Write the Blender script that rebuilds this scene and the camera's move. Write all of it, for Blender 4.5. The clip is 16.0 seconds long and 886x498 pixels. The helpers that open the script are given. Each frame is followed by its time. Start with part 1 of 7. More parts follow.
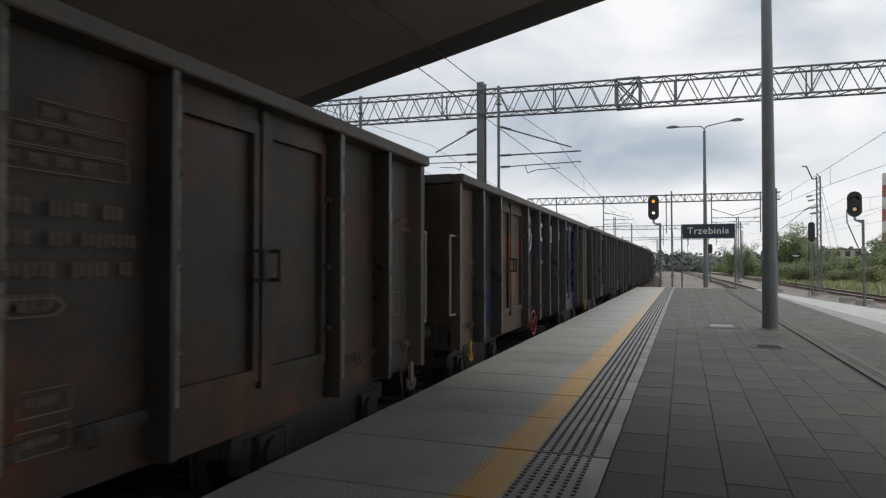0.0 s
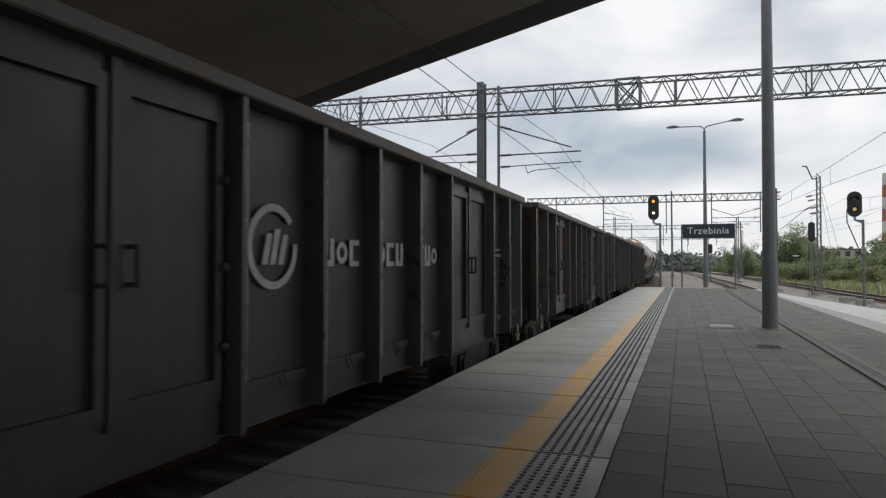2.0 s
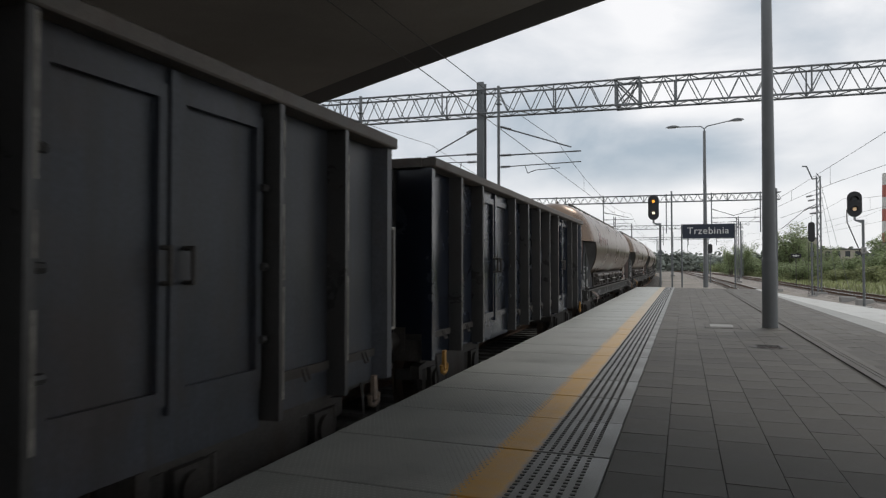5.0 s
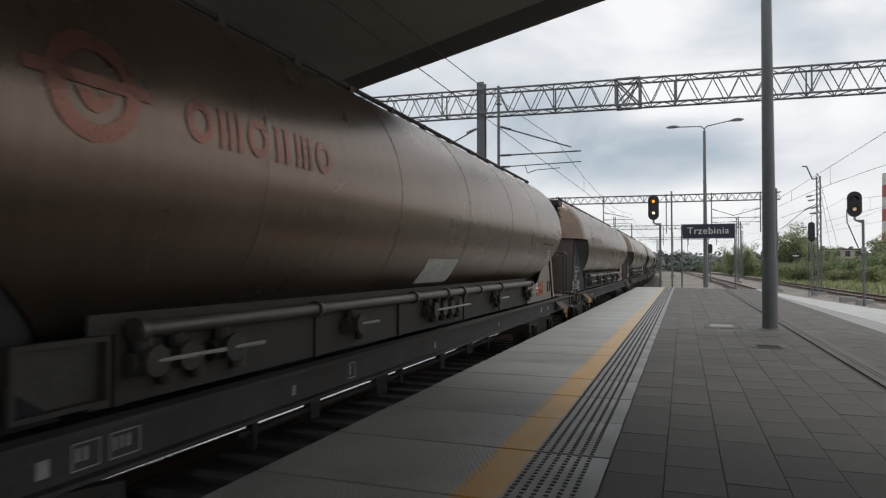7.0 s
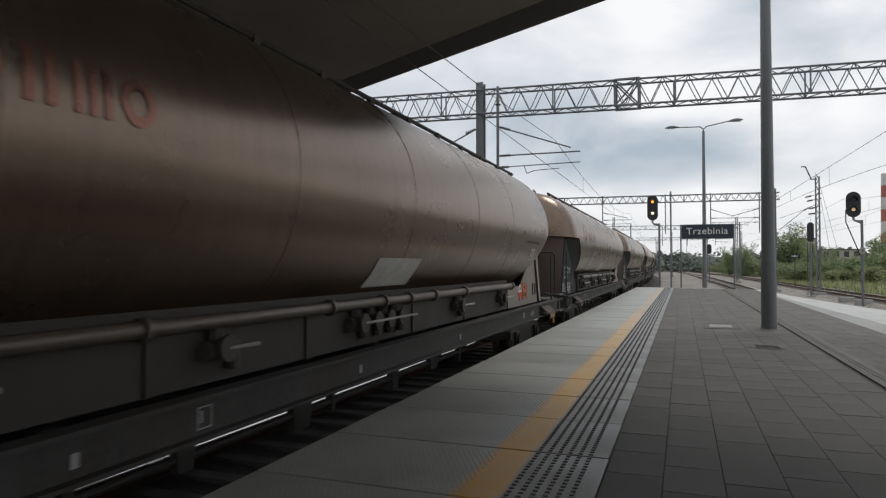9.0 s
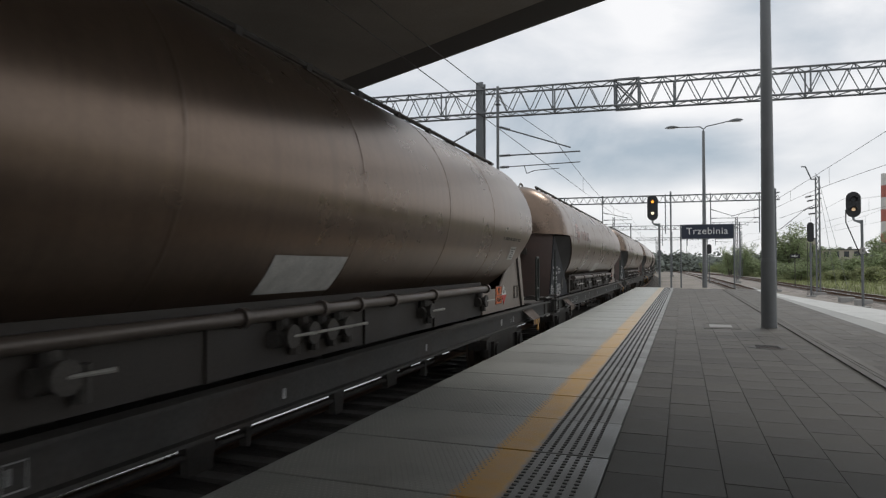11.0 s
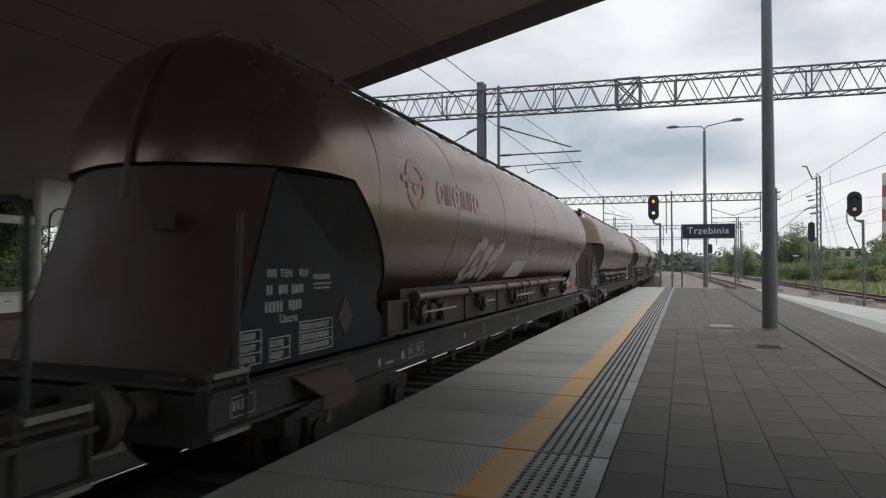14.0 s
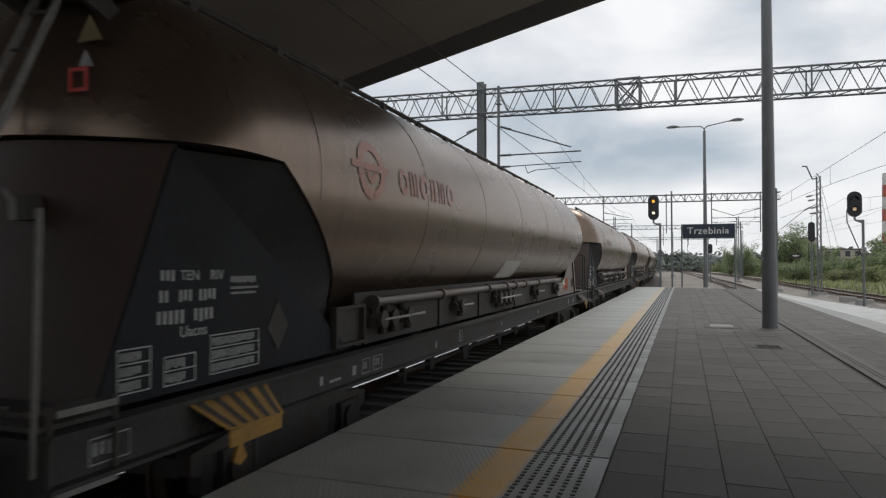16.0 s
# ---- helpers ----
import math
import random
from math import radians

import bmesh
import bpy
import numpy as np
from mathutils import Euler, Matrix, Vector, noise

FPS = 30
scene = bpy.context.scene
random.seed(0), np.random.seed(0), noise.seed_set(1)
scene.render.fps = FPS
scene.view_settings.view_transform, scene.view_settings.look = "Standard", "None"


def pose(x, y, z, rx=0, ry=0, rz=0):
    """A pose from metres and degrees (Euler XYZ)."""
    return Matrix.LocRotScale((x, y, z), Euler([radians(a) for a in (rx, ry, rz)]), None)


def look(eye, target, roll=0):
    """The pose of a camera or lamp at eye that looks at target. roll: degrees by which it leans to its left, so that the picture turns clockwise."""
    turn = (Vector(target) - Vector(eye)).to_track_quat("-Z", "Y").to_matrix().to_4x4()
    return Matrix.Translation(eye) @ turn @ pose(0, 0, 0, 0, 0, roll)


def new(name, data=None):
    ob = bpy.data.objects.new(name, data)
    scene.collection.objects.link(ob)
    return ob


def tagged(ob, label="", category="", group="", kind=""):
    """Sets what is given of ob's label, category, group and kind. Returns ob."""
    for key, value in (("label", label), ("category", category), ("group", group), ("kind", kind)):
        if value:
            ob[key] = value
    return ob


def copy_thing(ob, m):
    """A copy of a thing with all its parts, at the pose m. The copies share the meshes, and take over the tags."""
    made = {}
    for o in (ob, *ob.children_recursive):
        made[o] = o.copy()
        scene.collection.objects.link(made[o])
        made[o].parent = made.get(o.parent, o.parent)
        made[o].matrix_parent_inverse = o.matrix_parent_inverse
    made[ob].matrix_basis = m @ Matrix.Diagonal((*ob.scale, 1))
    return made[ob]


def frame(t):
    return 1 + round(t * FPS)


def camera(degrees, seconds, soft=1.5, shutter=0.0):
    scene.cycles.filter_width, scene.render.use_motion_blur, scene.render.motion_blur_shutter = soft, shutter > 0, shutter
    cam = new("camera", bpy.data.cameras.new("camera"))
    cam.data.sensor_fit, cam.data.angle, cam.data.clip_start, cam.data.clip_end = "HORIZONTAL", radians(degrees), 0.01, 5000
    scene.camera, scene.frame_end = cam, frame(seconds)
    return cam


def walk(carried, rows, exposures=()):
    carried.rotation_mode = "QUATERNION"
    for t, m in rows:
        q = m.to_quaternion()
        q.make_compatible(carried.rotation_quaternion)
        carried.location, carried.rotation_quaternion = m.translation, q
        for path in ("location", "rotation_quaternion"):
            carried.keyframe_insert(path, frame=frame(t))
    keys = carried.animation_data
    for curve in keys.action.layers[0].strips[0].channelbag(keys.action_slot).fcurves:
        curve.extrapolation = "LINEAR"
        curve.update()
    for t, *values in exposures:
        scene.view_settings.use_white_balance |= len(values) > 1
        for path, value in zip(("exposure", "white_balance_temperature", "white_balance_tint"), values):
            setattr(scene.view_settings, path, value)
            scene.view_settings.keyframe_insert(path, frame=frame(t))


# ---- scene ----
# ---- camera ----
cam = camera(68.1, 16.0, soft=1.25, shutter=0.1)
EYE = (0.0, 0.0, 1.345)


def view(yaw=20.12, pitch=1.383):
    return pose(*EYE, 90 + pitch, 0, yaw)


walk(cam, [(0.0, view()), (7.0, view()), (7.5, view(20.05, 1.41)), (11.4, view(20.05, 1.41)), (11.9, view()), (16.0, view())])

# ---- world, sun, exposure ----
scene.view_settings.exposure = 0.0
world = bpy.data.worlds.new("overcast_sky")
scene.world = world
world.use_nodes = True


CLOUDS = [(-2.0, 8.8, 8.0, 2.6, -0.23), (5.5, 17.5, 7.0, 4.5, -0.16), (-9.0, 13.0, 7.0, 2.6, -0.10), (14.0, 12.5, 4.0, 3.6, 0.16),
          (-1.0, 21.5, 5.0, 3.5, 0.22), (0.0, 5.2, 14.0, 1.6, 0.16), (12.0, 20.0, 4.0, 2.5, 0.10)]


def make_sky():
    nt = world.node_tree
    nt.nodes.clear()
    out = nt.nodes.new("ShaderNodeOutputWorld")
    bg = nt.nodes.new("ShaderNodeBackground")
    sky = nt.nodes.new("ShaderNodeTexSky")
    sky.sky_type = "NISHITA"
    sky.sun_disc = False
    sky.sun_elevation, sky.sun_rotation = radians(48), radians(20)
    sky.air_density, sky.dust_density = 1.0, 2.0
    co = nt.nodes.new("ShaderNodeTexCoord")
    mp = nt.nodes.new("ShaderNodeMapping")
    mp.inputs["Scale"].default_value = (1.0, 1.0, 1.8)
    n1 = nt.nodes.new("ShaderNodeTexNoise")
    n1.inputs["Scale"].default_value = 3.4
    n1.inputs["Detail"].default_value = 8.0
    n1.inputs["Roughness"].default_value = 0.52
    n1.inputs["Distortion"].default_value = 0.3
    nt.links.new(mp.outputs["Vector"], n1.inputs["Vector"])
    # cloud masses: azimuth and height of the middle (degrees), half sizes, weight (negative: thick grey cloud)
    total = n1.outputs["Fac"]
    for az, el, ra, re, wt in CLOUDS:
        d = Vector((math.sin(radians(az)) * math.cos(radians(el)), math.cos(radians(az)) * math.cos(radians(el)), math.sin(radians(el))))
        sub = nt.nodes.new("ShaderNodeVectorMath")
        sub.operation = "SUBTRACT"
        sub.inputs[1].default_value = d
        sc = nt.nodes.new("ShaderNodeVectorMath")
        sc.operation = "MULTIPLY"
        sc.inputs[1].default_value = (1 / radians(ra), 1 / radians(ra), 1 / radians(re))
        # ragged edges: the distance is stirred by the noise
        ln = nt.nodes.new("ShaderNodeVectorMath")
        ln.operation = "LENGTH"
        stir = nt.nodes.new("ShaderNodeMath")
        stir.operation = "MULTIPLY_ADD"
        stir.inputs[1].default_value = 1.6
        rg = nt.nodes.new("ShaderNodeMapRange")
        rg.interpolation_type = "SMOOTHSTEP"
        rg.inputs["From Min"].default_value, rg.inputs["From Max"].default_value = 1.1, 2.3
        rg.inputs["To Min"].default_value, rg.inputs["To Max"].default_value = wt, 0.0
        add = nt.nodes.new("ShaderNodeMath")
        nt.links.new(co.outputs["Generated"], sub.inputs[0])
        nt.links.new(sub.outputs["Vector"], sc.inputs[0])
        nt.links.new(sc.outputs["Vector"], ln.inputs[0])
        nt.links.new(n1.outputs["Fac"], stir.inputs[0])
        nt.links.new(ln.outputs["Value"], stir.inputs[2])
        nt.links.new(stir.outputs[0], rg.inputs["Value"])
        nt.links.new(total, add.inputs[0])
        nt.links.new(rg.outputs["Result"], add.inputs[1])
        total = add.outputs[0]
    ramp = nt.nodes.new("ShaderNodeValToRGB")
    e = ramp.color_ramp.elements
    e[0].position, e[0].color = 0.22, (0.36, 0.43, 0.50, 1)
    e[1].position, e[1].color = 0.66, (0.86, 0.86, 0.87, 1)
    m = e.new(0.46)
    m.color = (0.62, 0.65, 0.69, 1)
    # haze whitens the sky towards the horizon
    sep = nt.nodes.new("ShaderNodeSeparateXYZ")
    haze = nt.nodes.new("ShaderNodeMapRange")
    haze.inputs["From Min"].default_value, haze.inputs["From Max"].default_value = 0.0, 0.16
    haze.inputs["To Min"].default_value, haze.inputs["To Max"].default_value = 0.75, 0.0
    mixh = nt.nodes.new("ShaderNodeMixRGB")
    mixh.inputs["Color2"].default_value = (0.83, 0.84, 0.86, 1)
    # a little of the clear sky above the cloud
    sc = nt.nodes.new("ShaderNodeMixRGB")
    sc.blend_type = "MULTIPLY"
    sc.inputs["Fac"].default_value = 1.0
    sc.inputs["Color2"].default_value = (0.1, 0.1, 0.1, 1)
    mixs = nt.nodes.new("ShaderNodeMixRGB")
    mixs.inputs["Fac"].default_value = 0.06
    L = nt.links.new
    L(co.outputs["Generated"], mp.inputs["Vector"])
    L(total, ramp.inputs["Fac"])
    L(co.outputs["Generated"], sep.inputs["Vector"])
    L(sep.outputs["Z"], haze.inputs["Value"])
    L(haze.outputs["Result"], mixh.inputs["Fac"])
    L(ramp.outputs["Color"], mixh.inputs["Color1"])
    L(sky.outputs["Color"], sc.inputs["Color1"])
    L(mixh.outputs["Color"], mixs.inputs["Color1"])
    L(sc.outputs["Color"], mixs.inputs["Color2"])
    L(mixs.outputs["Color"], bg.inputs["Color"])
    bg.inputs["Strength"].default_value = 1.12
    L(bg.outputs["Background"], out.inputs["Surface"])


make_sky()
sun_data = bpy.data.lights.new("sun", "SUN")
sun_data.energy, sun_data.angle, sun_data.color = 0.7, radians(14), (1.0, 0.95, 0.88)
sun = new("sun", sun_data)
sun.matrix_world = look((0, 0, 60), (-12, -30, 18))


# ---- materials ----
def material(name, base, rough=0.7, metal=0.0, vary=0.25, scale=4.0, fine=40.0, bump=0.15, dist=0.01, spots=None, spot_amount=0.5,
             streak=None, spec=0.5, random_tone=0.0, island=0.0, rough_vary=0.12):
    """A node material: base colour with coarse and fine variation, optional stains, vertical streaks and bump."""
    mt = bpy.data.materials.new(name)
    mt.use_nodes = True
    nt = mt.node_tree
    b = nt.nodes["Principled BSDF"]
    L = nt.links.new

    def node(kind, **kw):
        n = nt.nodes.new(kind)
        for k, v in kw.items():
            n.inputs[k].default_value = v
        return n
    co = node("ShaderNodeTexCoord")
    n1 = node("ShaderNodeTexNoise", Scale=scale, Detail=5.0, Roughness=0.6)
    n2 = node("ShaderNodeTexNoise", Scale=fine, Detail=3.0, Roughness=0.65)
    L(co.outputs["Object"], n1.inputs["Vector"])
    L(co.outputs["Object"], n2.inputs["Vector"])
    ra = node("ShaderNodeMapRange")
    ra.inputs["From Min"].default_value, ra.inputs["From Max"].default_value = 0.28, 0.72
    ra.inputs["To Min"].default_value, ra.inputs["To Max"].default_value = 1 - vary, 1 + vary
    L(n1.outputs["Fac"], ra.inputs["Value"])
    rb = node("ShaderNodeMapRange")
    rb.inputs["From Min"].default_value, rb.inputs["From Max"].default_value = 0.3, 0.7
    rb.inputs["To Min"].default_value, rb.inputs["To Max"].default_value = 1 - vary * 0.55, 1 + vary * 0.55
    L(n2.outputs["Fac"], rb.inputs["Value"])
    mul = nt.nodes.new("ShaderNodeMath")
    mul.operation = "MULTIPLY"
    L(ra.outputs["Result"], mul.inputs[0])
    L(rb.outputs["Result"], mul.inputs[1])
    fac = mul.outputs[0]
    if random_tone or island:
        src = nt.nodes.new("ShaderNodeObjectInfo").outputs["Random"] if random_tone else nt.nodes.new("ShaderNodeNewGeometry").outputs["Random Per Island"]
        amt = random_tone or island
        rr = node("ShaderNodeMapRange")
        rr.inputs["To Min"].default_value, rr.inputs["To Max"].default_value = 1 - amt, 1 + amt
        L(src, rr.inputs["Value"])
        m2 = nt.nodes.new("ShaderNodeMath")
        m2.operation = "MULTIPLY"
        L(fac, m2.inputs[0])
        L(rr.outputs["Result"], m2.inputs[1])
        fac = m2.outputs[0]
    vm = nt.nodes.new("ShaderNodeVectorMath")
    vm.operation = "SCALE"
    vm.inputs[0].default_value = base[:3]
    L(fac, vm.inputs["Scale"])
    colour = vm.outputs["Vector"]

    def overlay(col, amount, vec_scale, nscale, lo, hi, colour):
        mp = node("ShaderNodeMapping")
        mp.inputs["Scale"].default_value = vec_scale
        L(co.outputs["Object"], mp.inputs["Vector"])
        n = node("ShaderNodeTexNoise", Scale=nscale, Detail=6.0, Roughness=0.62)
        L(mp.outputs["Vector"], n.inputs["Vector"])
        r = node("ShaderNodeMapRange")
        r.inputs["From Min"].default_value, r.inputs["From Max"].default_value = lo, hi
        r.inputs["To Max"].default_value = amount
        L(n.outputs["Fac"], r.inputs["Value"])
        mx = nt.nodes.new("ShaderNodeMixRGB")
        mx.inputs["Color2"].default_value = (*col[:3], 1)
        L(r.outputs["Result"], mx.inputs["Fac"])
        L(colour, mx.inputs["Color1"])
        return mx.outputs["Color"]
    if spots:
        colour = overlay(spots, spot_amount, (1, 1, 1), scale * 0.8, 0.5, 0.68, colour)
    if streak:
        colour = overlay(streak, 0.6, (1, 2.5, 0.12), 2.6, 0.46, 0.72, colour)
    L(colour, b.inputs["Base Color"])
    b.inputs["Metallic"].default_value = metal
    b.inputs["Specular IOR Level"].default_value = spec
    rg = node("ShaderNodeMapRange")
    rg.inputs["From Min"].default_value, rg.inputs["From Max"].default_value = 0.3, 0.7
    rg.inputs["To Min"].default_value, rg.inputs["To Max"].default_value = max(0.05, rough - rough_vary), min(1, rough + rough_vary)
    L(n1.outputs["Fac"], rg.inputs["Value"])
    L(rg.outputs["Result"], b.inputs["Roughness"])
    if bump:
        bp = node("ShaderNodeBump", Strength=bump, Distance=dist)
        L(n2.outputs["Fac"], bp.inputs["Height"])
        L(bp.outputs["Normal"], b.inputs["Normal"])
    return mt


def glowing(name, colour, strength):
    mt = bpy.data.materials.new(name)
    mt.use_nodes = True
    b = mt.node_tree.nodes["Principled BSDF"]
    b.inputs["Base Color"].default_value = (*colour, 1)
    b.inputs["Emission Color"].default_value = (*colour, 1)
    b.inputs["Emission Strength"].default_value = strength
    return mt


def painted_slab(name):
    """Edge slab concrete with a worn yellow line painted along it."""
    mt = material(name, (0.35, 0.358, 0.328), 0.44, vary=0.14, scale=1.6, fine=120, bump=0.25, dist=0.004, spots=(0.21, 0.21, 0.2), spot_amount=0.35, random_tone=0.06)
    nt = mt.node_tree
    b = nt.nodes["Principled BSDF"]
    src = b.inputs["Base Color"].links[0].from_socket
    co = nt.nodes.new("ShaderNodeTexCoord")
    sep = nt.nodes.new("ShaderNodeSeparateXYZ")
    nt.links.new(co.outputs["Object"], sep.inputs["Vector"])
    off = nt.nodes.new("ShaderNodeMath")
    off.operation = "ADD"
    off.inputs[1].default_value = 1.15
    nt.links.new(sep.outputs["X"], off.inputs[0])
    dist = nt.nodes.new("ShaderNodeMath")
    dist.operation = "ABSOLUTE"
    nt.links.new(off.outputs[0], dist.inputs[0])
    n = nt.nodes.new("ShaderNodeTexNoise")
    n.inputs["Scale"].default_value, n.inputs["Detail"].default_value, n.inputs["Roughness"].default_value = 9.0, 8.0, 0.75
    nt.links.new(co.outputs["Object"], n.inputs["Vector"])
    stir = nt.nodes.new("ShaderNodeMath")
    stir.operation = "MULTIPLY_ADD"
    stir.inputs[1].default_value = 0.11
    nt.links.new(n.outputs["Fac"], stir.inputs[0])
    nt.links.new(dist.outputs[0], stir.inputs[2])
    rg = nt.nodes.new("ShaderNodeMapRange")
    rg.interpolation_type = "SMOOTHSTEP"
    rg.inputs["From Min"].default_value, rg.inputs["From Max"].default_value = 0.155, 0.235
    rg.inputs["To Min"].default_value, rg.inputs["To Max"].default_value = 0.95, 0.0
    nt.links.new(stir.outputs[0], rg.inputs["Value"])
    wear = nt.nodes.new("ShaderNodeMapRange")
    wear.inputs["From Min"].default_value, wear.inputs["From Max"].default_value = 0.42, 0.72
    wear.inputs["To Min"].default_value, wear.inputs["To Max"].default_value = 1.0, 0.78
    nt.links.new(n.outputs["Fac"], wear.inputs["Value"])
    # longer worn stretches along the platform
    geo = nt.nodes.new("ShaderNodeNewGeometry")
    n2 = nt.nodes.new("ShaderNodeTexNoise")
    n2.inputs["Scale"].default_value, n2.inputs["Detail"].default_value = 0.9, 5.0
    nt.links.new(geo.outputs["Position"], n2.inputs["Vector"])
    long_wear = nt.nodes.new("ShaderNodeMapRange")
    long_wear.inputs["From Min"].default_value, long_wear.inputs["From Max"].default_value = 0.4, 0.66
    long_wear.inputs["To Min"].default_value, long_wear.inputs["To Max"].default_value = 1.0, 0.85
    nt.links.new(n2.outputs["Fac"], long_wear.inputs["Value"])
    both = nt.nodes.new("ShaderNodeMath")
    both.operation = "MULTIPLY"
    nt.links.new(wear.outputs["Result"], both.inputs[0])
    nt.links.new(long_wear.outputs["Result"], both.inputs[1])
    mul = nt.nodes.new("ShaderNodeMath")
    mul.operation = "MULTIPLY"
    nt.links.new(rg.outputs["Result"], mul.inputs[0])
    nt.links.new(both.outputs[0], mul.inputs[1])
    # towards the platform end wear and painted-in glare both fade the line
    pos = nt.nodes.new("ShaderNodeSeparateXYZ")
    nt.links.new(geo.outputs["Position"], pos.inputs["Vector"])
    far_fade = nt.nodes.new("ShaderNodeMapRange")
    far_fade.inputs["From Min"].default_value, far_fade.inputs["From Max"].default_value = 7.0, 22.0
    far_fade.inputs["To Min"].default_value, far_fade.inputs["To Max"].default_value = 1.0, 0.3
    nt.links.new(pos.outputs["Y"], far_fade.inputs["Value"])
    left = nt.nodes.new("ShaderNodeMath")
    left.operation = "MULTIPLY"
    nt.links.new(mul.outputs[0], left.inputs[0])
    nt.links.new(far_fade.outputs["Result"], left.inputs[1])
    # the ribbed part of the slab is dirtier
    dirt = nt.nodes.new("ShaderNodeMapRange")
    dirt.inputs["From Min"].default_value, dirt.inputs["From Max"].default_value = -1.03, -0.99
    dirt.inputs["To Min"].default_value, dirt.inputs["To Max"].default_value = 0.0, 0.75
    nt.links.new(sep.outputs["X"], dirt.inputs["Value"])
    base_mix = nt.nodes.new("ShaderNodeMixRGB")
    base_mix.inputs["Color2"].default_value = (0.13, 0.13, 0.122, 1)
    nt.links.new(dirt.outputs["Result"], base_mix.inputs["Fac"])
    nt.links.new(src, base_mix.inputs["Color1"])
    mx = nt.nodes.new("ShaderNodeMixRGB")
    mx.inputs["Color2"].default_value = (0.7, 0.365, 0.025, 1)
    nt.links.new(left.outputs[0], mx.inputs["Fac"])
    nt.links.new(base_mix.outputs["Color"], mx.inputs["Color1"])
    nt.links.new(mx.outputs["Color"], b.inputs["Base Color"])
    return mt


M_PAINTED = painted_slab("edge_slab_with_yellow_line")
M_SLAB = material("edge_slab_concrete", (0.5, 0.5, 0.475), 0.52, vary=0.12, scale=1.6, fine=120, bump=0.25, dist=0.004, spots=(0.22, 0.215, 0.2), spot_amount=0.35, random_tone=0.06)
M_STUD = material("tactile_stud_concrete", (0.09, 0.09, 0.086), 0.85, vary=0.1, bump=0.05)
M_TACT = material("tactile_strip_concrete", (0.3, 0.3, 0.282), 0.62, vary=0.12, scale=2.0, fine=90, spots=(0.26, 0.25, 0.23), spot_amount=0.35, random_tone=0.05)
M_PAVER = material("brown_grey_paver", (0.074, 0.067, 0.056), 0.68, spec=0.4, vary=0.24, scale=2.6, fine=90, bump=0.4, dist=0.004, random_tone=0.2, spots=(0.062, 0.06, 0.052), spot_amount=0.55)
M_PAVER_STUFF = material("brown_grey_paving", (0.09, 0.082, 0.069), 0.66, spec=0.4, vary=0.22, scale=1.7, fine=110, bump=0.3, dist=0.003, island=0.18, spots=(0.07, 0.067, 0.058), spot_amount=0.5)
M_JOINT = material("dark_joint_sand", (0.07, 0.063, 0.055), 0.95, vary=0.2)
M_CONC = material("grey_concrete", (0.34, 0.335, 0.32), 0.85, vary=0.15, scale=0.8, fine=60, spots=(0.22, 0.21, 0.2), spot_amount=0.4)
M_SOFFIT = material("bridge_soffit_concrete", (0.27, 0.255, 0.235), 0.85, vary=0.18, scale=0.35, fine=30, spots=(0.2, 0.18, 0.16), spot_amount=0.5)
M_FASCIA = material("bridge_fascia", (0.10, 0.097, 0.094), 0.8, vary=0.15, scale=0.6)
M_GALV = material("galvanised_steel", (0.17, 0.18, 0.185), 0.55, metal=0.3, vary=0.14, scale=3, fine=50, bump=0.05)
M_POLE = material("grey_painted_pole", (0.17, 0.178, 0.182), 0.45, vary=0.1, scale=2, fine=60, bump=0.04)
M_DARKSTEEL = material("dark_steel", (0.06, 0.058, 0.056), 0.65, metal=0.2, vary=0.25, scale=3, fine=50, bump=0.1, spots=(0.10, 0.05, 0.03), spot_amount=0.4)
M_BLACK = material("black_enamel", (0.018, 0.018, 0.02), 0.45, vary=0.15, bump=0.03)
M_RAILTOP = material("polished_rail_head", (0.62, 0.61, 0.6), 0.22, metal=1.0, vary=0.1, bump=0.02)
M_RAIL = material("rusty_rail_web", (0.11, 0.065, 0.042), 0.85, metal=0.1, vary=0.25, scale=3)
M_SLEEPER = material("concrete_sleeper", (0.21, 0.195, 0.175), 0.9, vary=0.2, scale=3, spots=(0.10, 0.08, 0.06))
# darker copies of ballast and sleeper, with the shade under the wagons painted in
M_SHADED_BALLAST = material("shaded_track_ballast", (0.06, 0.053, 0.046), 0.95, vary=0.4, scale=1.2, fine=22, bump=1.0, dist=0.06, spots=(0.035, 0.028, 0.022), spot_amount=0.5)
M_SHADED_SLEEPER = material("shaded_sleeper", (0.1, 0.092, 0.082), 0.9, vary=0.25, scale=3, spots=(0.045, 0.036, 0.03))
M_BALLAST = material("track_ballast", (0.29, 0.262, 0.235), 0.95, vary=0.4, scale=1.2, fine=22, bump=1.0, dist=0.06, spots=(0.09, 0.065, 0.045), spot_amount=0.5)
M_GROUND = material("gravelly_ground", (0.27, 0.242, 0.212), 0.95, vary=0.3, scale=0.2, fine=9, bump=0.8, dist=0.05, spots=(0.13, 0.12, 0.075), spot_amount=0.6)
M_VERGE = material("grassy_verge", (0.2, 0.205, 0.095), 0.95, vary=0.35, scale=0.25, fine=7, bump=0.8, dist=0.08, spots=(0.10, 0.12, 0.045), spot_amount=0.8)
M_SIGN = material("navy_sign_board", (0.022, 0.03, 0.05), 0.4, vary=0.08, bump=0.02)
M_WHITE = material("white_paint", (0.72, 0.72, 0.7), 0.6, vary=0.08, bump=0.02)
M_WORN_WHITE = material("worn_white_paint", (0.5, 0.49, 0.46), 0.75, vary=0.2, scale=6, fine=60, bump=0.02)
M_LAMP_GLASS = material("lamp_glass", (0.45, 0.46, 0.47), 0.2, vary=0.05, bump=0)
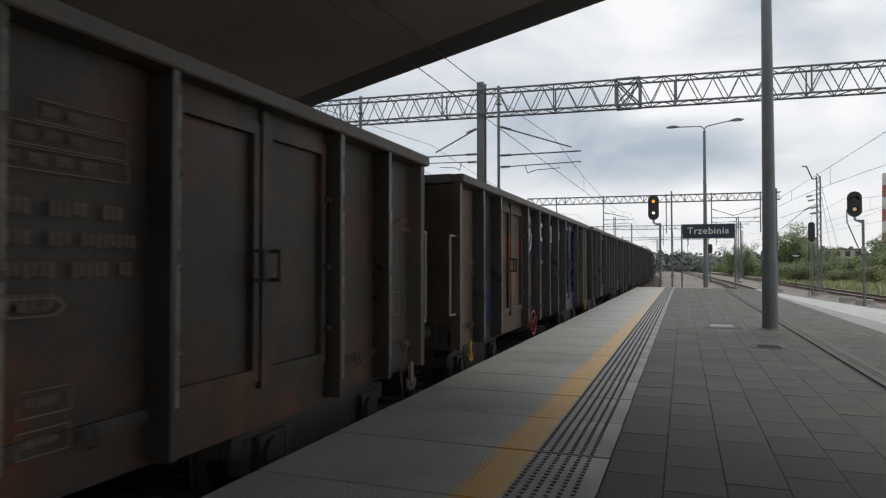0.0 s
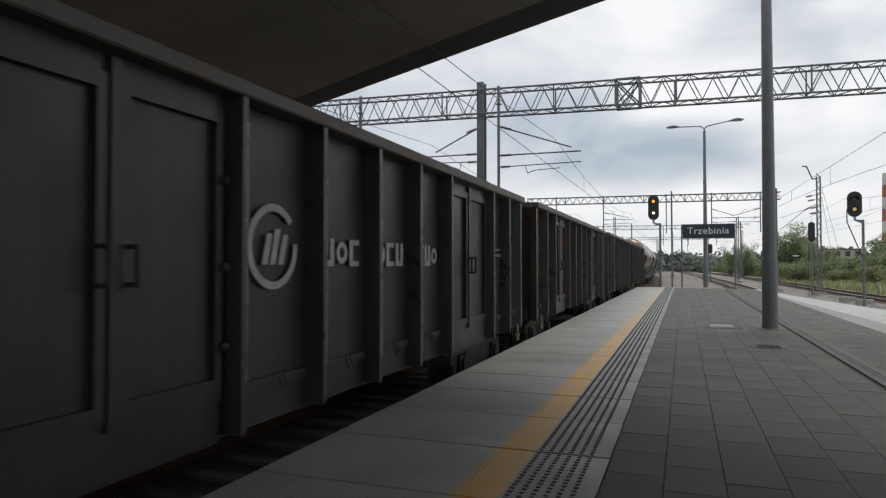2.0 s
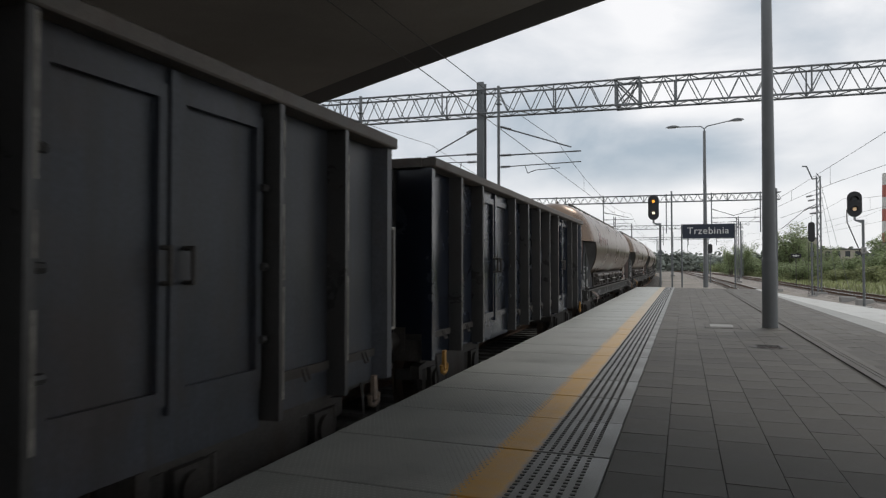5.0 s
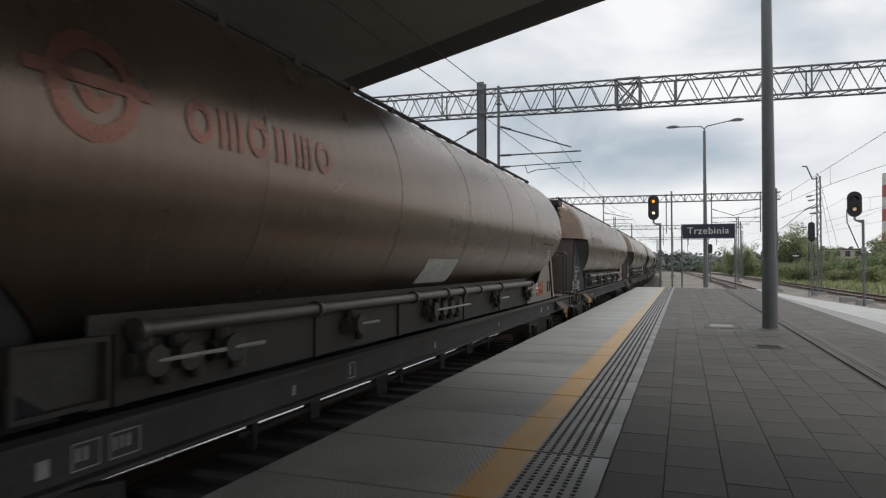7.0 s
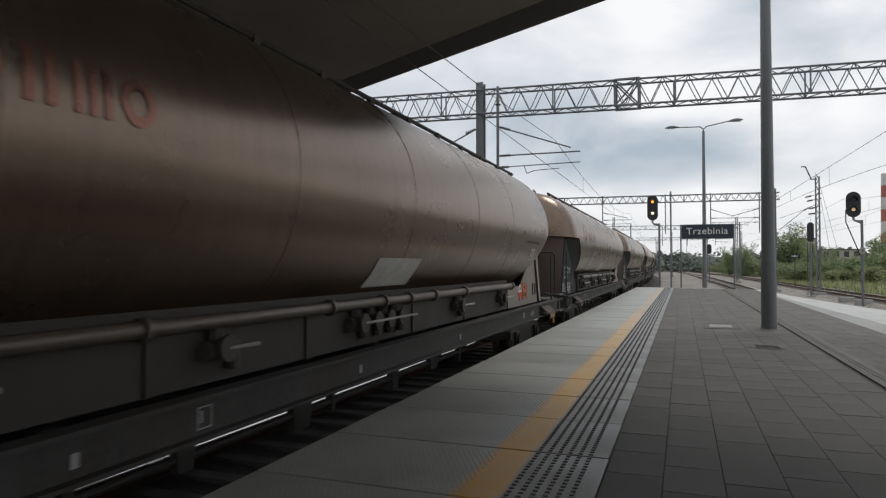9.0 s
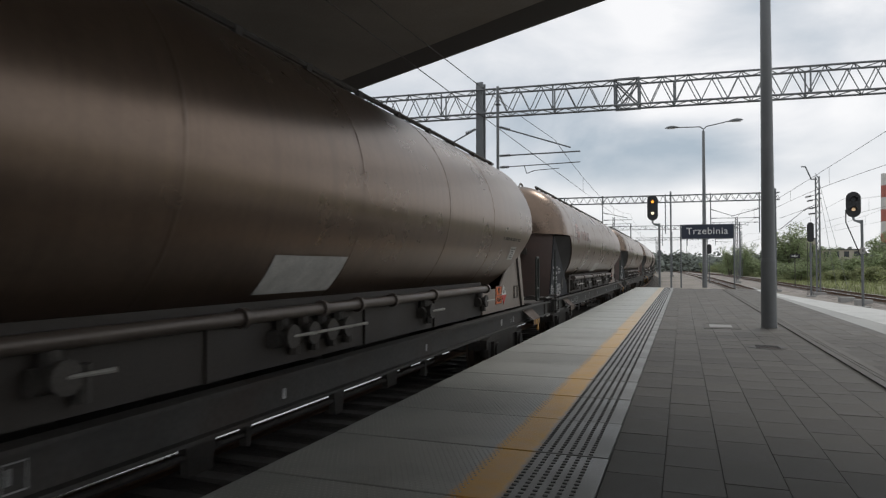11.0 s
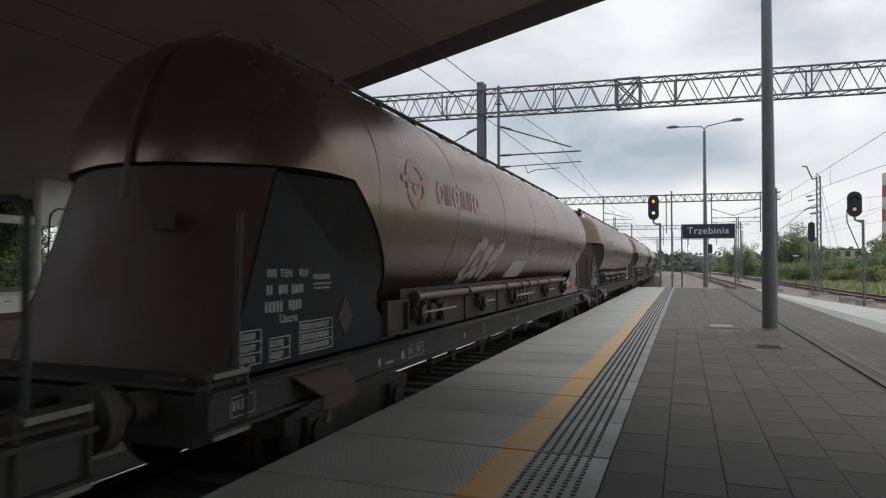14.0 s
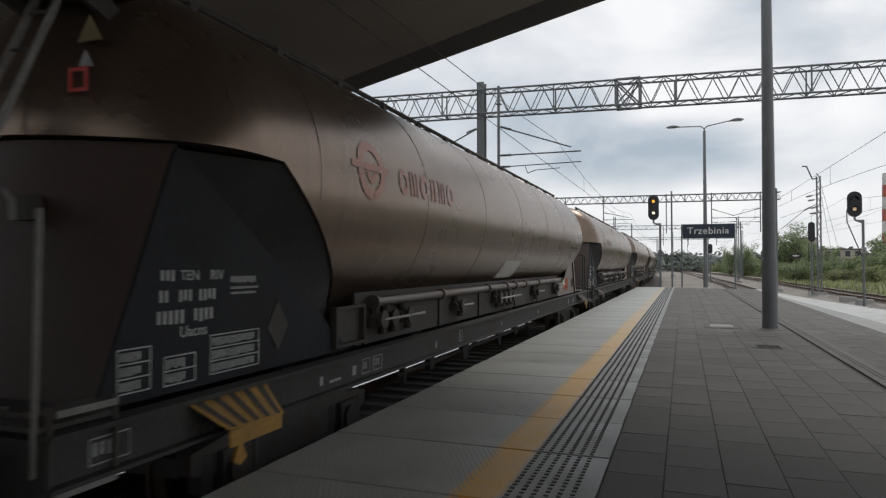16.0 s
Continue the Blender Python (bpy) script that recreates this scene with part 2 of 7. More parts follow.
# leaf colours are lifted and greyed to carry some distance haze
M_LEAF = material("green_leaves", (0.26, 0.31, 0.165), 0.7, vary=0.3, scale=0.5, fine=5, bump=0, island=0.5)
M_LEAF2 = material("yellowish_leaves", (0.29, 0.315, 0.165), 0.7, vary=0.3, scale=0.5, fine=5, bump=0, island=0.45)
M_GRASS = material("tall_grass", (0.25, 0.275, 0.13), 0.8, vary=0.3, scale=0.5, fine=5, bump=0, island=0.4)


def translucent_leaf(mt, amount=0.45):
    """Lets part of the light through the leaves."""
    nt = mt.node_tree
    b = nt.nodes["Principled BSDF"]
    tr = nt.nodes.new("ShaderNodeBsdfTranslucent")
    mx = nt.nodes.new("ShaderNodeMixShader")
    mx.inputs["Fac"].default_value = amount
    nt.links.new(b.inputs["Base Color"].links[0].from_socket, tr.inputs["Color"])
    nt.links.new(b.outputs["BSDF"], mx.inputs[1])
    nt.links.new(tr.outputs["BSDF"], mx.inputs[2])
    nt.links.new(mx.outputs["Shader"], nt.nodes["Material Output"].inputs["Surface"])


for leaf in (M_LEAF, M_LEAF2, M_GRASS):
    translucent_leaf(leaf)
M_BARK = material("tree_bark", (0.10, 0.085, 0.07), 0.9, vary=0.3)
# distance haze is put into this pale grey-green
M_HAZED_WOOD = material("far_woods", (0.21, 0.235, 0.205), 0.9, vary=0.35, scale=0.08, fine=0.9, bump=0.5, dist=0.5, island=0.3)
M_LIT_AMBER = glowing("lit_amber_lens", (1.0, 0.42, 0.06), 1.3)
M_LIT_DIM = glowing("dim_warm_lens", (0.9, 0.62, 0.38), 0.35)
M_LIT_WHITE = glowing("lit_white_lens", (1.0, 0.85, 0.62), 1.2)
M_DARK_LENS = material("dark_lens", (0.02, 0.025, 0.03), 0.15, vary=0.05, bump=0)
M_REDBAND = material("red_chimney_band", (0.42, 0.14, 0.11), 0.85, vary=0.12, scale=0.4)
M_WHITEBAND = material("white_chimney_band", (0.62, 0.6, 0.57), 0.85, vary=0.1, scale=0.4)
M_BRICKISH = material("pale_render", (0.42, 0.38, 0.33), 0.9, vary=0.12, scale=0.3)
M_GLASS = material("dark_window_glass", (0.03, 0.035, 0.04), 0.1, vary=0.05, bump=0)


# ---- mesh helpers ----
def box(bm, x0, x1, y0, y1, z0, z1, m=None):
    vs = [bm.verts.new(p) for p in ((x0, y0, z0), (x1, y0, z0), (x1, y1, z0), (x0, y1, z0), (x0, y0, z1), (x1, y0, z1), (x1, y1, z1), (x0, y1, z1))]
    for f in ((0, 3, 2, 1), (4, 5, 6, 7), (0, 1, 5, 4), (1, 2, 6, 5), (2, 3, 7, 6), (3, 0, 4, 7)):
        bm.faces.new([vs[i] for i in f])
    if m is not None:
        for v in vs:
            v.co = m @ v.co
    return vs


def tube(bm, p, q, r0, r1=None, n=8, caps=True):
    """A round bar from p to q."""
    p, q = Vector(p), Vector(q)
    r1 = r0 if r1 is None else r1
    d = (q - p).normalized()
    a = d.cross(Vector((0, 0, 1)) if abs(d.z) < 0.9 else Vector((1, 0, 0))).normalized()
    b = d.cross(a)
    rings = []
    for c, r in ((p, r0), (q, r1)):
        rings.append([bm.verts.new(c + (a * math.cos(2 * math.pi * i / n) + b * math.sin(2 * math.pi * i / n)) * r) for i in range(n)])
    for i in range(n):
        f = bm.faces.new((rings[0][i], rings[1][i], rings[1][(i + 1) % n], rings[0][(i + 1) % n]))
        f.smooth = n > 6
    if caps:
        bm.faces.new(rings[0])
        bm.faces.new(rings[1][::-1])


def pipe(bm, pts, r, n=8):
    """A bent bar through the points, one skin from end to end; a closed loop where the last point meets the first."""
    pts = [Vector(p) for p in pts]
    loop = (pts[0] - pts[-1]).length < 1e-6
    if loop:
        pts = pts[:-1]
    m = len(pts)
    side = None
    rings = []
    for i in range(m):
        a = pts[i - 1] if i or loop else pts[0] * 2 - pts[1]
        b = pts[(i + 1) % m] if i < m - 1 or loop else pts[-1] * 2 - pts[-2]
        d0, d1 = (pts[i] - a).normalized(), (b - pts[i]).normalized()
        d = (d0 + d1).normalized()
        if side is None:
            side = d.cross(Vector((0, 0, 1)) if abs(d.z) < 0.9 else Vector((1, 0, 0)))
        side = (side - d * side.dot(d)).normalized()
        up = d.cross(side)
        wide = 1 / max(0.5, d.dot(d1))
        fold = (d1 - d0)
        fold = fold.normalized() if fold.length > 1e-4 else None
        ring = []
        for k in range(n):
            v = side * math.cos(2 * math.pi * k / n) + up * math.sin(2 * math.pi * k / n)
            if fold:
                v = v + fold * v.dot(fold) * (wide - 1)
            ring.append(bm.verts.new(pts[i] + v * r))
        rings.append(ring)
    pairs = list(zip(rings, rings[1:])) + ([(rings[-1], rings[0])] if loop else [])
    for a, b in pairs:
        for k in range(n):
            bm.faces.new((a[k], a[(k + 1) % n], b[(k + 1) % n], b[k])).smooth = True
    if not loop:
        bm.faces.new(rings[0][::-1])
        bm.faces.new(rings[-1])


def prism(bm, outline, axis, a, b):
    """An outline (two coordinates) extruded along an axis from a to b. axis x: (y, z); y: (x, z); z: (x, y)."""
    def at(p, t):
        return {"x": (t, p[0], p[1]), "y": (p[0], t, p[1]), "z": (p[0], p[1], t)}[axis]
    lo = [bm.verts.new(at(p, a)) for p in outline]
    hi = [bm.verts.new(at(p, b)) for p in outline]
    n = len(outline)
    bm.faces.new(lo[::-1])
    bm.faces.new(hi)
    for i in range(n):
        bm.faces.new((lo[i], lo[(i + 1) % n], hi[(i + 1) % n], hi[i]))
    return lo + hi


def bevel(bm, w, seg=1):
    bmesh.ops.bevel(bm, geom=list(bm.edges), offset=w, segments=seg, affect="EDGES", profile=0.5, clamp_overlap=True)


def mesh_of(name, bm, mats):
    bmesh.ops.recalc_face_normals(bm, faces=bm.faces)
    me = bpy.data.meshes.new(name)
    bm.to_mesh(me)
    bm.free()
    for m in (mats if isinstance(mats, (list, tuple)) else [mats]):
        me.materials.append(m)
    me.set_sharp_from_angle(angle=radians(40))
    return me


def part(name, bm, mat, parent, label="", kind=""):
    me = bm if isinstance(bm, bpy.types.Mesh) else mesh_of(name, bm, mat)
    ob = new(name, me)
    ob.parent = parent
    return tagged(ob, label, kind=kind)


def part_each(name, bm, mat, parent, label=""):
    """Each connected piece of the bmesh becomes a part of its own."""
    bm.verts.index_update()
    seen, first = set(), None
    for v in list(bm.verts):
        if v in seen:
            continue
        todo, verts = [v], set()
        while todo:
            w = todo.pop()
            if w in verts:
                continue
            verts.add(w)
            todo += [e.other_vert(w) for e in w.link_edges]
        seen |= verts
        b = bmesh.new()
        m = {w: b.verts.new(w.co) for w in verts}
        for f in {f for w in verts for f in w.link_faces}:
            nf = b.faces.new([m[w] for w in f.verts])
            nf.smooth = f.smooth
        first = part(name, b, mat, parent, label)
    bm.free()
    return first


def thing(name, label, category, at=None, group="", kind=""):
    ob = new(name)
    ob.empty_display_size = 0.2
    if at is not None:
        ob.matrix_basis = at
    return tagged(ob, label, category, group, kind)


def solid(name, bm, mat, label="", category="", group="", kind=""):
    return tagged(new(name, mesh_of(name, bm, mat)), label, category, group, kind)


def letters(text, size, mat, parent, m, name="lettering", label="", depth=0.004, spacing=1.0, bold=0.0):
    """Raised lettering as a mesh, lying in the local xy plane of m, centred."""
    cu = bpy.data.curves.new(name, "FONT")
    cu.body, cu.size, cu.extrude, cu.align_x, cu.align_y, cu.space_character, cu.offset = text, size, depth, "CENTER", "CENTER", spacing, bold
    tmp = new(name + "_curve", cu)
    bpy.context.view_layer.update()
    me = bpy.data.meshes.new_from_object(tmp.evaluated_get(bpy.context.evaluated_depsgraph_get()))
    bpy.data.objects.remove(tmp)
    bpy.data.curves.remove(cu)
    me.materials.clear()
    me.materials.append(mat)
    ob = new(name, me)
    ob.parent = parent
    ob.matrix_basis = m
    return tagged(ob, label)


# ---- the line of the tracks: straight, then a long curve to the west ----
AXIS, RAIL = -4.36, -0.67
CURVE_FROM, CURVE_R = 55.0, 1300.0


def on_track(s, x=AXIS, start=CURVE_FROM, radius=CURVE_R):
    """Place and heading (degrees) at the running length s of a track whose straight lies at x."""
    if s <= start:
        return x, s, 0.0
    a = (s - start) / radius
    return x - radius * (1 - math.cos(a)), start + radius * math.sin(a), math.degrees(a)


# ---- ground and tracks ----
def lerp_path(points):
    """x over y through the given points, smoothed."""
    ys, xs = [p[0] for p in points], [p[1] for p in points]

    def at(s):
        return sum(float(np.interp(s + d, ys, xs)) for d in (-6, -3, 0, 3, 6)) / 5
    return at


east_near = lerp_path([(-60, 19.5), (0, 10.8), (10, 9.3), (22.9, 7.36), (30.4, 6.28), (39.3, 5.6), (61, 5.1), (80, 4.7), (122, 3.6), (200, 0.0), (300, -10), (460, -34)])
east_far = lerp_path([(-60, 24.0), (0, 16.2), (20, 13.9), (40, 12.0), (60, 11.2), (100, 10.2), (150, 8.2), (250, 0.0), (460, -28)])


def west_line(offset):
    def at(s):
        return on_track(s)[0] - offset
    return at


def sweep(bm, profile, at, y0, y1, step, z0=0.0, dx=0.0):
    """A profile (x, z) swept along x = at(y)."""
    rows = []
    n = int((y1 - y0) / step)
    for i in range(n + 1):
        y = y0 + (y1 - y0) * i / n
        rows.append([bm.verts.new((at(y) + dx + px, y, z0 + pz)) for px, pz in profile])
    for a, b in zip(rows, rows[1:]):
        for j in range(len(profile) - 1):
            bm.faces.new((a[j], a[j + 1], b[j + 1], b[j]))


def make_track(name, at, y0, y1, sleepers_to, step=4.0, label="", bed=None, tie=None):
    root = thing(name, label or "ballasted railway track with rusty steel rails", "railway track", kind="structure")
    bm = bmesh.new()
    sweep(bm, [(-3.0, -0.5), (-1.75, -0.19), (-0.8, -0.2), (0, -0.215), (0.8, -0.2), (1.75, -0.19), (3.0, -0.5)], at, y0, y1, step, RAIL)
    part("ballast_bed", bm, bed or M_BALLAST, root)
    for dx in (-0.755, 0.755):
        bm = bmesh.new()
        sweep(bm, [(-0.07, -0.17), (-0.07, -0.16), (-0.012, -0.14), (-0.012, -0.045), (-0.034, -0.035), (-0.034, -0.004), (0.034, -0.004), (0.034, -0.035), (0.012, -0.045), (0.012, -0.14), (0.07, -0.16), (0.07, -0.17)], at, y0, y1, step, RAIL, dx)
        rail = part("rail", bm, M_RAIL, root)
        bm = bmesh.new()
        sweep(bm, [(-0.03, -0.003), (-0.024, 0.0), (0.024, 0.0), (0.03, -0.003)], at, y0, y1, step, RAIL, dx)
        part("rail_head", bm, M_RAILTOP, rail, "polished running surface")
    bm = bmesh.new()
    prism(bm, [(-0.13, -0.36), (0.13, -0.36), (0.1, -0.165), (-0.1, -0.165)], "x", -1.25, 1.25)
    sl = mesh_of("sleeper", bm, tie or M_SLEEPER)
    y = y0 + 0.3
    while y < sleepers_to:
        ob = part("sleeper", sl, None, root)
        ob.location = (at(y), y, RAIL)
        y += 0.62
    return root


def make_ground():
    bm = bmesh.new()
    xs = [-3000, -900, -300, -120, -60, -40, -20, 0, 12, 25, 45, 80, 160, 400, 1000, 3000]
    ys = [-400, -120, -40, 0, 30, 60, 100, 160, 260, 420, 700, 1200, 2400, 4500]
    grid = [[bm.verts.new((x, y, -0.98 - 0.25 * (x > 20) + 0.1 * noise.noise((x * 0.1, y * 0.1, 0)))) for x in xs] for y in ys]
    for a, b in zip(grid, grid[1:]):
        for j in range(len(xs) - 1):
            bm.faces.new((a[j], a[j + 1], b[j + 1], b[j]))
    solid("ground", bm, M_GROUND, "dry weedy ground beside the tracks", "ground", kind="structure")


make_ground()


def make_ballast_field():
    """Brown gravel between the western tracks and the far platform."""
    bm = bmesh.new()
    rows = []
    for i in range(30):
        y = -20 + i * 5.0
        rows.append([bm.verts.new((x0 * f + (1 - f) * -7.4, y, -0.86 + 0.03 * noise.noise((f * 9, y * 0.5, 2)))) for x0 in (-28.6 - 0.2 * (y - 20),) for f in (0.0, 0.25, 0.5, 0.75, 1.0)])
    for a, b in zip(rows, rows[1:]):
        for j in range(4):
            bm.faces.new((a[j], a[j + 1], b[j + 1], b[j]))
    solid("ballast_field", bm, M_FIELD, "dark brown gravel between the western tracks", "ground", kind="structure")


M_FIELD = material("brown_gravel", (0.12, 0.098, 0.082), 0.95, vary=0.4, scale=0.9, fine=20, bump=1.0, dist=0.05, spots=(0.07, 0.05, 0.038), spot_amount=0.6)
make_ballast_field()


def make_verge():
    """Grassy strip beyond the eastern tracks, laid on the ground."""
    bm = bmesh.new()
    ys = [36 + 6 * i for i in range(40)]
    rows = [[bm.verts.new((east_far(y) + dx, y, -1.14 + dz + 0.1 * noise.noise((dx, y * 0.2, 3)))) for dx, dz in ((2.9, 0.0), (5, 0.12), (9, 0.15), (16, 0.1), (30, 0.1), (60, 0.0), (140, 0.0))] for y in ys]
    for a, b in zip(rows, rows[1:]):
        for j in range(len(a) - 1):
            bm.faces.new((a[j], a[j + 1], b[j + 1], b[j]))
    solid("verge", bm, M_VERGE, "grassy railway verge beyond the tracks", "ground", kind="structure")


make_verge()
make_track("track_train", west_line(0.0), -30, 420, 62, label="ballasted track under the freight train, polished rails", bed=M_SHADED_BALLAST, tie=M_SHADED_SLEEPER)
make_track("track_west", west_line(4.9), -30, 420, 40, bed=M_SHADED_BALLAST, tie=M_SHADED_SLEEPER)
make_track("track_far_platform", lambda s: -26.0 - 0.16 * (s - 20), -20, 200, 48)
make_track("track_east_near", east_near, -30, 440, 125)
make_track("track_east_far", east_far, -30, 440, 110)

# ---- the island platform ----
EDGE_W, TACT, WALK_E, END = -2.64, -0.49, 3.70, 42.4
SLAB = 1.055


def east_edge(y):
    return east_near(y) - 1.72


def make_platform():
    root = thing("platform", "island platform of pavers and pale concrete edge slabs", "platform", kind="structure")
    # core, cut to the tapering east edge
    bm = bmesh.new()
    ys = [-30, -10, 0, 8, 14, 18, 22, 26, 30, 33, 36, 38.5, 40.0]
    west = [(EDGE_W + 0.06, y) for y in (-30, END - 0.1)]
    outline = west + [(0.0, END - 0.9), (1.2, 40.2)] + [(max(3.72, east_edge(y) - 0.06), y) for y in ys[::-1]]
    prism(bm, outline, "z", -1.2, -0.085)
    part("core", bm, M_CONC, root)
    bm = bmesh.new()
    box(bm, TACT, WALK_E, -12, 40.2, -0.084, -0.02)
    part("bedding", bm, M_JOINT, root)
    # west edge slabs
    bm = bmesh.new()
    box(bm, EDGE_W, TACT, 0.007, SLAB - 0.007, -0.08, 0.0)
    bevel(bm, 0.006)
    slab = mesh_of("edge_slab", bm, M_PAINTED)
    bm = bmesh.new()
    for i in range(6):
        x = -0.978 + i * 0.072
        for j in range(16):
            y = 0.045 + j * (SLAB - 0.03) / 16
            prism(bm, [(x - 0.014, y - 0.012), (x + 0.014, y - 0.012), (x + 0.014, y + 0.012), (x - 0.014, y + 0.012)], "z", 0.0005, 0.005)
    studs = mesh_of("tactile_stud_rows", bm, M_STUD)
    # small raised grip dots on the slab near the edge
    bm = bmesh.new()
    for i in range(34):
        for j in range(26):
            x = EDGE_W + 0.05 + i * 0.04 + (0.02 if j % 2 else 0)
            y = 0.03 + j * 0.04
            vs = [bm.verts.new(p) for p in ((x - 0.011, y, 0.0003), (x, y - 0.011, 0.0003), (x + 0.011, y, 0.0003), (x, y + 0.011, 0.0003), (x, y, 0.005))]
            for a, b in ((0, 1), (1, 2), (2, 3), (3, 0)):
                bm.faces.new((vs[a], vs[b], vs[4]))
    grip = mesh_of("grip_dots", bm, M_SLAB)
    n0 = -13
    for k in range(n0, 40):
        y = 3.03 + (k + 0) * SLAB + 0.62 - SLAB
        if y + SLAB > END:
            break
        for nm, me in (("edge_slab", slab),):
            ob = part(nm, me, None, root)
            ob.location = (0, y, 0.0015 * ((k * 7) % 3 - 1))
        ob2 = part("tactile_stud_rows", studs, None, ob, kind="stuff")
        if y < 14:
            ob3 = part("grip_dots", grip, None, root, kind="stuff")
            ob3.location = (0, y, 0)
    # pavers: columns along the platform, each staggered by half a stone
    pw, pl, gap = 0.357, 0.53, 0.0024

    def paver(w, l, g, e):
        bm = bmesh.new()
        prism(bm, [(gap, g), (w - gap, g * 0.7), (w - gap, l - e), (gap, l - e * 1.3)], "z", -0.03, 0.0)
        return mesh_of("paver", bm, M_PAVER)
    stones = [paver(pw, pl, g, e) for g, e in ((0.002, 0.002), (0.006, 0.003), (0.003, 0.008), (0.0025, 0.003), (0.008, 0.006))]
    pick = random.Random(21)
    stuff = bmesh.new()
    c = 0
    x = TACT + 0.01
    while x + pw < WALK_E + 0.2:
        y = -11.48 + (pl / 2 if c % 2 else 0.0)
        if 2.09 < x + pw * 0.5 < 2.45:
            x, c = x + pw, c + 1
            continue
        while y < 40.0:
            z = 0.0025 * noise.noise((x * 3.1, y * 2.3, 4)) - 0.001
            w = min(pw, WALK_E - x)
            if 2.9 < y < 14.2 and w == pw:
                part("paver", pick.choice(stones), None, root).location = (x, y, z)
            else:
                prism(stuff, [(x + gap, y + gap), (x + w - gap, y + gap), (x + w - gap, y + pl - gap), (x + gap, y + pl - gap)], "z", -0.03, z)
            y += pl
        x, c = x + pw, c + 1
    part("paving", stuff, M_PAVER_STUFF, root, kind="stuff")
    # drain channel with two metal slots
    drain = thing("drain_channel", "narrow metal slot drain let into the paving", "drain", kind="structure")
    bm = bmesh.new()
    for x0, x1 in ((2.09, 2.19), (2.20, 2.25), (2.26, 2.35)):
        box(bm, x0, x1, -11.4, 39.8, -0.03, 0.001)
    part_each("channel_edge", bm, M_PAVER_STUFF, drain)
    bm = bmesh.new()
    for x0 in (2.1905, 2.2505):
        box(bm, x0, x0 + 0.009, -11.4, 39.8, -0.03, -0.008)
    part_each("slot", bm, M_BLACK, drain)
    bm = bmesh.new()
    box(bm, 2.352, 2.50, -11.4, 39.8, -0.03, -0.001)
    part("paver_strip", bm, M_PAVER_STUFF, drain)
    # east edge slabs, cut to the slant
    y = -3.0 - 8 * SLAB
    while y < 39.2:
        y1 = min(y + SLAB, 40.0)
        a, b = max(3.9, east_edge(y)), max(3.85, east_edge(y1))
        for nm, mt, f0, f1 in (("tactile_slab", M_TACT, 0.0, 0.22), ("edge_slab", M_SLAB, 0.22, 1.0)):
            bm = bmesh.new()
            xa0, xa1 = WALK_E + (a - WALK_E) * f0, WALK_E + (a - WALK_E) * f1
            xb0, xb1 = WALK_E + (b - WALK_E) * f0, WALK_E + (b - WALK_E) * f1
            prism(bm, [(xa0 + 0.005, y + 0.005), (xa1 - 0.005, y + 0.005), (xb1 - 0.005, y1 - 0.005), (xb0 + 0.005, y1 - 0.005)], "z", -0.08, 0.0)
            part(nm, bm, mt, root)
        y = y1


make_platform()


# ---- the road bridge above ----
def make_bridge():
    root = thing("road_bridge", "wide concrete road bridge crossing the tracks at a slant", "bridge", kind="structure")
    ang = math.degrees(math.atan2(19.05, -34.44))
    m = Matrix.Translation((-1.26, 12.2, 0)) @ Matrix.Rotation(radians(ang), 4, "Z")
    # local x runs along the bridge, local y across it, away from the camera's side is negative
    def put(nm, bm, mat, label=""):
        for v in bm.verts:
            v.co = m @ v.co
        return part(nm, bm, mat, root, label)
    bm = bmesh.new()
    # the deck widens at one end; its unseen rear edge is set by light level
    plan = ((-60, 0.55), (70, 0.55), (70, 18.5), (-15, 18.5), (-32, 24.0), (-60, 24.0))
    low = [bm.verts.new((x, y, 6.36)) for x, y in plan]
    top = [bm.verts.new((x, y, 7.3)) for x, y in plan]
    bm.faces.new(low[::-1])
    bm.faces.new(top)
    for i in range(6):
        j = (i + 1) % 6
        bm.faces.new((low[i], low[j], top[j], top[i]))
    put("deck", bm, M_SOFFIT)
    bm = bmesh.new()
    prism(bm, [(0.0, 6.2), (0.12, 6.2), (0.55, 6.355), (0.55, 7.3), (0.0, 7.5)], "x", -60, 70)
    put("edge_beam", bm, M_FASCIA, "dark edge beam with a drip lip")
    bm = bmesh.new()
    for i in range(12):
        tube(bm, (-40 + i * 8, 0.25, 7.45), (-40 + i * 8, 0.25, 8.5), 0.04)
    for z in (7.9, 8.45):
        tube(bm, (-48, 0.25, z), (56, 0.25, z), 0.035)
    put("parapet_rail", bm, M_GALV)
    for i, (x, y) in enumerate(((-34.45, 27.0), (-34.48, 30.0))):
        bm = bmesh.new()
        tube(bm, (x, y, -0.9), (x, y, 6.36), 0.21, n=20)
        part("column", bm, M_CONC, root)


make_bridge()


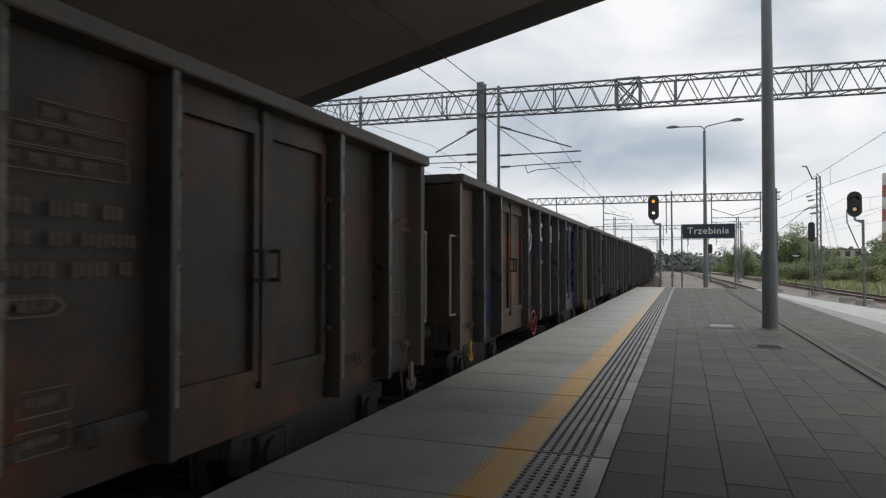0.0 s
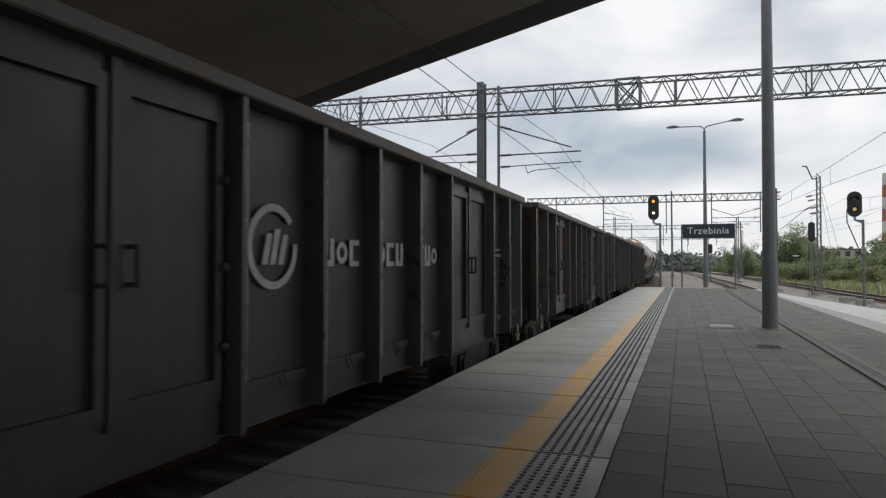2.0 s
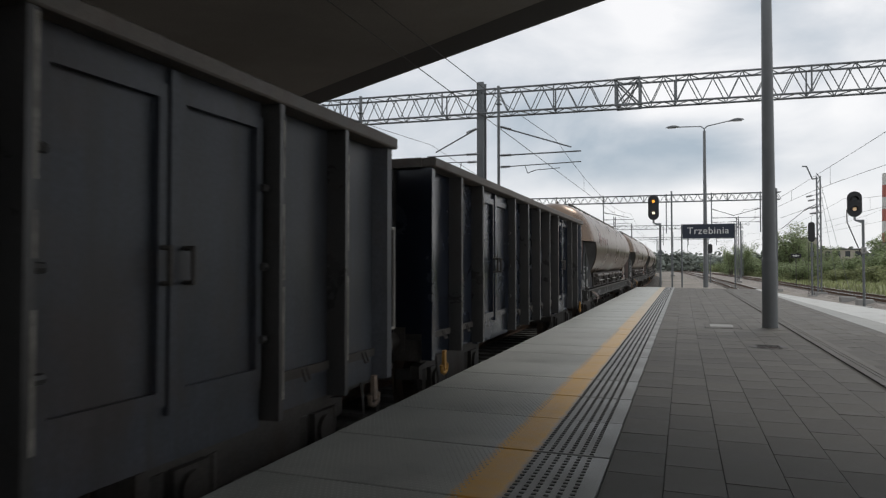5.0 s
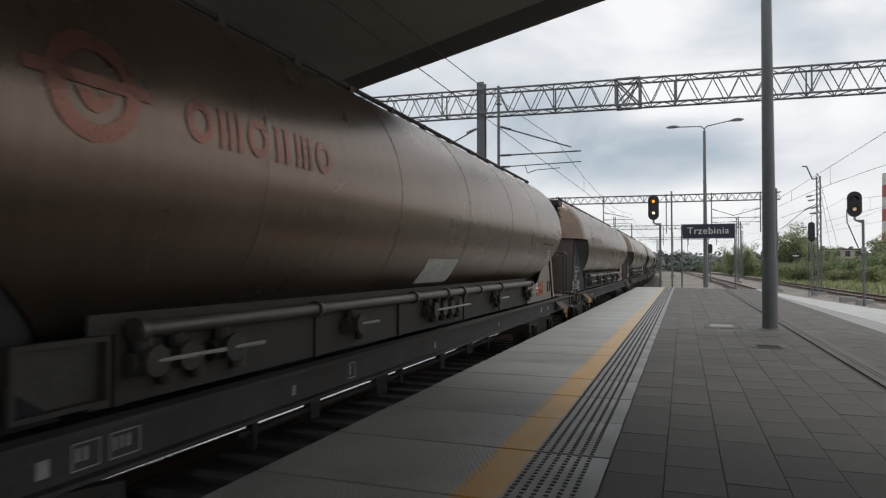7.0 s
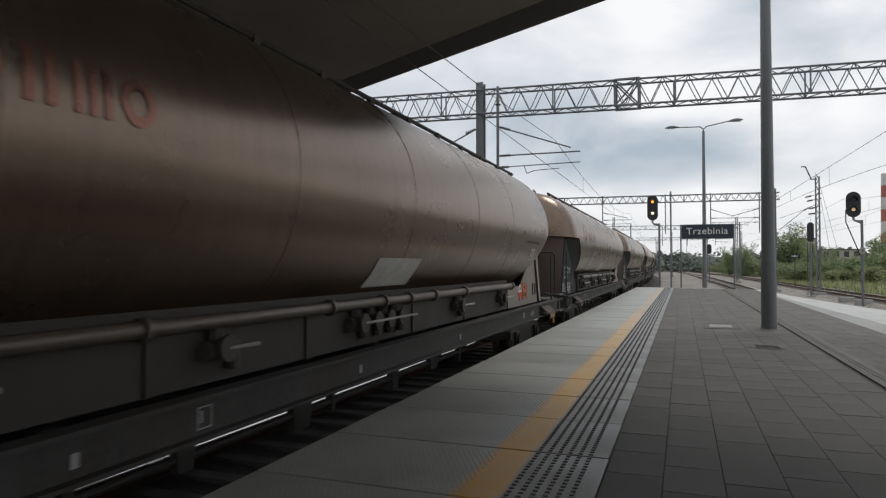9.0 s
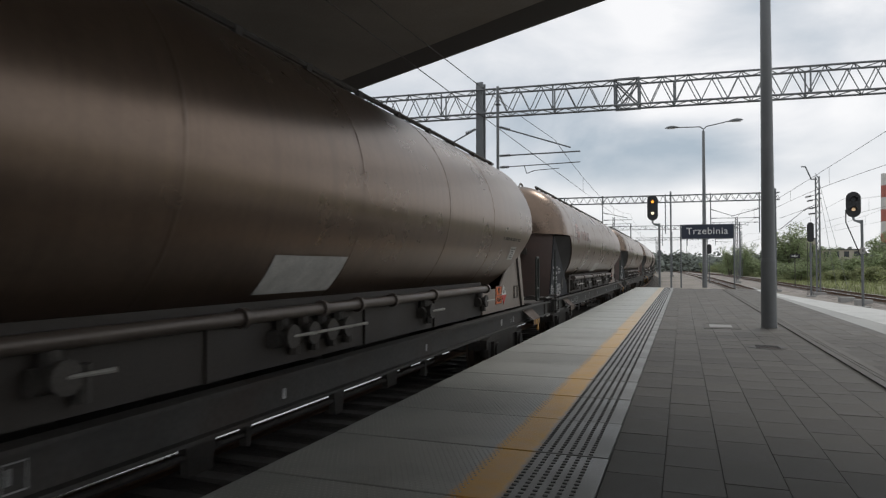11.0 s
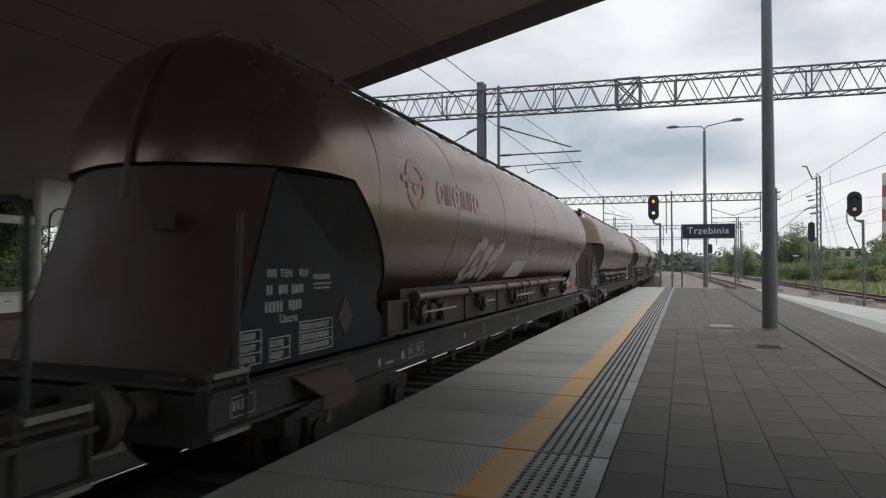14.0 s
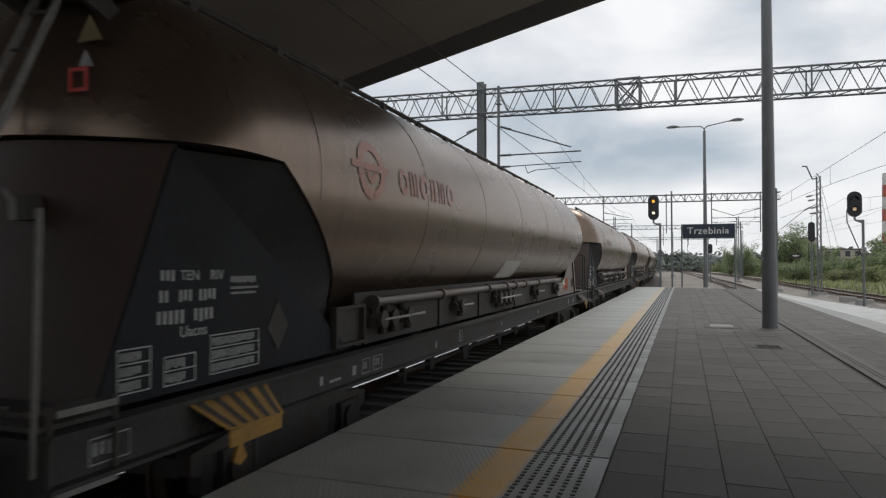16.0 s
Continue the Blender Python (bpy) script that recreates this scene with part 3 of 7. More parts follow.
# ---- masts, lamps and signals on and beside the platform ----
def lamp_mast(x, y, h, r0, r1, r2, arm, heads, label, turn=0.0):
    root = thing("street_lamp", label, "lamp post", pose(x, y, 0, 0, 0, turn), group="platform lamp posts")
    bm = bmesh.new()
    tube(bm, (0, 0, 0), (0, 0, 0.012), r0 * 1.1, n=20)
    for k in range(4):
        a = math.pi / 4 + k * math.pi / 2
        tube(bm, (r0 * 1.04 * math.cos(a), r0 * 1.04 * math.sin(a), 0.012), (r0 * 1.04 * math.cos(a), r0 * 1.04 * math.sin(a), 0.03), 0.012, n=6)
    part("base_plate", bm, M_POLE, root)
    bm = bmesh.new()
    tube(bm, (0, 0, 0.013), (0, 0, 1.42), r0, r0 * 0.97, n=24)
    tube(bm, (0, 0, 1.42), (0, 0, 1.5), r0 * 0.97, r1, n=24)
    tube(bm, (0, 0, 1.5), (0, 0, h), r1, r2, n=24)
    part("shaft", bm, M_POLE, root)
    for s, rise in ((-1, 0.05), (1, 0.22)):
        bm = bmesh.new()
        pipe(bm, [(0, 0, h - 0.05), (0, 0, h + 0.12), (s * 0.18, 0, h + 0.28), (s * (arm - 0.55), 0, h + 0.28 + rise)], 0.032, n=8)
        part("arm", bm, M_GALV, root)
        # the lamp head: a flat, rounded shell with its glass below
        bm = bmesh.new()
        n, rows = 14, []
        for i in range(n + 1):
            t = i / n
            w = 0.15 * math.sin(math.pi * min(1, t * 0.9 + 0.1)) ** 0.6
            up = 0.13 * math.sin(math.pi * t) ** 0.7
            px = s * (arm - 0.62 + t * 0.85)
            z = h + 0.28 + rise * (0.9 + 0.3 * t)
            rows.append([bm.verts.new((px, w * math.cos(a), z + (up * math.sin(a) if math.sin(a) > 0 else 0.03 * math.sin(a)))) for a in [2 * math.pi * j / 12 for j in range(12)]])
        for a, b in zip(rows, rows[1:]):
            for j in range(12):
                bm.faces.new((a[j], a[(j + 1) % 12], b[(j + 1) % 12], b[j])).smooth = True
        head = part("lamp_head", bm, M_GALV, root)
        bm = bmesh.new()
        box(bm, min(s * (arm - 0.35), s * (arm + 0.12)), max(s * (arm - 0.35), s * (arm + 0.12)), -0.1, 0.1, h + 0.235 + rise, h + 0.25 + rise)
        part("glass", bm, M_LAMP_GLASS, head)
    return root


lamp_mast(1.74, 15.65, 10.2, 0.155, 0.138, 0.085, 1.7, 2, "tall grey steel lamp post standing in the paving", 12)
lamp_mast(1.25, 42.0, 9.35, 0.14, 0.12, 0.075, 1.95, 2, "tall grey double-armed lamp post at the platform end", 0)


def name_sign(x0, x1, y, z0, z1, size, turn=0.0, post=0.045):
    root = thing("station_sign", "navy blue station name board on two slim posts", "sign", pose((x0 + x1) / 2, y, 0, 0, 0, turn), group="station name boards")
    w = (x1 - x0) / 2
    for s in (-1, 1):
        bm = bmesh.new()
        tube(bm, (s * w, 0, 0), (s * w, 0, z1 + 0.03), post, n=10)
        part("post", bm, M_GALV, root)
    bm = bmesh.new()
    box(bm, -w + post, w - post, -0.03, 0.03, z0, z1)
    board = part("board", bm, M_SIGN, root)
    bm = bmesh.new()
    for q in ((-w + post, w - post, z0 - 0.03, z0 - 0.001), (-w + post, w - post, z1 + 0.001, z1 + 0.03)):
        box(bm, q[0], q[1], -0.035, 0.035, q[2], q[3])
    part("board_frame", bm, M_GALV, board)
    letters("Trzebinia", size, M_WHITE, board, pose(0, -0.036, (z0 + z1) / 2 + 0.02, 90, 0, 0), label="white station name", bold=size * 0.004, spacing=1.08)
    return root


name_sign(-0.07, 2.83, 41.5, 2.92, 3.72, 0.56)


def signal(label, mast_xy, mast_base, mast_top, head_dx, z0, z1, w, lights, strut=True, back=False, ladder=False, turn=0.0):
    root = thing("railway_signal", label, "railway signal", pose(*mast_xy, 0, 0, 0, turn), group="railway signals")
    bm = bmesh.new()
    tube(bm, (0, 0, mast_base), (0, 0, mast_top), 0.068, n=12)
    part("mast", bm, M_GALV, root)
    bm = bmesh.new()
    box(bm, -0.3, 0.3, -0.3, 0.3, mast_base - 0.4, mast_base)
    part("footing", bm, M_CONC, root)
    if head_dx:
        bm = bmesh.new()
        prism(bm, [(0, mast_top - 0.02), (0, mast_top - 0.22), (head_dx, mast_top - 0.05), (head_dx, mast_top + 0.02)], "y", -0.05, 0.05)
        tube(bm, (head_dx, 0, mast_top), (head_dx, 0, z0 + 0.02), 0.06, n=8)
        part("bracket", bm, M_GALV, root)
    if strut:
        bm = bmesh.new()
        s = 1 if head_dx > 0 else -1
        pipe(bm, [(0, 0.05, mast_top - 2.1), (head_dx + s * w * 0.5, 0.05, mast_top - 0.1), (head_dx + s * w * 0.5, 0.05, z0 + 0.4)], 0.03, n=6)
        part("strut", bm, M_DARKSTEEL, root)
    # backboard with round ends
    bm = bmesh.new()
    n, r = 14, w / 2
    out = [(head_dx + r * math.cos(math.pi * i / n), z1 - r + r * math.sin(math.pi * i / n)) for i in range(n + 1)]
    out += [(head_dx - r * math.cos(math.pi * i / n), z0 + r - r * math.sin(math.pi * i / n)) for i in range(n + 1)]
    prism(bm, out, "y", -0.02, 0.02)
    head = part("backboard", bm, M_BLACK, root)
    bm = bmesh.new()
    box(bm, head_dx - r * 0.6, head_dx + r * 0.6, 0.021, 0.25, z0 + 0.15, z1 - 0.15)
    part("lamp_case", bm, M_BLACK, head)
    for z, mt in lights:
        if back:
            continue
        bm = bmesh.new()
        tube(bm, (head_dx, -0.021, z), (head_dx, -0.05, z), r * 0.27, n=18)
        part("lens", bm, mt, head, "glowing signal light" if mt in (M_LIT_AMBER, M_LIT_WHITE, M_LIT_DIM) else "")
        bm = bmesh.new()
        rr, n = r * 0.46, 16
        ring0 = [(rr * math.cos(a), rr * math.sin(a)) for a in [radians(-20 + 220 * i / n) for i in range(n + 1)]]
        for i in range(n):
            (a0, b0), (a1, b1) = ring0[i], ring0[i + 1]
            bm.faces.new([bm.verts.new(p) for p in ((head_dx + a0, -0.022, z + b0), (head_dx + a1, -0.022, z + b1), (head_dx + a1, -0.24, z + b1), (head_dx + a0, -0.24, z + b0))])
        part("hood", bm, M_BLACK, head)
    if ladder:
        bm = bmesh.new()
        for xx in (-0.17, 0.17):
            tube(bm, (xx, 0.3, mast_base), (xx, 0.2, mast_top), 0.02, n=6)
        for k in range(int((mast_top - mast_base) / 0.3)):
            z = mast_base + 0.2 + k * 0.3
            tube(bm, (-0.17, 0.28, z), (0.17, 0.28, z), 0.012, n=5)
        part("ladder", bm, M_DARKSTEEL, root)
    bm = bmesh.new()
    box(bm, -0.12, 0.12, -0.13, -0.09, 1.95, 2.28)
    plate = part("number_plate", bm, M_CONC if strut else M_GALV, root)
    if strut:
        bm = bmesh.new()
        box(bm, -0.02, 0.02, -0.134, -0.131, 2.03, 2.2)
        part("plate_bar", bm, M_BLACK, plate)
    return root


signal("two-light signal on a grey mast glowing amber and white", (-1.37, 44.2), -0.9, 4.02, -0.40, 4.22, 5.84, 0.66, [(5.42, M_LIT_AMBER), (4.68, M_LIT_WHITE)], strut=False)
signal("railway signal on a grey mast with one white light", (9.0, 40.4), -0.85, 3.75, -0.38, 3.9, 5.27, 0.70, [(4.85, M_DARK_LENS), (4.32, M_LIT_DIM)])
signal("unlit railway signal seen from its back", (8.95, 55.0), -0.9, 3.0, 0.0, 3.05, 4.52, 0.46, [], strut=False, back=True, ladder=True)
signal("small far signal on a striped mast", (3.1, 86.0), -0.9, 2.6, 0.0, 2.7, 3.9, 0.5, [], strut=False, back=True)


def low_board(x, y, z):
    root = thing("track_marker", "small black track marker with white cross bar", "sign", pose(x, y, 0))
    bm = bmesh.new()
    tube(bm, (0, 0, -1.0), (0, 0, z + 0.2), 0.04, n=8)
    part("post", bm, M_DARKSTEEL, root)
    bm = bmesh.new()
    box(bm, -0.5, 0.5, -0.06, -0.041, z - 0.22, z + 0.22)
    board = part("board", bm, M_BLACK, root)
    bm = bmesh.new()
    box(bm, -0.3, 0.3, -0.075, -0.061, z - 0.04, z + 0.04)
    box(bm, -0.04, 0.04, -0.09, -0.076, z - 0.13, z + 0.13)
    part("cross_mark", bm, M_WHITE, board)


low_board(11.2, 78.0, 2.3)


def concrete_block(x, y):
    ob = thing("concrete_block", "low weathered concrete block lying beside the track", "block", pose(x, y, -1.0, 0, 0, 4), group="concrete blocks beside the track")
    bm = bmesh.new()
    box(bm, -0.42, 0.42, -0.25, 0.25, -0.1, 0.36)
    bevel(bm, 0.03)
    part("body", bm, M_CONC, ob)


concrete_block(9.6, 47.1)
concrete_block(9.8, 43.9)


# ---- gantries, masts and wires ----
def truss(bm_ch, bm_di, p, q, h, depth, bay, r=0.045, r2=0.022):
    """A lattice girder of four chords from p to q (bottom line)."""
    p, q = Vector(p), Vector(q)
    d = (q - p)
    length = d.length
    d.normalize()
    side = Vector((-d.y, d.x, 0)) * (depth / 2)
    up = Vector((0, 0, h))
    for s in (-1, 1):
        for u in (0, 1):
            tube(bm_ch, p + side * s + up * u, q + side * s + up * u, r, n=6)
    n = int(length / bay)
    for i in range(n):
        a, b = p + d * (length * i / n), p + d * (length * (i + 1) / n)
        m = (a + b) / 2
        for s in (-1, 1):
            tube(bm_di, a + side * s, m + side * s + up, r2, n=5, caps=False)
            tube(bm_di, m + side * s + up, b + side * s, r2, n=5, caps=False)
        tube(bm_di, a + side, m - side, r2, n=5, caps=False)
        tube(bm_di, m - side, b + side, r2, n=5, caps=False)
        tube(bm_di, a + side + up, m - side + up, r2, n=5, caps=False)
        tube(bm_di, m - side + up, b + side + up, r2, n=5, caps=False)
        if i % 5 == 0:
            for s in (-1, 1):
                tube(bm_di, a + side * s, a + side * s + up, r2 * 1.6, n=5, caps=False)


def insulator(bm, p, q, r=0.06):
    p, q = Vector(p), Vector(q)
    for k in range(5):
        a = p.lerp(q, (k + 0.1) / 5)
        b = p.lerp(q, (k + 0.7) / 5)
        tube(bm, a, b, r, r * 0.55, n=8)


def cantilever(root, x, y, s, reach, z_top, z_mid, z_low):
    """Bracket arms for the overhead line, from a hanging tube at x towards s."""
    bm = bmesh.new()
    tube(bm, (x, y, z_top), (x + s * (reach - 0.35), y, z_mid + 0.16), 0.028, n=6)
    tube(bm, (x, y, z_mid), (x + s * reach, y, z_mid), 0.028, n=6)
    part("bracket_arm", bm, M_GALV, root)
    bm = bmesh.new()
    tube(bm, (x, y, z_low), (x + s * reach, y, z_low + 0.05), 0.02, n=6)
    pipe(bm, [(x + s * reach * 0.33, y, z_low), (x + s * reach * 0.36, y, z_low - 0.28), (x + s * reach * 0.46, y, z_low - 0.18), (x + s * reach * 0.75, y, z_low - 0.14)], 0.015, n=6)
    part("steady_arm", bm, M_GALV, root)
    bm = bmesh.new()
    insulator(bm, (x + s * 0.1, y, z_top - 0.03), (x + s * 0.5, y, z_top - 0.16))
    insulator(bm, (x + s * 0.1, y, z_mid), (x + s * 0.5, y, z_mid))
    insulator(bm, (x + s * 0.1, y, z_low), (x + s * 0.45, y, z_low))
    part("insulator", bm, M_DARKSTEEL, root, kind="stuff")


def gantry(label, p, q, h, depth, bay, legs, drops, arms, box_at=None, lw=0.14, r=0.045):
    root = thing("overhead_gantry", label, "gantry", group="overhead line gantries")
    bc, bd = bmesh.new(), bmesh.new()
    truss(bc, bd, p, q, h, depth, bay, r, r * 0.5)
    part_each("chord", bc, M_GALV, root)
    part("lattice", bd, M_GALV, root)
    P, Q = Vector(p), Vector(q)

    def on(x):
        t = (x - P.x) / (Q.x - P.x)
        return P.lerp(Q, t)
    for x in legs:
        c = on(x)
        bm = bmesh.new()
        for s in (-1, 1):
            box(bm, x - lw, x + lw, c.y + s * 0.17 - 0.025, c.y + s * 0.17 + 0.025, -1.0, c.z + h + 0.35)
        box(bm, x - 0.02, x + 0.02, c.y - 0.144, c.y + 0.144, -1.0, c.z + h + 0.3)
        for k in range(10):
            z = 0.3 + k * 0.8
            box(bm, x - lw * 0.9, x + lw * 0.9, c.y - 0.2, c.y - 0.196, z, z + 0.12)
        part("leg", bm, M_GALV, root)
        bm = bmesh.new()
        box(bm, x - 0.4, x + 0.4, c.y - 0.4, c.y + 0.4, -1.3, -0.75)
        part("footing", bm, M_CONC, root)
    for x, z in drops:
        c = on(x)
        bm = bmesh.new()
        box(bm, x - 0.045, x + 0.045, c.y - 0.49, c.y - 0.4, z, c.z + h + 0.06)
        box(bm, x - 0.1, x + 0.1, c.y - 0.56, c.y - 0.32, c.z + h * 0.3, c.z + h * 0.3 + 0.03)
        part("drop_post", bm, M_GALV, root)
    for x, s, reach, zt, zm, zl in arms:
        cantilever(root, x, on(x).y - 0.44, s, reach, zt, zm, zl)
    if box_at:
        c = on(box_at)
        bm = bmesh.new()
        for x in (box_at - 0.42, box_at + 0.42):
            for s in (-1, 1):
                tube(bm, (x, c.y + s * depth / 2, c.z - 0.03), (x, c.y + s * depth / 2, c.z + h + 0.03), 0.045, n=6)
        for s in (-1, 1):
            tube(bm, (box_at - 0.42, c.y + s * depth / 2, c.z), (box_at + 0.42, c.y + s * depth / 2, c.z + h), 0.032, n=6)
            tube(bm, (box_at + 0.42, c.y + s * depth / 2, c.z), (box_at - 0.42, c.y + s * depth / 2, c.z + h), 0.032, n=6)
            for z in (c.z - 0.02, c.z + h + 0.02):
                box(bm, box_at - 0.45, box_at + 0.45, c.y + s * depth / 2 - 0.05, c.y + s * depth / 2 + 0.05, z - 0.03, z + 0.03)
        part_each("splice_frame", bm, M_GALV, root)
    return root


gantry("grey steel lattice gantry carrying the overhead wires", (-17.5, 23.65, 7.18), (24, 26.95, 7.18), 0.92, 0.7, 0.86,
       legs=(-7.35, 15.5), drops=((-6.56, 4.2), (-12.2, 4.5)),
       arms=((-6.56, 1, 3.1, 6.62, 5.5, 5.06), (-7.35, -1, 2.1, 6.6, 5.6, 5.3)), box_at=-1.85, r=0.038)
gantry("second lattice gantry farther along the line", (-14, 62, 7.06), (8.0, 63.6, 7.06), 0.62, 0.55, 0.7,
       legs=(-0.95, 7.65), drops=((-11.2, 5.0), (-6.9, 4.2), (-1.4, 4.2), (2.4, 3.9), (6.35, 4.2)),
       arms=((-6.9, 1, 2.6, 6.2, 5.5, 5.1), (2.4, 1, 2.2, 6.3, 5.5, 5.1), (6.35, -1, 2.6, 6.3, 5.5, 5.1)), r=0.035, lw=0.07)
gantry("lattice gantry over the curved tracks", (-24, 112, 7.2), (9.0, 114, 7.2), 0.6, 0.5, 0.9, legs=(-8.0, 8.6), drops=((-13.5, 4.5), (-3.0, 4.5), (0.8, 4.5), (5.0, 4.5)), arms=((-3.0, -1, 2.4, 6.2, 5.5, 5.1), (5.0, 1, 2.4, 6.2, 5.5, 5.1)), r=0.035, lw=0.08)
gantry("distant lattice gantry over the curved tracks", (-34, 165, 7.4), (6.0, 168, 7.4), 0.6, 0.5, 1.2, legs=(-14.0, 5.6), drops=((-18, 4.5), (-6.0, 4.5), (1.0, 4.5)), arms=(), r=0.04, lw=0.1)


def lattice_mast(x, y, h, label, horn=True):
    root = thing("catenary_mast", label, "catenary mast", pose(x, y, 0), group="overhead line masts")
    bm = bmesh.new()
    for sx in (-1, 1):
        box(bm, sx * 0.12 - 0.045, sx * 0.12 + 0.045, -0.07, 0.07, -1.0, h)
    part("upright", bm, M_GALV, root)
    bm = bmesh.new()
    k, z = 0, -0.7
    while z < h - 0.4:
        tube(bm, (-0.11, 0, z), (0.11, 0, z + 0.45), 0.03, n=5, caps=False)
        tube(bm, (0.11, 0, z + 0.45), (-0.11, 0, z + 0.9), 0.03, n=5, caps=False)
        z += 0.9
    part("lattice", bm, M_GALV, root)
    bm = bmesh.new()
    box(bm, -0.45, 0.45, -0.4, 0.4, -1.2, -0.7)
    part("footing", bm, M_CONC, root)
    if horn:
        bm = bmesh.new()
        pipe(bm, [(0, 0, h - 0.19), (-0.4, 0, h - 0.19), (-0.78, 0, h + 0.78), (-1.08, 0, h + 0.8)], 0.05, n=8)
        part("horn_arm", bm, M_GALV, root)
        # short arms with insulators, and the stay of the wires on the track side
        for x0, z0, x1, z1 in ((-0.82, 6.5, 0.3, 6.78), (-0.7, 6.2, 0.28, 6.4), (-0.55, 5.62, 0.28, 5.82), (-0.6, 5.22, 0.25, 5.32)):
            bm = bmesh.new()
            tube(bm, (x0, 0, z0), (x1, 0, z1), 0.024, n=6)
            arm = part("cross_arm", bm, M_GALV, root)
            bm = bmesh.new()
            insulator(bm, (x0, 0, z0), (x0 + 0.42, 0, z0 + 0.42 * (z1 - z0) / (x1 - x0)), 0.085)
            part("insulator", bm, M_DARKSTEEL, arm)
        bm = bmesh.new()
        tube(bm, (-0.12, 0, 5.95), (-0.95, 0, 5.5), 0.03, n=6)
        tube(bm, (-0.95, 0, 5.5), (-2.57, 0, 4.08), 0.026, n=6)
        tube(bm, (-2.57, 0, 4.95), (-0.95, 0, 5.55), 0.016, n=6)
        part("wire_stay", bm, M_GALV, root)
        bm = bmesh.new()
        insulator(bm, (-0.95, 0, 5.5), (-0.5, 0, 5.74), 0.085)
        part("insulator", bm, M_DARKSTEEL, root)
        for p, q in (((0.2, 0, 6.46), (0.85, -2.2, -0.95)), ((0.15, 0, 7.5), (1.6, -2.2, -0.95))):
            bm = bmesh.new()
            tube(bm, p, q, 0.012, n=5)
            part("guy_wire", bm, M_GALV, root)
    return root


lattice_mast(9.65, 56.2, 8.05, "lattice catenary mast with horn arm beside the tracks")
lattice_mast(-46.5, 48.5, 9.0, "lattice catenary mast behind the far platform", False)
lattice_mast(-41.0, 46.0, 8.9, "lattice catenary mast behind the far platform", False)
for k, (x, y, h) in enumerate(((6.6, 92, 7.5), (-9.5, 100, 8.5), (-2.0, 140, 8), (4.2, 150, 8), (-6.5, 190, 8), (9.9, 128, 7.5))):
    lattice_mast(x, y, h, "slim catenary mast far along the line", False)


def wires(name, label, at, supports, z_contact, z_mess, sag, dx=0.0, side=(0.0, 0.0)):
    root = thing(name, label, "overhead wire", kind="structure")
    bm = bmesh.new()
    bd = bmesh.new()
    for a, b in zip(supports, supports[1:]):
        n = 10
        for i in range(n):
            t0, t1 = i / n, (i + 1) / n
            ya, yb = a + (b - a) * t0, a + (b - a) * t1

            def mess(t):
                return z_mess - sag * 4 * t * (1 - t)
            tube(bm, (at(ya) + dx, ya, z_contact), (at(yb) + dx, yb, z_contact), 0.009, n=5, caps=False)
            tube(bm, (at(ya) + dx, ya, mess(t0)), (at(yb) + dx, yb, mess(t1)), 0.009, n=5, caps=False)
            if 0 < i and i % 2 == 0:
                tube(bd, (at(ya) + dx, ya, z_contact), (at(ya) + dx, ya, mess(t0)), 0.006, n=4, caps=False)
    part("wire", bm, M_DARKSTEEL, root)
    part("dropper", bd, M_DARKSTEEL, root)


wires("overhead_line_train", "thin overhead wires above the freight train", west_line(0.1), (-25, 24.4, 62, 112, 165), 4.9, 6.05, 0.75)
wires("overhead_line_west", "thin overhead wires above the next track", west_line(4.9), (-25, 24.0, 62, 112, 165), 4.9, 6.05, 0.75)
wires("overhead_line_near", "thin overhead wires beside the platform", east_near, (-15, 25.5, 63, 113, 166), 4.9, 6.2, 0.8)
wires("overhead_line_far", "thin overhead wires above the far tracks", east_far, (-15, 26.0, 56.2, 113, 166), 4.95, 6.3, 0.8)
wires("overhead_line_outer", "thin overhead wires beyond the far tracks", lambda s: east_far(s) + 4.5, (-15, 26, 57, 113, 166), 5.0, 6.3, 0.8)

# ---- covers in the paving ----
def covers():
    root = thing("manhole_cover", "round dark iron manhole cover in the paving", "manhole cover", pose(1.3, 11.95, 0))
    bm = bmesh.new()
    tube(bm, (0, 0, -0.02), (0, 0, 0.004), 0.30, n=32)
    part("rim", bm, M_DARKSTEEL, root)
    bm = bmesh.new()
    tube(bm, (0, 0, 0.0045), (0, 0, 0.007), 0.26, n=32)
    for i in range(-3, 4):
        box(bm, -0.18, 0.18, i * 0.06 - 0.012, i * 0.06 + 0.012, 0.0072, 0.011)
    part("lid", bm, M_DARKSTEEL, root)
    root = thing("access_hatch", "oblong access hatch with pale lid strip in the paving", "access hatch", pose(0.79, 15.72, 0))
    bm = bmesh.new()
    for q in ((-0.37, 0.37, -0.64, -0.61), (-0.37, 0.37, 0.61, 0.64), (-0.37, -0.35, -0.609, 0.609), (0.35, 0.37, -0.609, 0.609)):
        box(bm, q[0], q[1], q[2], q[3], -0.02, 0.006)
    part("frame", bm, M_DARKSTEEL, root)
    bm = bmesh.new()
    box(bm, -0.345, 0.345, -0.605, 0.605, -0.02, 0.004)
    part("infill", bm, M_PAVER_STUFF, root)
    bm = bmesh.new()
    box(bm, -0.24, 0.22, -0.3, 0.3, 0.0045, 0.008)
    part("lid_strip", bm, M_CONC, root, "pale worn lid strip")


covers()


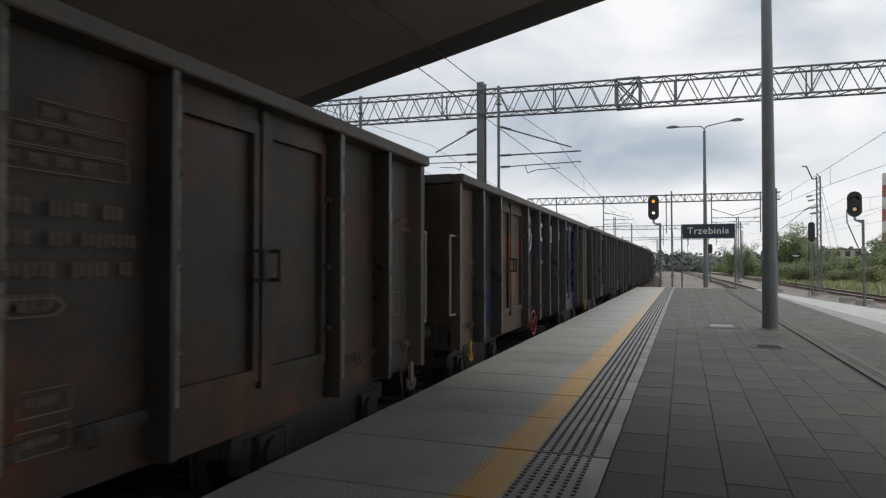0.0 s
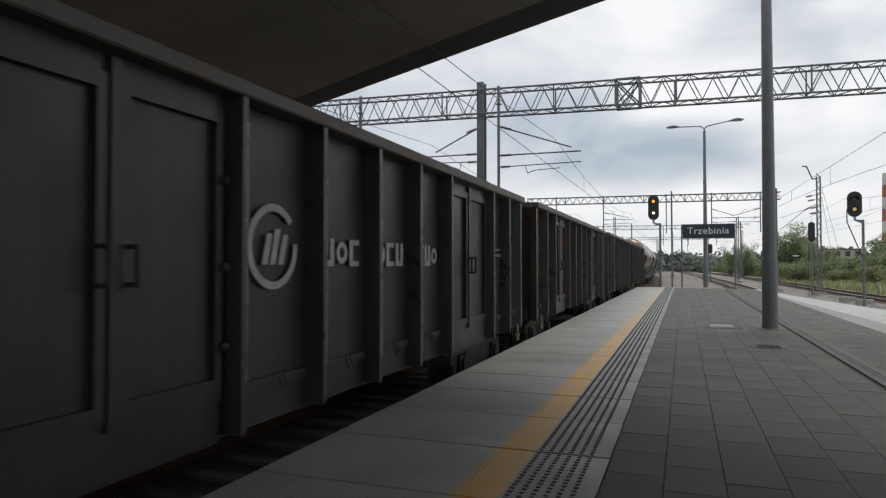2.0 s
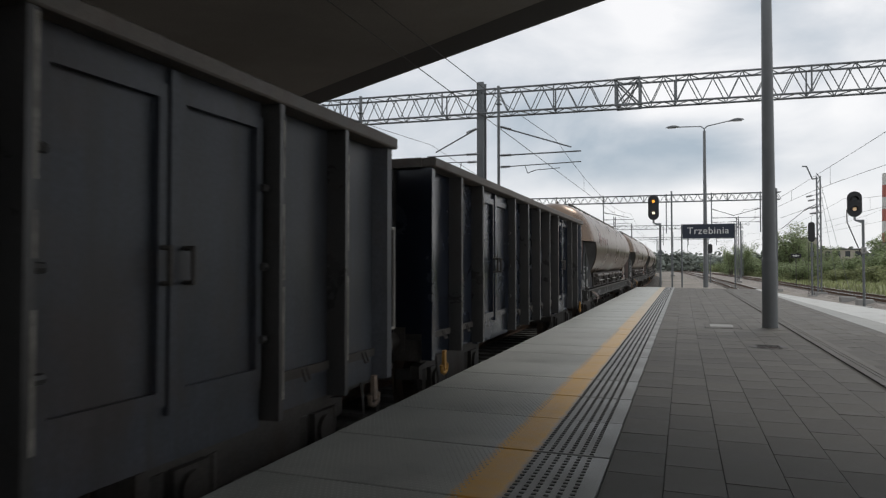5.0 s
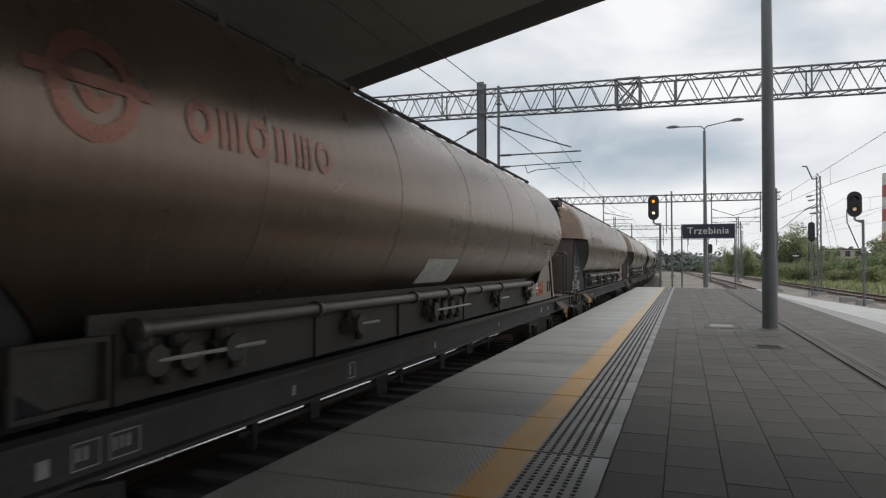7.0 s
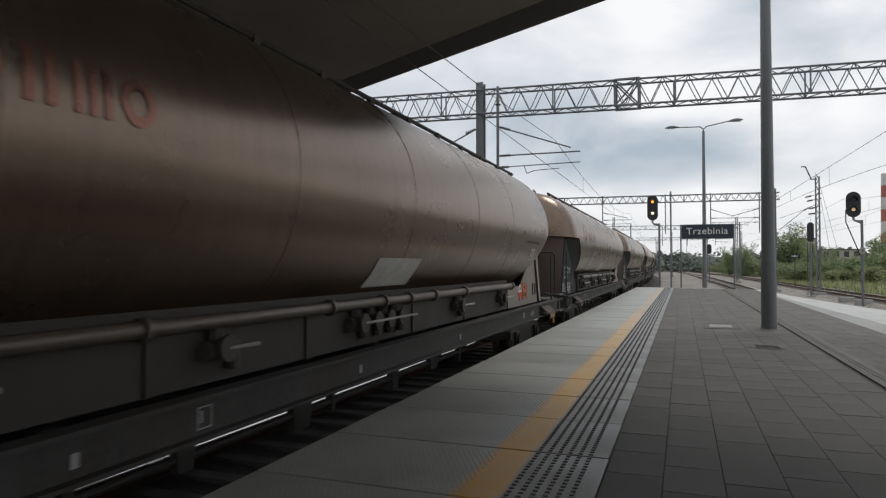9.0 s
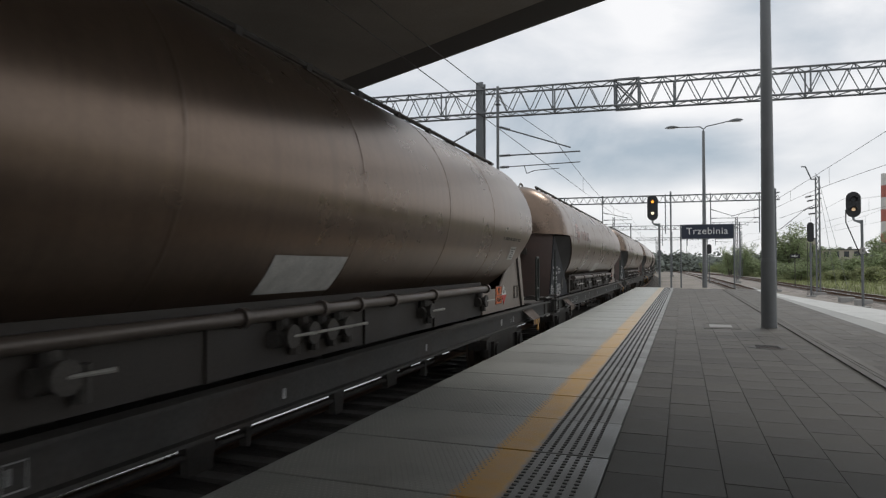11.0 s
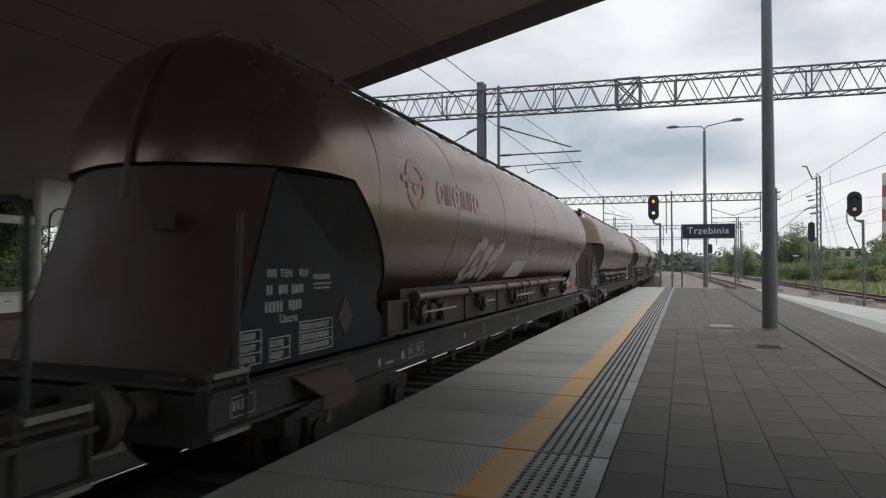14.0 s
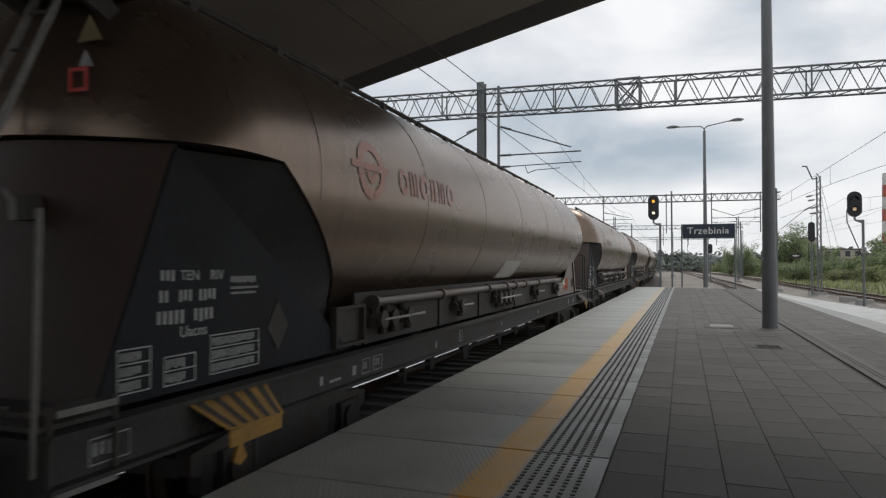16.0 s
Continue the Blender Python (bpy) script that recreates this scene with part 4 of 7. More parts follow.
# ---- the far platform beyond the western tracks ----
def far_platform():
    root = thing("far_platform", "far platform with white panelled edge wall", "platform", pose(-30.2, 24.3, 0, 0, 0, 11.6), kind="structure")
    bm = bmesh.new()
    box(bm, -7.5, -0.12, -30, 40, -1.0, -0.07)
    part("core", bm, M_CONC, root)
    bm = bmesh.new()
    box(bm, -7.5, -1.3, -30, 40, -0.069, -0.004)
    part("surface", bm, M_PAVER_STUFF, root)
    bm = bmesh.new()
    box(bm, 0, 0.1, 0.01, 0.99, -0.92, -0.09)
    panel = mesh_of("wall_panel", bm, M_PANEL)
    bm = bmesh.new()
    box(bm, -1.29, 0.12, 0.01, 0.99, -0.068, 0.0)
    cap = mesh_of("edge_slab", bm, M_SLAB)
    bm = bmesh.new()
    box(bm, 0.101, 0.108, 0.3, 0.7, -0.4, -0.36)
    slot = mesh_of("slot", bm, M_DARKSTEEL)
    for k in range(-14, 30):
        for nm, me in (("wall_panel", panel), ("edge_slab", cap), ("panel_slot", slot)):
            part(nm, me, None, root).location = (-0.1, k * 1.0, 0)
    # rail fence at the back
    fence = thing("platform_fence", "grey steel rail fence on the far platform", "fence", pose(-36.2, 27.6, 0, 0, 0, 11.6 + 40))
    for k in range(-4, 4):
        bm = bmesh.new()
        tube(bm, (k * 1.7, 0, 0), (k * 1.7, 0, 1.5), 0.035, n=8)
        part("post", bm, M_GALV, fence)
    for k in range(7):
        bm = bmesh.new()
        tube(bm, (-6.8, 0, 0.2 + k * 0.21), (5.1, 0, 0.2 + k * 0.21), 0.018, n=6)
        part("rail", bm, M_GALV, fence)
    # glazed screen between the bridge columns
    sc = thing("glazed_screen", "white framed screen wall between bridge columns", "screen wall", kind="structure")
    for x, y in ((-34.5, 27.1), (-34.5, 29.9)):
        bm = bmesh.new()
        box(bm, x - 0.06, x + 0.06, y - 0.06, y + 0.06, -0.02, 6.3)
        part("frame_post", bm, M_PANEL, sc)
    bm = bmesh.new()
    box(bm, -34.55, -34.45, 27.17, 29.83, 3.6, 6.3)
    part("upper_panel", bm, M_PANEL, sc)
    bm = bmesh.new()
    pts = [(-34.4, 28.5 + 0.75 * math.cos(radians(a)), 3.9 + 0.75 * math.sin(radians(a))) for a in range(0, 181, 15)]
    pipe(bm, [(-34.4, 29.4, 0.0)] + pts + [(-34.4, 27.6, 0.0)], 0.05, n=6)
    part("arch", bm, M_DARKSTEEL, sc)
    bm = bmesh.new()
    box(bm, -34.62, -34.38, 12.0, 26.79, 3.62, 4.05)
    part("header_beam", bm, M_PANEL, sc)
    for y in (14.5, 18.5, 22.5):
        bm = bmesh.new()
        box(bm, -34.56, -34.44, y - 0.06, y + 0.06, -0.02, 3.619)
        part("frame_post", bm, M_PANEL, sc)
    bank = bmesh.new()
    rows = []
    for i in range(24):
        y = 2 + i * 5.0
        rows.append([bank.verts.new((x - 0.1 * (y - 30), y, z + (0.35 * noise.noise((x * 0.3, y * 0.3, 5)) if z > -1 else 0))) for x, z in ((-44, -1.05), (-48, -0.2), (-53, 0.5), (-58, 1.0), (-70, 1.2), (-95, 0.8), (-96, -1.05))])
    for a, b in zip(rows, rows[1:]):
        for j in range(6):
            bank.faces.new((a[j], a[j + 1], b[j + 1], b[j]))
    solid("grass_bank", bank, M_BANK, "green grassy bank behind the far platform", "ground", kind="structure")
    post = thing("catenary_post", "tall round steel post on the far platform", "post", pose(-32.9, 34.5, 0))
    bm = bmesh.new()
    tube(bm, (0, 0, -0.01), (0, 0, 11), 0.17, 0.11, n=16)
    part("shaft", bm, M_GALV, post)


M_BANK = material("grassy_bank", (0.075, 0.09, 0.035), 0.95, vary=0.35, scale=0.4, fine=7, bump=0.9, dist=0.1, spots=(0.06, 0.09, 0.025), spot_amount=0.7)
M_PANEL = material("white_panel", (0.55, 0.55, 0.53), 0.7, vary=0.1, scale=1.2)
far_platform()
name_sign(-35.3, -32.2, 38.3, 2.62, 3.45, 0.6, turn=30)
gantry("lattice gantry over the far platform tracks", (-62, 47.2, 8.0), (-43.0, 47.2, 8.0), 0.95, 0.6, 0.95, legs=(-43.2,), drops=((-52, 4.5), (-56, 4.5)), arms=((-52, 1, 3.0, 7.0, 6.0, 5.5),))


# ---- plants and distance ----
def leaf_cloud(bm, rnd, c, r, n, size):
    """Loose leaves round a centre: small folded quads in an uneven clump."""
    for _ in range(n):
        d = Vector((rnd.gauss(0, 1), rnd.gauss(0, 1), rnd.gauss(0, 0.8))).normalized() * r * rnd.uniform(0.45, 1.05)
        p = Vector(c) + d
        a = Vector((rnd.uniform(-1, 1), rnd.uniform(-1, 1), rnd.uniform(-0.4, 0.4))).normalized() * size * rnd.uniform(0.6, 1.3)
        b = a.cross(Vector((rnd.uniform(-1, 1), rnd.uniform(-1, 1), rnd.uniform(-1, 1)))).normalized() * size * rnd.uniform(0.4, 0.8)
        bm.faces.new([bm.verts.new(q) for q in (p - a, p - b * 0.6, p + a, p + b)])


def plant(name, label, cat, h, w, seed, mat, leaves=900, size=0.16, trunk=0.1, stems=4):
    rnd = random.Random(seed)
    root = thing(name, label, cat)
    bm = bmesh.new()
    tops = []
    for k in range(stems):
        a = rnd.uniform(0, 6.3)
        base = Vector((rnd.uniform(-1, 1) * w * 0.12, rnd.uniform(-1, 1) * w * 0.12, -0.3))
        mid = base + Vector((math.cos(a) * w * 0.12, math.sin(a) * w * 0.12, h * 0.45))
        tip = mid + Vector((math.cos(a) * w * rnd.uniform(0.1, 0.3), math.sin(a) * w * rnd.uniform(0.1, 0.3), h * rnd.uniform(0.25, 0.5)))
        tube(bm, base, mid, trunk, trunk * 0.6, n=6)
        tube(bm, mid, tip, trunk * 0.6, trunk * 0.15, n=5)
        tops += [mid, tip, mid.lerp(tip, 0.5)]
        for j in range(3):
            b = mid.lerp(tip, rnd.uniform(0, 0.9))
            e = b + Vector((rnd.uniform(-1, 1) * w * 0.3, rnd.uniform(-1, 1) * w * 0.3, rnd.uniform(0.05, 0.25) * h))
            tube(bm, b, e, trunk * 0.3, trunk * 0.08, n=4)
            tops.append(e)
    part("trunk", bm, M_BARK, root)
    bm = bmesh.new()
    per = leaves // len(tops)
    for c in tops:
        leaf_cloud(bm, rnd, c, w * rnd.uniform(0.13, 0.26), per, size)
    for _ in range(6):
        leaf_cloud(bm, rnd, (rnd.uniform(-1, 1) * w * 0.42, rnd.uniform(-1, 1) * w * 0.42, h * rnd.uniform(0.12, 0.4)), w * 0.18, per, size)
    part("crown", bm, mat, root)
    return root


def plants():
    kinds = [plant("bush", "dense green bush on the railway verge", "bush", 3.4, 4.4, 11, M_LEAF, 1500, 0.17),
             plant("bush", "yellowish green bush on the railway verge", "bush", 2.4, 3.6, 12, M_LEAF2, 1300, 0.16, 0.06),
             plant("tree", "slender green tree behind the tracks", "tree", 7.0, 4.6, 13, M_LEAF, 3600, 0.14, 0.14, 4),
             plant("bush", "low green thicket on the railway verge", "bush", 1.7, 4.0, 14, M_LEAF2, 1200, 0.14, 0.04, 6)]
    spots = []
    rnd = random.Random(5)
    # along the verge east of the tracks
    for i in range(95):
        y = rnd.uniform(110, 190)
        x = east_far(y) + 5.0 + rnd.uniform(0, 1) ** 1.4 * 26
        k = rnd.choice((0, 0, 0, 1, 1, 3, 3))
        spots.append((k, x, y, rnd.uniform(0.6, 1.05)))
    for i in range(60):
        y = rnd.uniform(100, 230)
        x = east_far(y) + 5.5 + rnd.uniform(0, 16)
        spots.append((rnd.choice((0, 0, 1)), x, y, rnd.uniform(0.8, 1.15)))
    spots += [(2, 16.6, 122, 1.2), (2, 14.9, 124, 1.1), (2, 18.0, 126, 1.0), (2, 30.5, 128, 1.0), (2, 33.0, 131, 0.9), (2, 9.5, 150, 0.85), (2, 11.5, 152, 0.95), (2, 13.0, 160, 0.9), (2, 22.5, 135, 0.9), (2, 25.5, 138, 0.8), (0, 28.6, 112, 1.5), (0, 31.0, 118, 1.6), (0, 25.4, 115, 1.25), (1, 20.4, 109, 0.8), (1, 22.6, 111, 0.85), (1, 16.6, 112, 0.6), (3, 14.9, 110, 0.7), (3, 17.8, 108, 0.6), (1, 30.2, 108, 0.9)]
    # behind the far platform
    for i in range(40):
        x, y = rnd.uniform(-98, -48), rnd.uniform(42, 82)
        if x > -0.9 * y - 12:
            spots.append((rnd.choice((0, 0, 1, 2)), x, y, rnd.uniform(0.8, 1.25)))
    for i in range(60):
        spots.append((rnd.choice((0, 2, 2)), rnd.uniform(-74, -46), rnd.uniform(14, 46), rnd.uniform(0.9, 1.3)))
    placed = set()
    for k, x, y, s in spots:
        m = pose(x, y, -1.1, 0, 0, rnd.uniform(0, 360)) @ Matrix.Diagonal((s, s, s * rnd.uniform(0.85, 1.1), 1))
        src = kinds[k]
        if k not in placed:
            placed.add(k)
            src.matrix_basis = m
        else:
            ob = copy_thing(src, pose(0, 0, 0))
            ob.matrix_basis = m


plants()


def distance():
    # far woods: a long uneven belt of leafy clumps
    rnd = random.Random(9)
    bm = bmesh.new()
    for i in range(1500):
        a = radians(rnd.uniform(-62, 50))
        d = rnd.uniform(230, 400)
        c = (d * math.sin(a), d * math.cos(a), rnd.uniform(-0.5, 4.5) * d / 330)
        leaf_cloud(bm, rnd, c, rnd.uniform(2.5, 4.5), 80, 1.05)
    solid("far_woods", bm, M_HAZED_WOOD, "pale hazy green belt of far woods", "woods", kind="stuff")
    bm = bmesh.new()
    n = 60
    rows = []
    for i in range(n + 1):
        a = radians(-75 + 150 * i / n)
        h = 12 + 7 * noise.noise((i * 0.35, 2.0, 0)) + 4 * noise.noise((i * 1.1, 7.0, 0))
        rows.append([bm.verts.new((900 * math.sin(a), 900 * math.cos(a), -2)), bm.verts.new((905 * math.sin(a), 905 * math.cos(a), h)), bm.verts.new((1000 * math.sin(a), 1000 * math.cos(a), h * 0.6))])
    for a, b in zip(rows, rows[1:]):
        for j in range(2):
            bm.faces.new((a[j], a[j + 1], b[j + 1], b[j])).smooth = True
    solid("wooded_ridge", bm, M_HAZED_WOOD, "low wooded ridge on the horizon", "hills", kind="structure")
    # grass on the verge
    bm = bmesh.new()
    for i in range(5200):
        y = rnd.uniform(50, 118)
        x = east_far(y) + 2.6 + rnd.uniform(0, 1) ** 1.5 * 22
        h, w = rnd.uniform(0.2, 0.6), rnd.uniform(0.05, 0.12)
        a = rnd.uniform(0, 3.14)
        dx, dy = math.cos(a) * w, math.sin(a) * w
        lx, ly = rnd.uniform(-0.15, 0.15), rnd.uniform(-0.15, 0.15)
        bm.faces.new([bm.verts.new(q) for q in ((x - dx, y - dy, -1.15), (x + dx, y + dy, -1.15), (x + lx, y + ly, -1.12 + h))])
    solid("verge_grass", bm, M_GRASS, "tall yellowish grass on the verge", "grass", kind="stuff")
    # chimney with red and white bands
    ch = thing("factory_chimney", "tall factory chimney with red and white bands", "chimney", pose(76.15, 300, -1))
    for k in range(6):
        bm = bmesh.new()
        z0, z1 = 10 + k * 4.7, 10 + (k + 1) * 4.7
        tube(bm, (0, 0, z0), (0, 0, z1), 3.0 - 0.08 * k, 3.0 - 0.08 * (k + 1), n=24)
        part("band", bm, M_WHITEBAND if k % 2 else M_REDBAND, ch)
    bm = bmesh.new()
    tube(bm, (0, 0, 0), (0, 0, 10), 3.4, 3.0, n=24)
    part("foot", bm, M_BRICKISH, ch)

    def shed(label, x, y, w, d, h, win):
        root = thing("industrial_building", label, "building", pose(x, y, -1))
        bm = bmesh.new()
        box(bm, -w / 2, w / 2, 0, d, 0, h)
        part("wall", bm, M_BRICKISH, root)
        bm = bmesh.new()
        box(bm, -w / 2 - 0.2, w / 2 + 0.2, -0.2, d + 0.2, h + 0.002, h + 0.4)
        part("roof", bm, M_FASCIA, root)
        for i in range(win):
            for z in (1.6, 4.6) if h > 6 else (1.6,):
                bm = bmesh.new()
                xx = -w / 2 + (i + 0.5) * w / win
                box(bm, xx - 0.6, xx + 0.6, -0.05, -0.002, z, z + 1.5)
                part("window", bm, M_GLASS, root)
    shed("pale industrial building among the bushes", 31.6, 200, 4.7, 12, 9.3, 2)
    shed("low pale industrial hall behind the bushes", 41.0, 206, 9.5, 14, 6.4, 4)
    shed("low pale building beside the chimney", 78, 292, 14, 10, 10.5, 4)


distance()


# ---- wagon pieces ----
def wheel_mesh():
    bm = bmesh.new()
    for sx in (-1, 1):
        prof = [(0.69, 0.0), (0.69, 0.13), (0.715, 0.16), (0.72, 0.40), (0.685, 0.41), (0.685, 0.49), (0.715, 0.49), (0.725, 0.462), (0.82, 0.455), (0.82, 0.40), (0.765, 0.39), (0.765, 0.16), (0.80, 0.13), (0.80, 0.0)]
        n = 24
        rings = [[bm.verts.new((sx * x, r * math.cos(2 * math.pi * i / n), r * math.sin(2 * math.pi * i / n))) for i in range(n)] if r > 0 else None for x, r in prof]
        for a, b in zip(rings, rings[1:]):
            if a and b:
                for i in range(n):
                    bm.faces.new((a[i], a[(i + 1) % n], b[(i + 1) % n], b[i]))
        for k in range(6):
            a = k * math.pi / 3
            tube(bm, (sx * 0.766, 0.27 * math.cos(a), 0.27 * math.sin(a)), (sx * 0.775, 0.27 * math.cos(a), 0.27 * math.sin(a)), 0.045, n=6)
    tube(bm, (-0.8, 0, 0), (0.8, 0, 0), 0.085, n=10)
    return mesh_of("wheelset", bm, M_WHEEL)


def bogie_mesh():
    bm = bmesh.new()
    for sx in (-1, 1):
        x0, x1 = (0.93, 1.06) if sx > 0 else (-1.06, -0.93)
        prism(bm, [(-1.35, 0.5), (-1.35, 0.66), (-0.5, 0.78), (0.5, 0.78), (1.35, 0.66), (1.35, 0.5), (0.55, 0.34), (-0.55, 0.34)], "x", x0, x1)
        for y in (-0.9, 0.9):
            box(bm, x0 - 0.03, x1 + 0.06, y - 0.17, y + 0.17, 0.32, 0.62)
            tube(bm, (x1 * 1.0 if sx > 0 else x0, y, 0.46), ((x1 + 0.1) if sx > 0 else (x0 - 0.1), y, 0.46), 0.13, n=12)
            for d in (-0.27, 0.27):
                tube(bm, ((x0 + x1) / 2, y + d, 0.34), ((x0 + x1) / 2, y + d, 0.62), 0.09, n=8)
    box(bm, -1.0, 1.0, -0.2, 0.2, 0.5, 0.86)
    for y in (-1.3, 1.3):
        box(bm, -0.95, 0.95, y - 0.06, y + 0.06, 0.48, 0.62)
    return mesh_of("bogie", bm, M_UNDER)


def buffer_mesh():
    bm = bmesh.new()
    tube(bm, (0, 0.62, 0), (0, 0.26, 0), 0.11, n=12)
    tube(bm, (0, 0.26, 0), (0, 0.05, 0), 0.075, n=12)
    tube(bm, (0, 0.06, 0), (0, 0.0, 0), 0.225, 0.215, n=18)
    box(bm, -0.17, 0.17, 0.59, 0.63, -0.17, 0.17)
    return mesh_of("buffer", bm, M_UNDER)


M_WHEEL = material("wheel_steel", (0.085, 0.062, 0.048), 0.6, metal=0.5, vary=0.25, scale=3)
M_UNDER = material("grimy_underframe", (0.072, 0.066, 0.06), 0.8, metal=0.1, vary=0.35, scale=2.5, spots=(0.05, 0.032, 0.022), spot_amount=0.5)
WHEEL, BOGIE, BUFFER = wheel_mesh(), bogie_mesh(), buffer_mesh()


def running_gear(root, length, centres, end_z=1.05):
    for c in centres:
        bo = part("bogie", BOGIE, None, root, "grimy two-axle bogie")
        bo.location = (0, c, 0)
        for d in (-0.9, 0.9):
            w = part("wheelset", WHEEL, None, bo)
            w.location = (0, d, 0.46)
    for x in (-0.875, 0.875):
        b = part("buffer", BUFFER, None, root)
        b.location = (x, 0, end_z)
        b = part("buffer", BUFFER, None, root)
        b.matrix_basis = pose(x, length, end_z, 0, 0, 180)
    for y0, s in ((0.0, 1), (length, -1)):
        bm = bmesh.new()
        for k in range(4):
            y = y0 + s * (0.62 - 0.16 * k)
            box(bm, -0.045, 0.045, min(y, y - s * 0.14), max(y, y - s * 0.14), end_z - 0.06 - 0.02 * k, end_z + 0.03 - 0.02 * k)
        part("screw_coupling", bm, M_UNDER, root)


def bars(bm, y0, z0, rows, x, h=0.07, gap=0.05, seed=1):
    """Unreadable lettering as small bars on a side wall: rows of lengths."""
    rnd = random.Random(seed)
    z = z0
    for words in rows:
        y = y0
        for w in words:
            n = max(1, round(w / (h * 0.56)))
            for i in range(n):
                box(bm, x, x + 0.003, y + i * h * 0.56, y + i * h * 0.56 + h * 0.26, z - h * rnd.uniform(0.8, 1), z)
            y += w + h * 0.9
        z -= h + gap


# ---- open wagons ----
RIBS = [0.66, 1.68, 2.72, 4.80, 5.91, 7.02, 8.13, 9.24, 11.32, 12.36, 13.38]
OPEN_LEN = 14.18


def open_wagon(label, wall_mat, rib_mat, rail_mat, door_mat=None, door_mat2=None, wheel_mat=None, panel_mats=None, extra=None, top=3.25, hook_mat=None, lead_rail=False):
    root = thing("open_wagon", label, "freight wagon", group="open wagons of the freight train")
    lo, hi = 0.98, top
    W, R = 1.275, 1.455
    door_mat = door_mat or wall_mat
    panel_mats = panel_mats or {}
    # floor and underframe
    bm = bmesh.new()
    box(bm, -1.3, 1.3, 0.66, 13.38, 1.06, 1.14)
    part("floor", bm, M_UNDER, root)
    bm = bmesh.new()
    for sx in (-1, 1):
        box(bm, sx * 1.24 - 0.025, sx * 1.24 + 0.025, 0.63, 13.41, 0.86, 1.059)
    box(bm, -0.2, 0.2, 0.63, 13.41, 0.8, 1.06)
    for y in (0.66, 13.26):
        box(bm, -1.25, 1.25, y - 0.03, y + 0.15, 0.8, 1.058)
    for y in (4.8, 7.02, 9.24):
        box(bm, -1.25, 1.25, y - 0.06, y + 0.06, 0.85, 1.058)
    part("underframe", bm, M_UNDER, root)
    bm = bmesh.new()
    tube(bm, (0.35, 5.6, 0.72), (0.35, 6.7, 0.72), 0.2, n=14)
    box(bm, -0.5, 0.1, 7.3, 8.1, 0.55, 0.85)
    tube(bm, (0.7, 5.2, 0.75), (0.7, 9.2, 0.75), 0.03)
    part("brake_gear", bm, M_UNDER, root)
    for sx in (-1, 1) if wheel_mat else ():
        bm = bmesh.new()
        n = 20
        pipe(bm, [(sx * 1.40, 5.45 + 0.25 * math.cos(2 * math.pi * i / n), 0.80 + 0.25 * math.sin(2 * math.pi * i / n)) for i in range(n + 1)], 0.016, n=6)
        wheel = part("brake_handwheel", bm, wheel_mat, root, "red brake handwheel")
        bm = bmesh.new()
        for k in range(3):
            a = 0.5 + k * 2.094
            tube(bm, (sx * 1.38, 5.45, 0.80), (sx * 1.40, 5.45 + 0.25 * math.cos(a), 0.80 + 0.25 * math.sin(a)), 0.012, n=6)
        tube(bm, (sx * 1.25, 5.45, 0.80), (sx * 1.42, 5.45, 0.80), 0.03, n=8)
        part_each("spoke", bm, wheel_mat, wheel)
    # side panels between the ribs
    spans = list(zip(RIBS, RIBS[1:]))
    for sx in (-1, 1):
        for k, (a, b) in enumerate(spans):
            if k in (2, 7):
                continue
            bm = bmesh.new()
            box(bm, min(sx * W, sx * (W - 0.03)), max(sx * W, sx * (W - 0.03)), a, b, lo - 0.16, hi - 0.1)
            bmesh.ops.subdivide_edges(bm, edges=list(bm.edges), cuts=4, use_grid_fill=True)
            for v in bm.verts:
                if abs(abs(v.co.x) - W) < 0.002 and a + 0.05 < v.co.y < b - 0.05 and lo + 0.1 < v.co.z < hi - 0.2:
                    v.co.x += sx * 0.016 * (noise.noise((v.co.y * 1.3, v.co.z * 1.7, k + hash_of(label))) - 0.3)
            for f in bm.faces:
                f.smooth = False
            part("side_panel", bm, panel_mats.get(k, wall_mat) if sx > 0 else wall_mat, root)
        for y in RIBS:
            bm = bmesh.new()
            if y in (RIBS[0], RIBS[-1]):
                # corner posts are shallow angles in the wall's own paint
                d = -1 if y == RIBS[-1] else 1
                a = [(sx * W, y + d * 0.14), (sx * (R - 0.04), y + d * 0.06), (sx * (R - 0.04), y - d * 0.05), (sx * W, y - d * 0.05)]
                prism(bm, a if sx * d < 0 else a[::-1], "z", 0.82, hi - 0.101)
                part("corner_post", bm, wall_mat, root)
                continue
            wd = 0.03
            a = [(sx * W, y - wd - 0.02), (sx * R, y - wd), (sx * R, y + wd), (sx * W, y + wd + 0.05)]
            prism(bm, a if sx > 0 else a[::-1], "z", 0.82, hi - 0.101)
            rib = part("rib", bm, rib_mat, root)
            if sx > 0:
                # paint worn off the outer edge
                bm = bmesh.new()
                rnd = random.Random(int(1000 * y) + hash_of(label) % 97)
                z = 0.9 + rnd.uniform(0, 0.3)
                while z < hi - 0.3:
                    z1 = min(z + rnd.uniform(0.2, 0.9), hi - 0.12)
                    box(bm, R - 0.01, R + 0.003, y + wd - rnd.uniform(0.012, 0.024), y + wd + 0.003, z, z1)
                    z = z1 + rnd.uniform(0.03, 0.3)
                part("worn_edge", bm, M_WORNEDGE, rib, "bare worn edge")
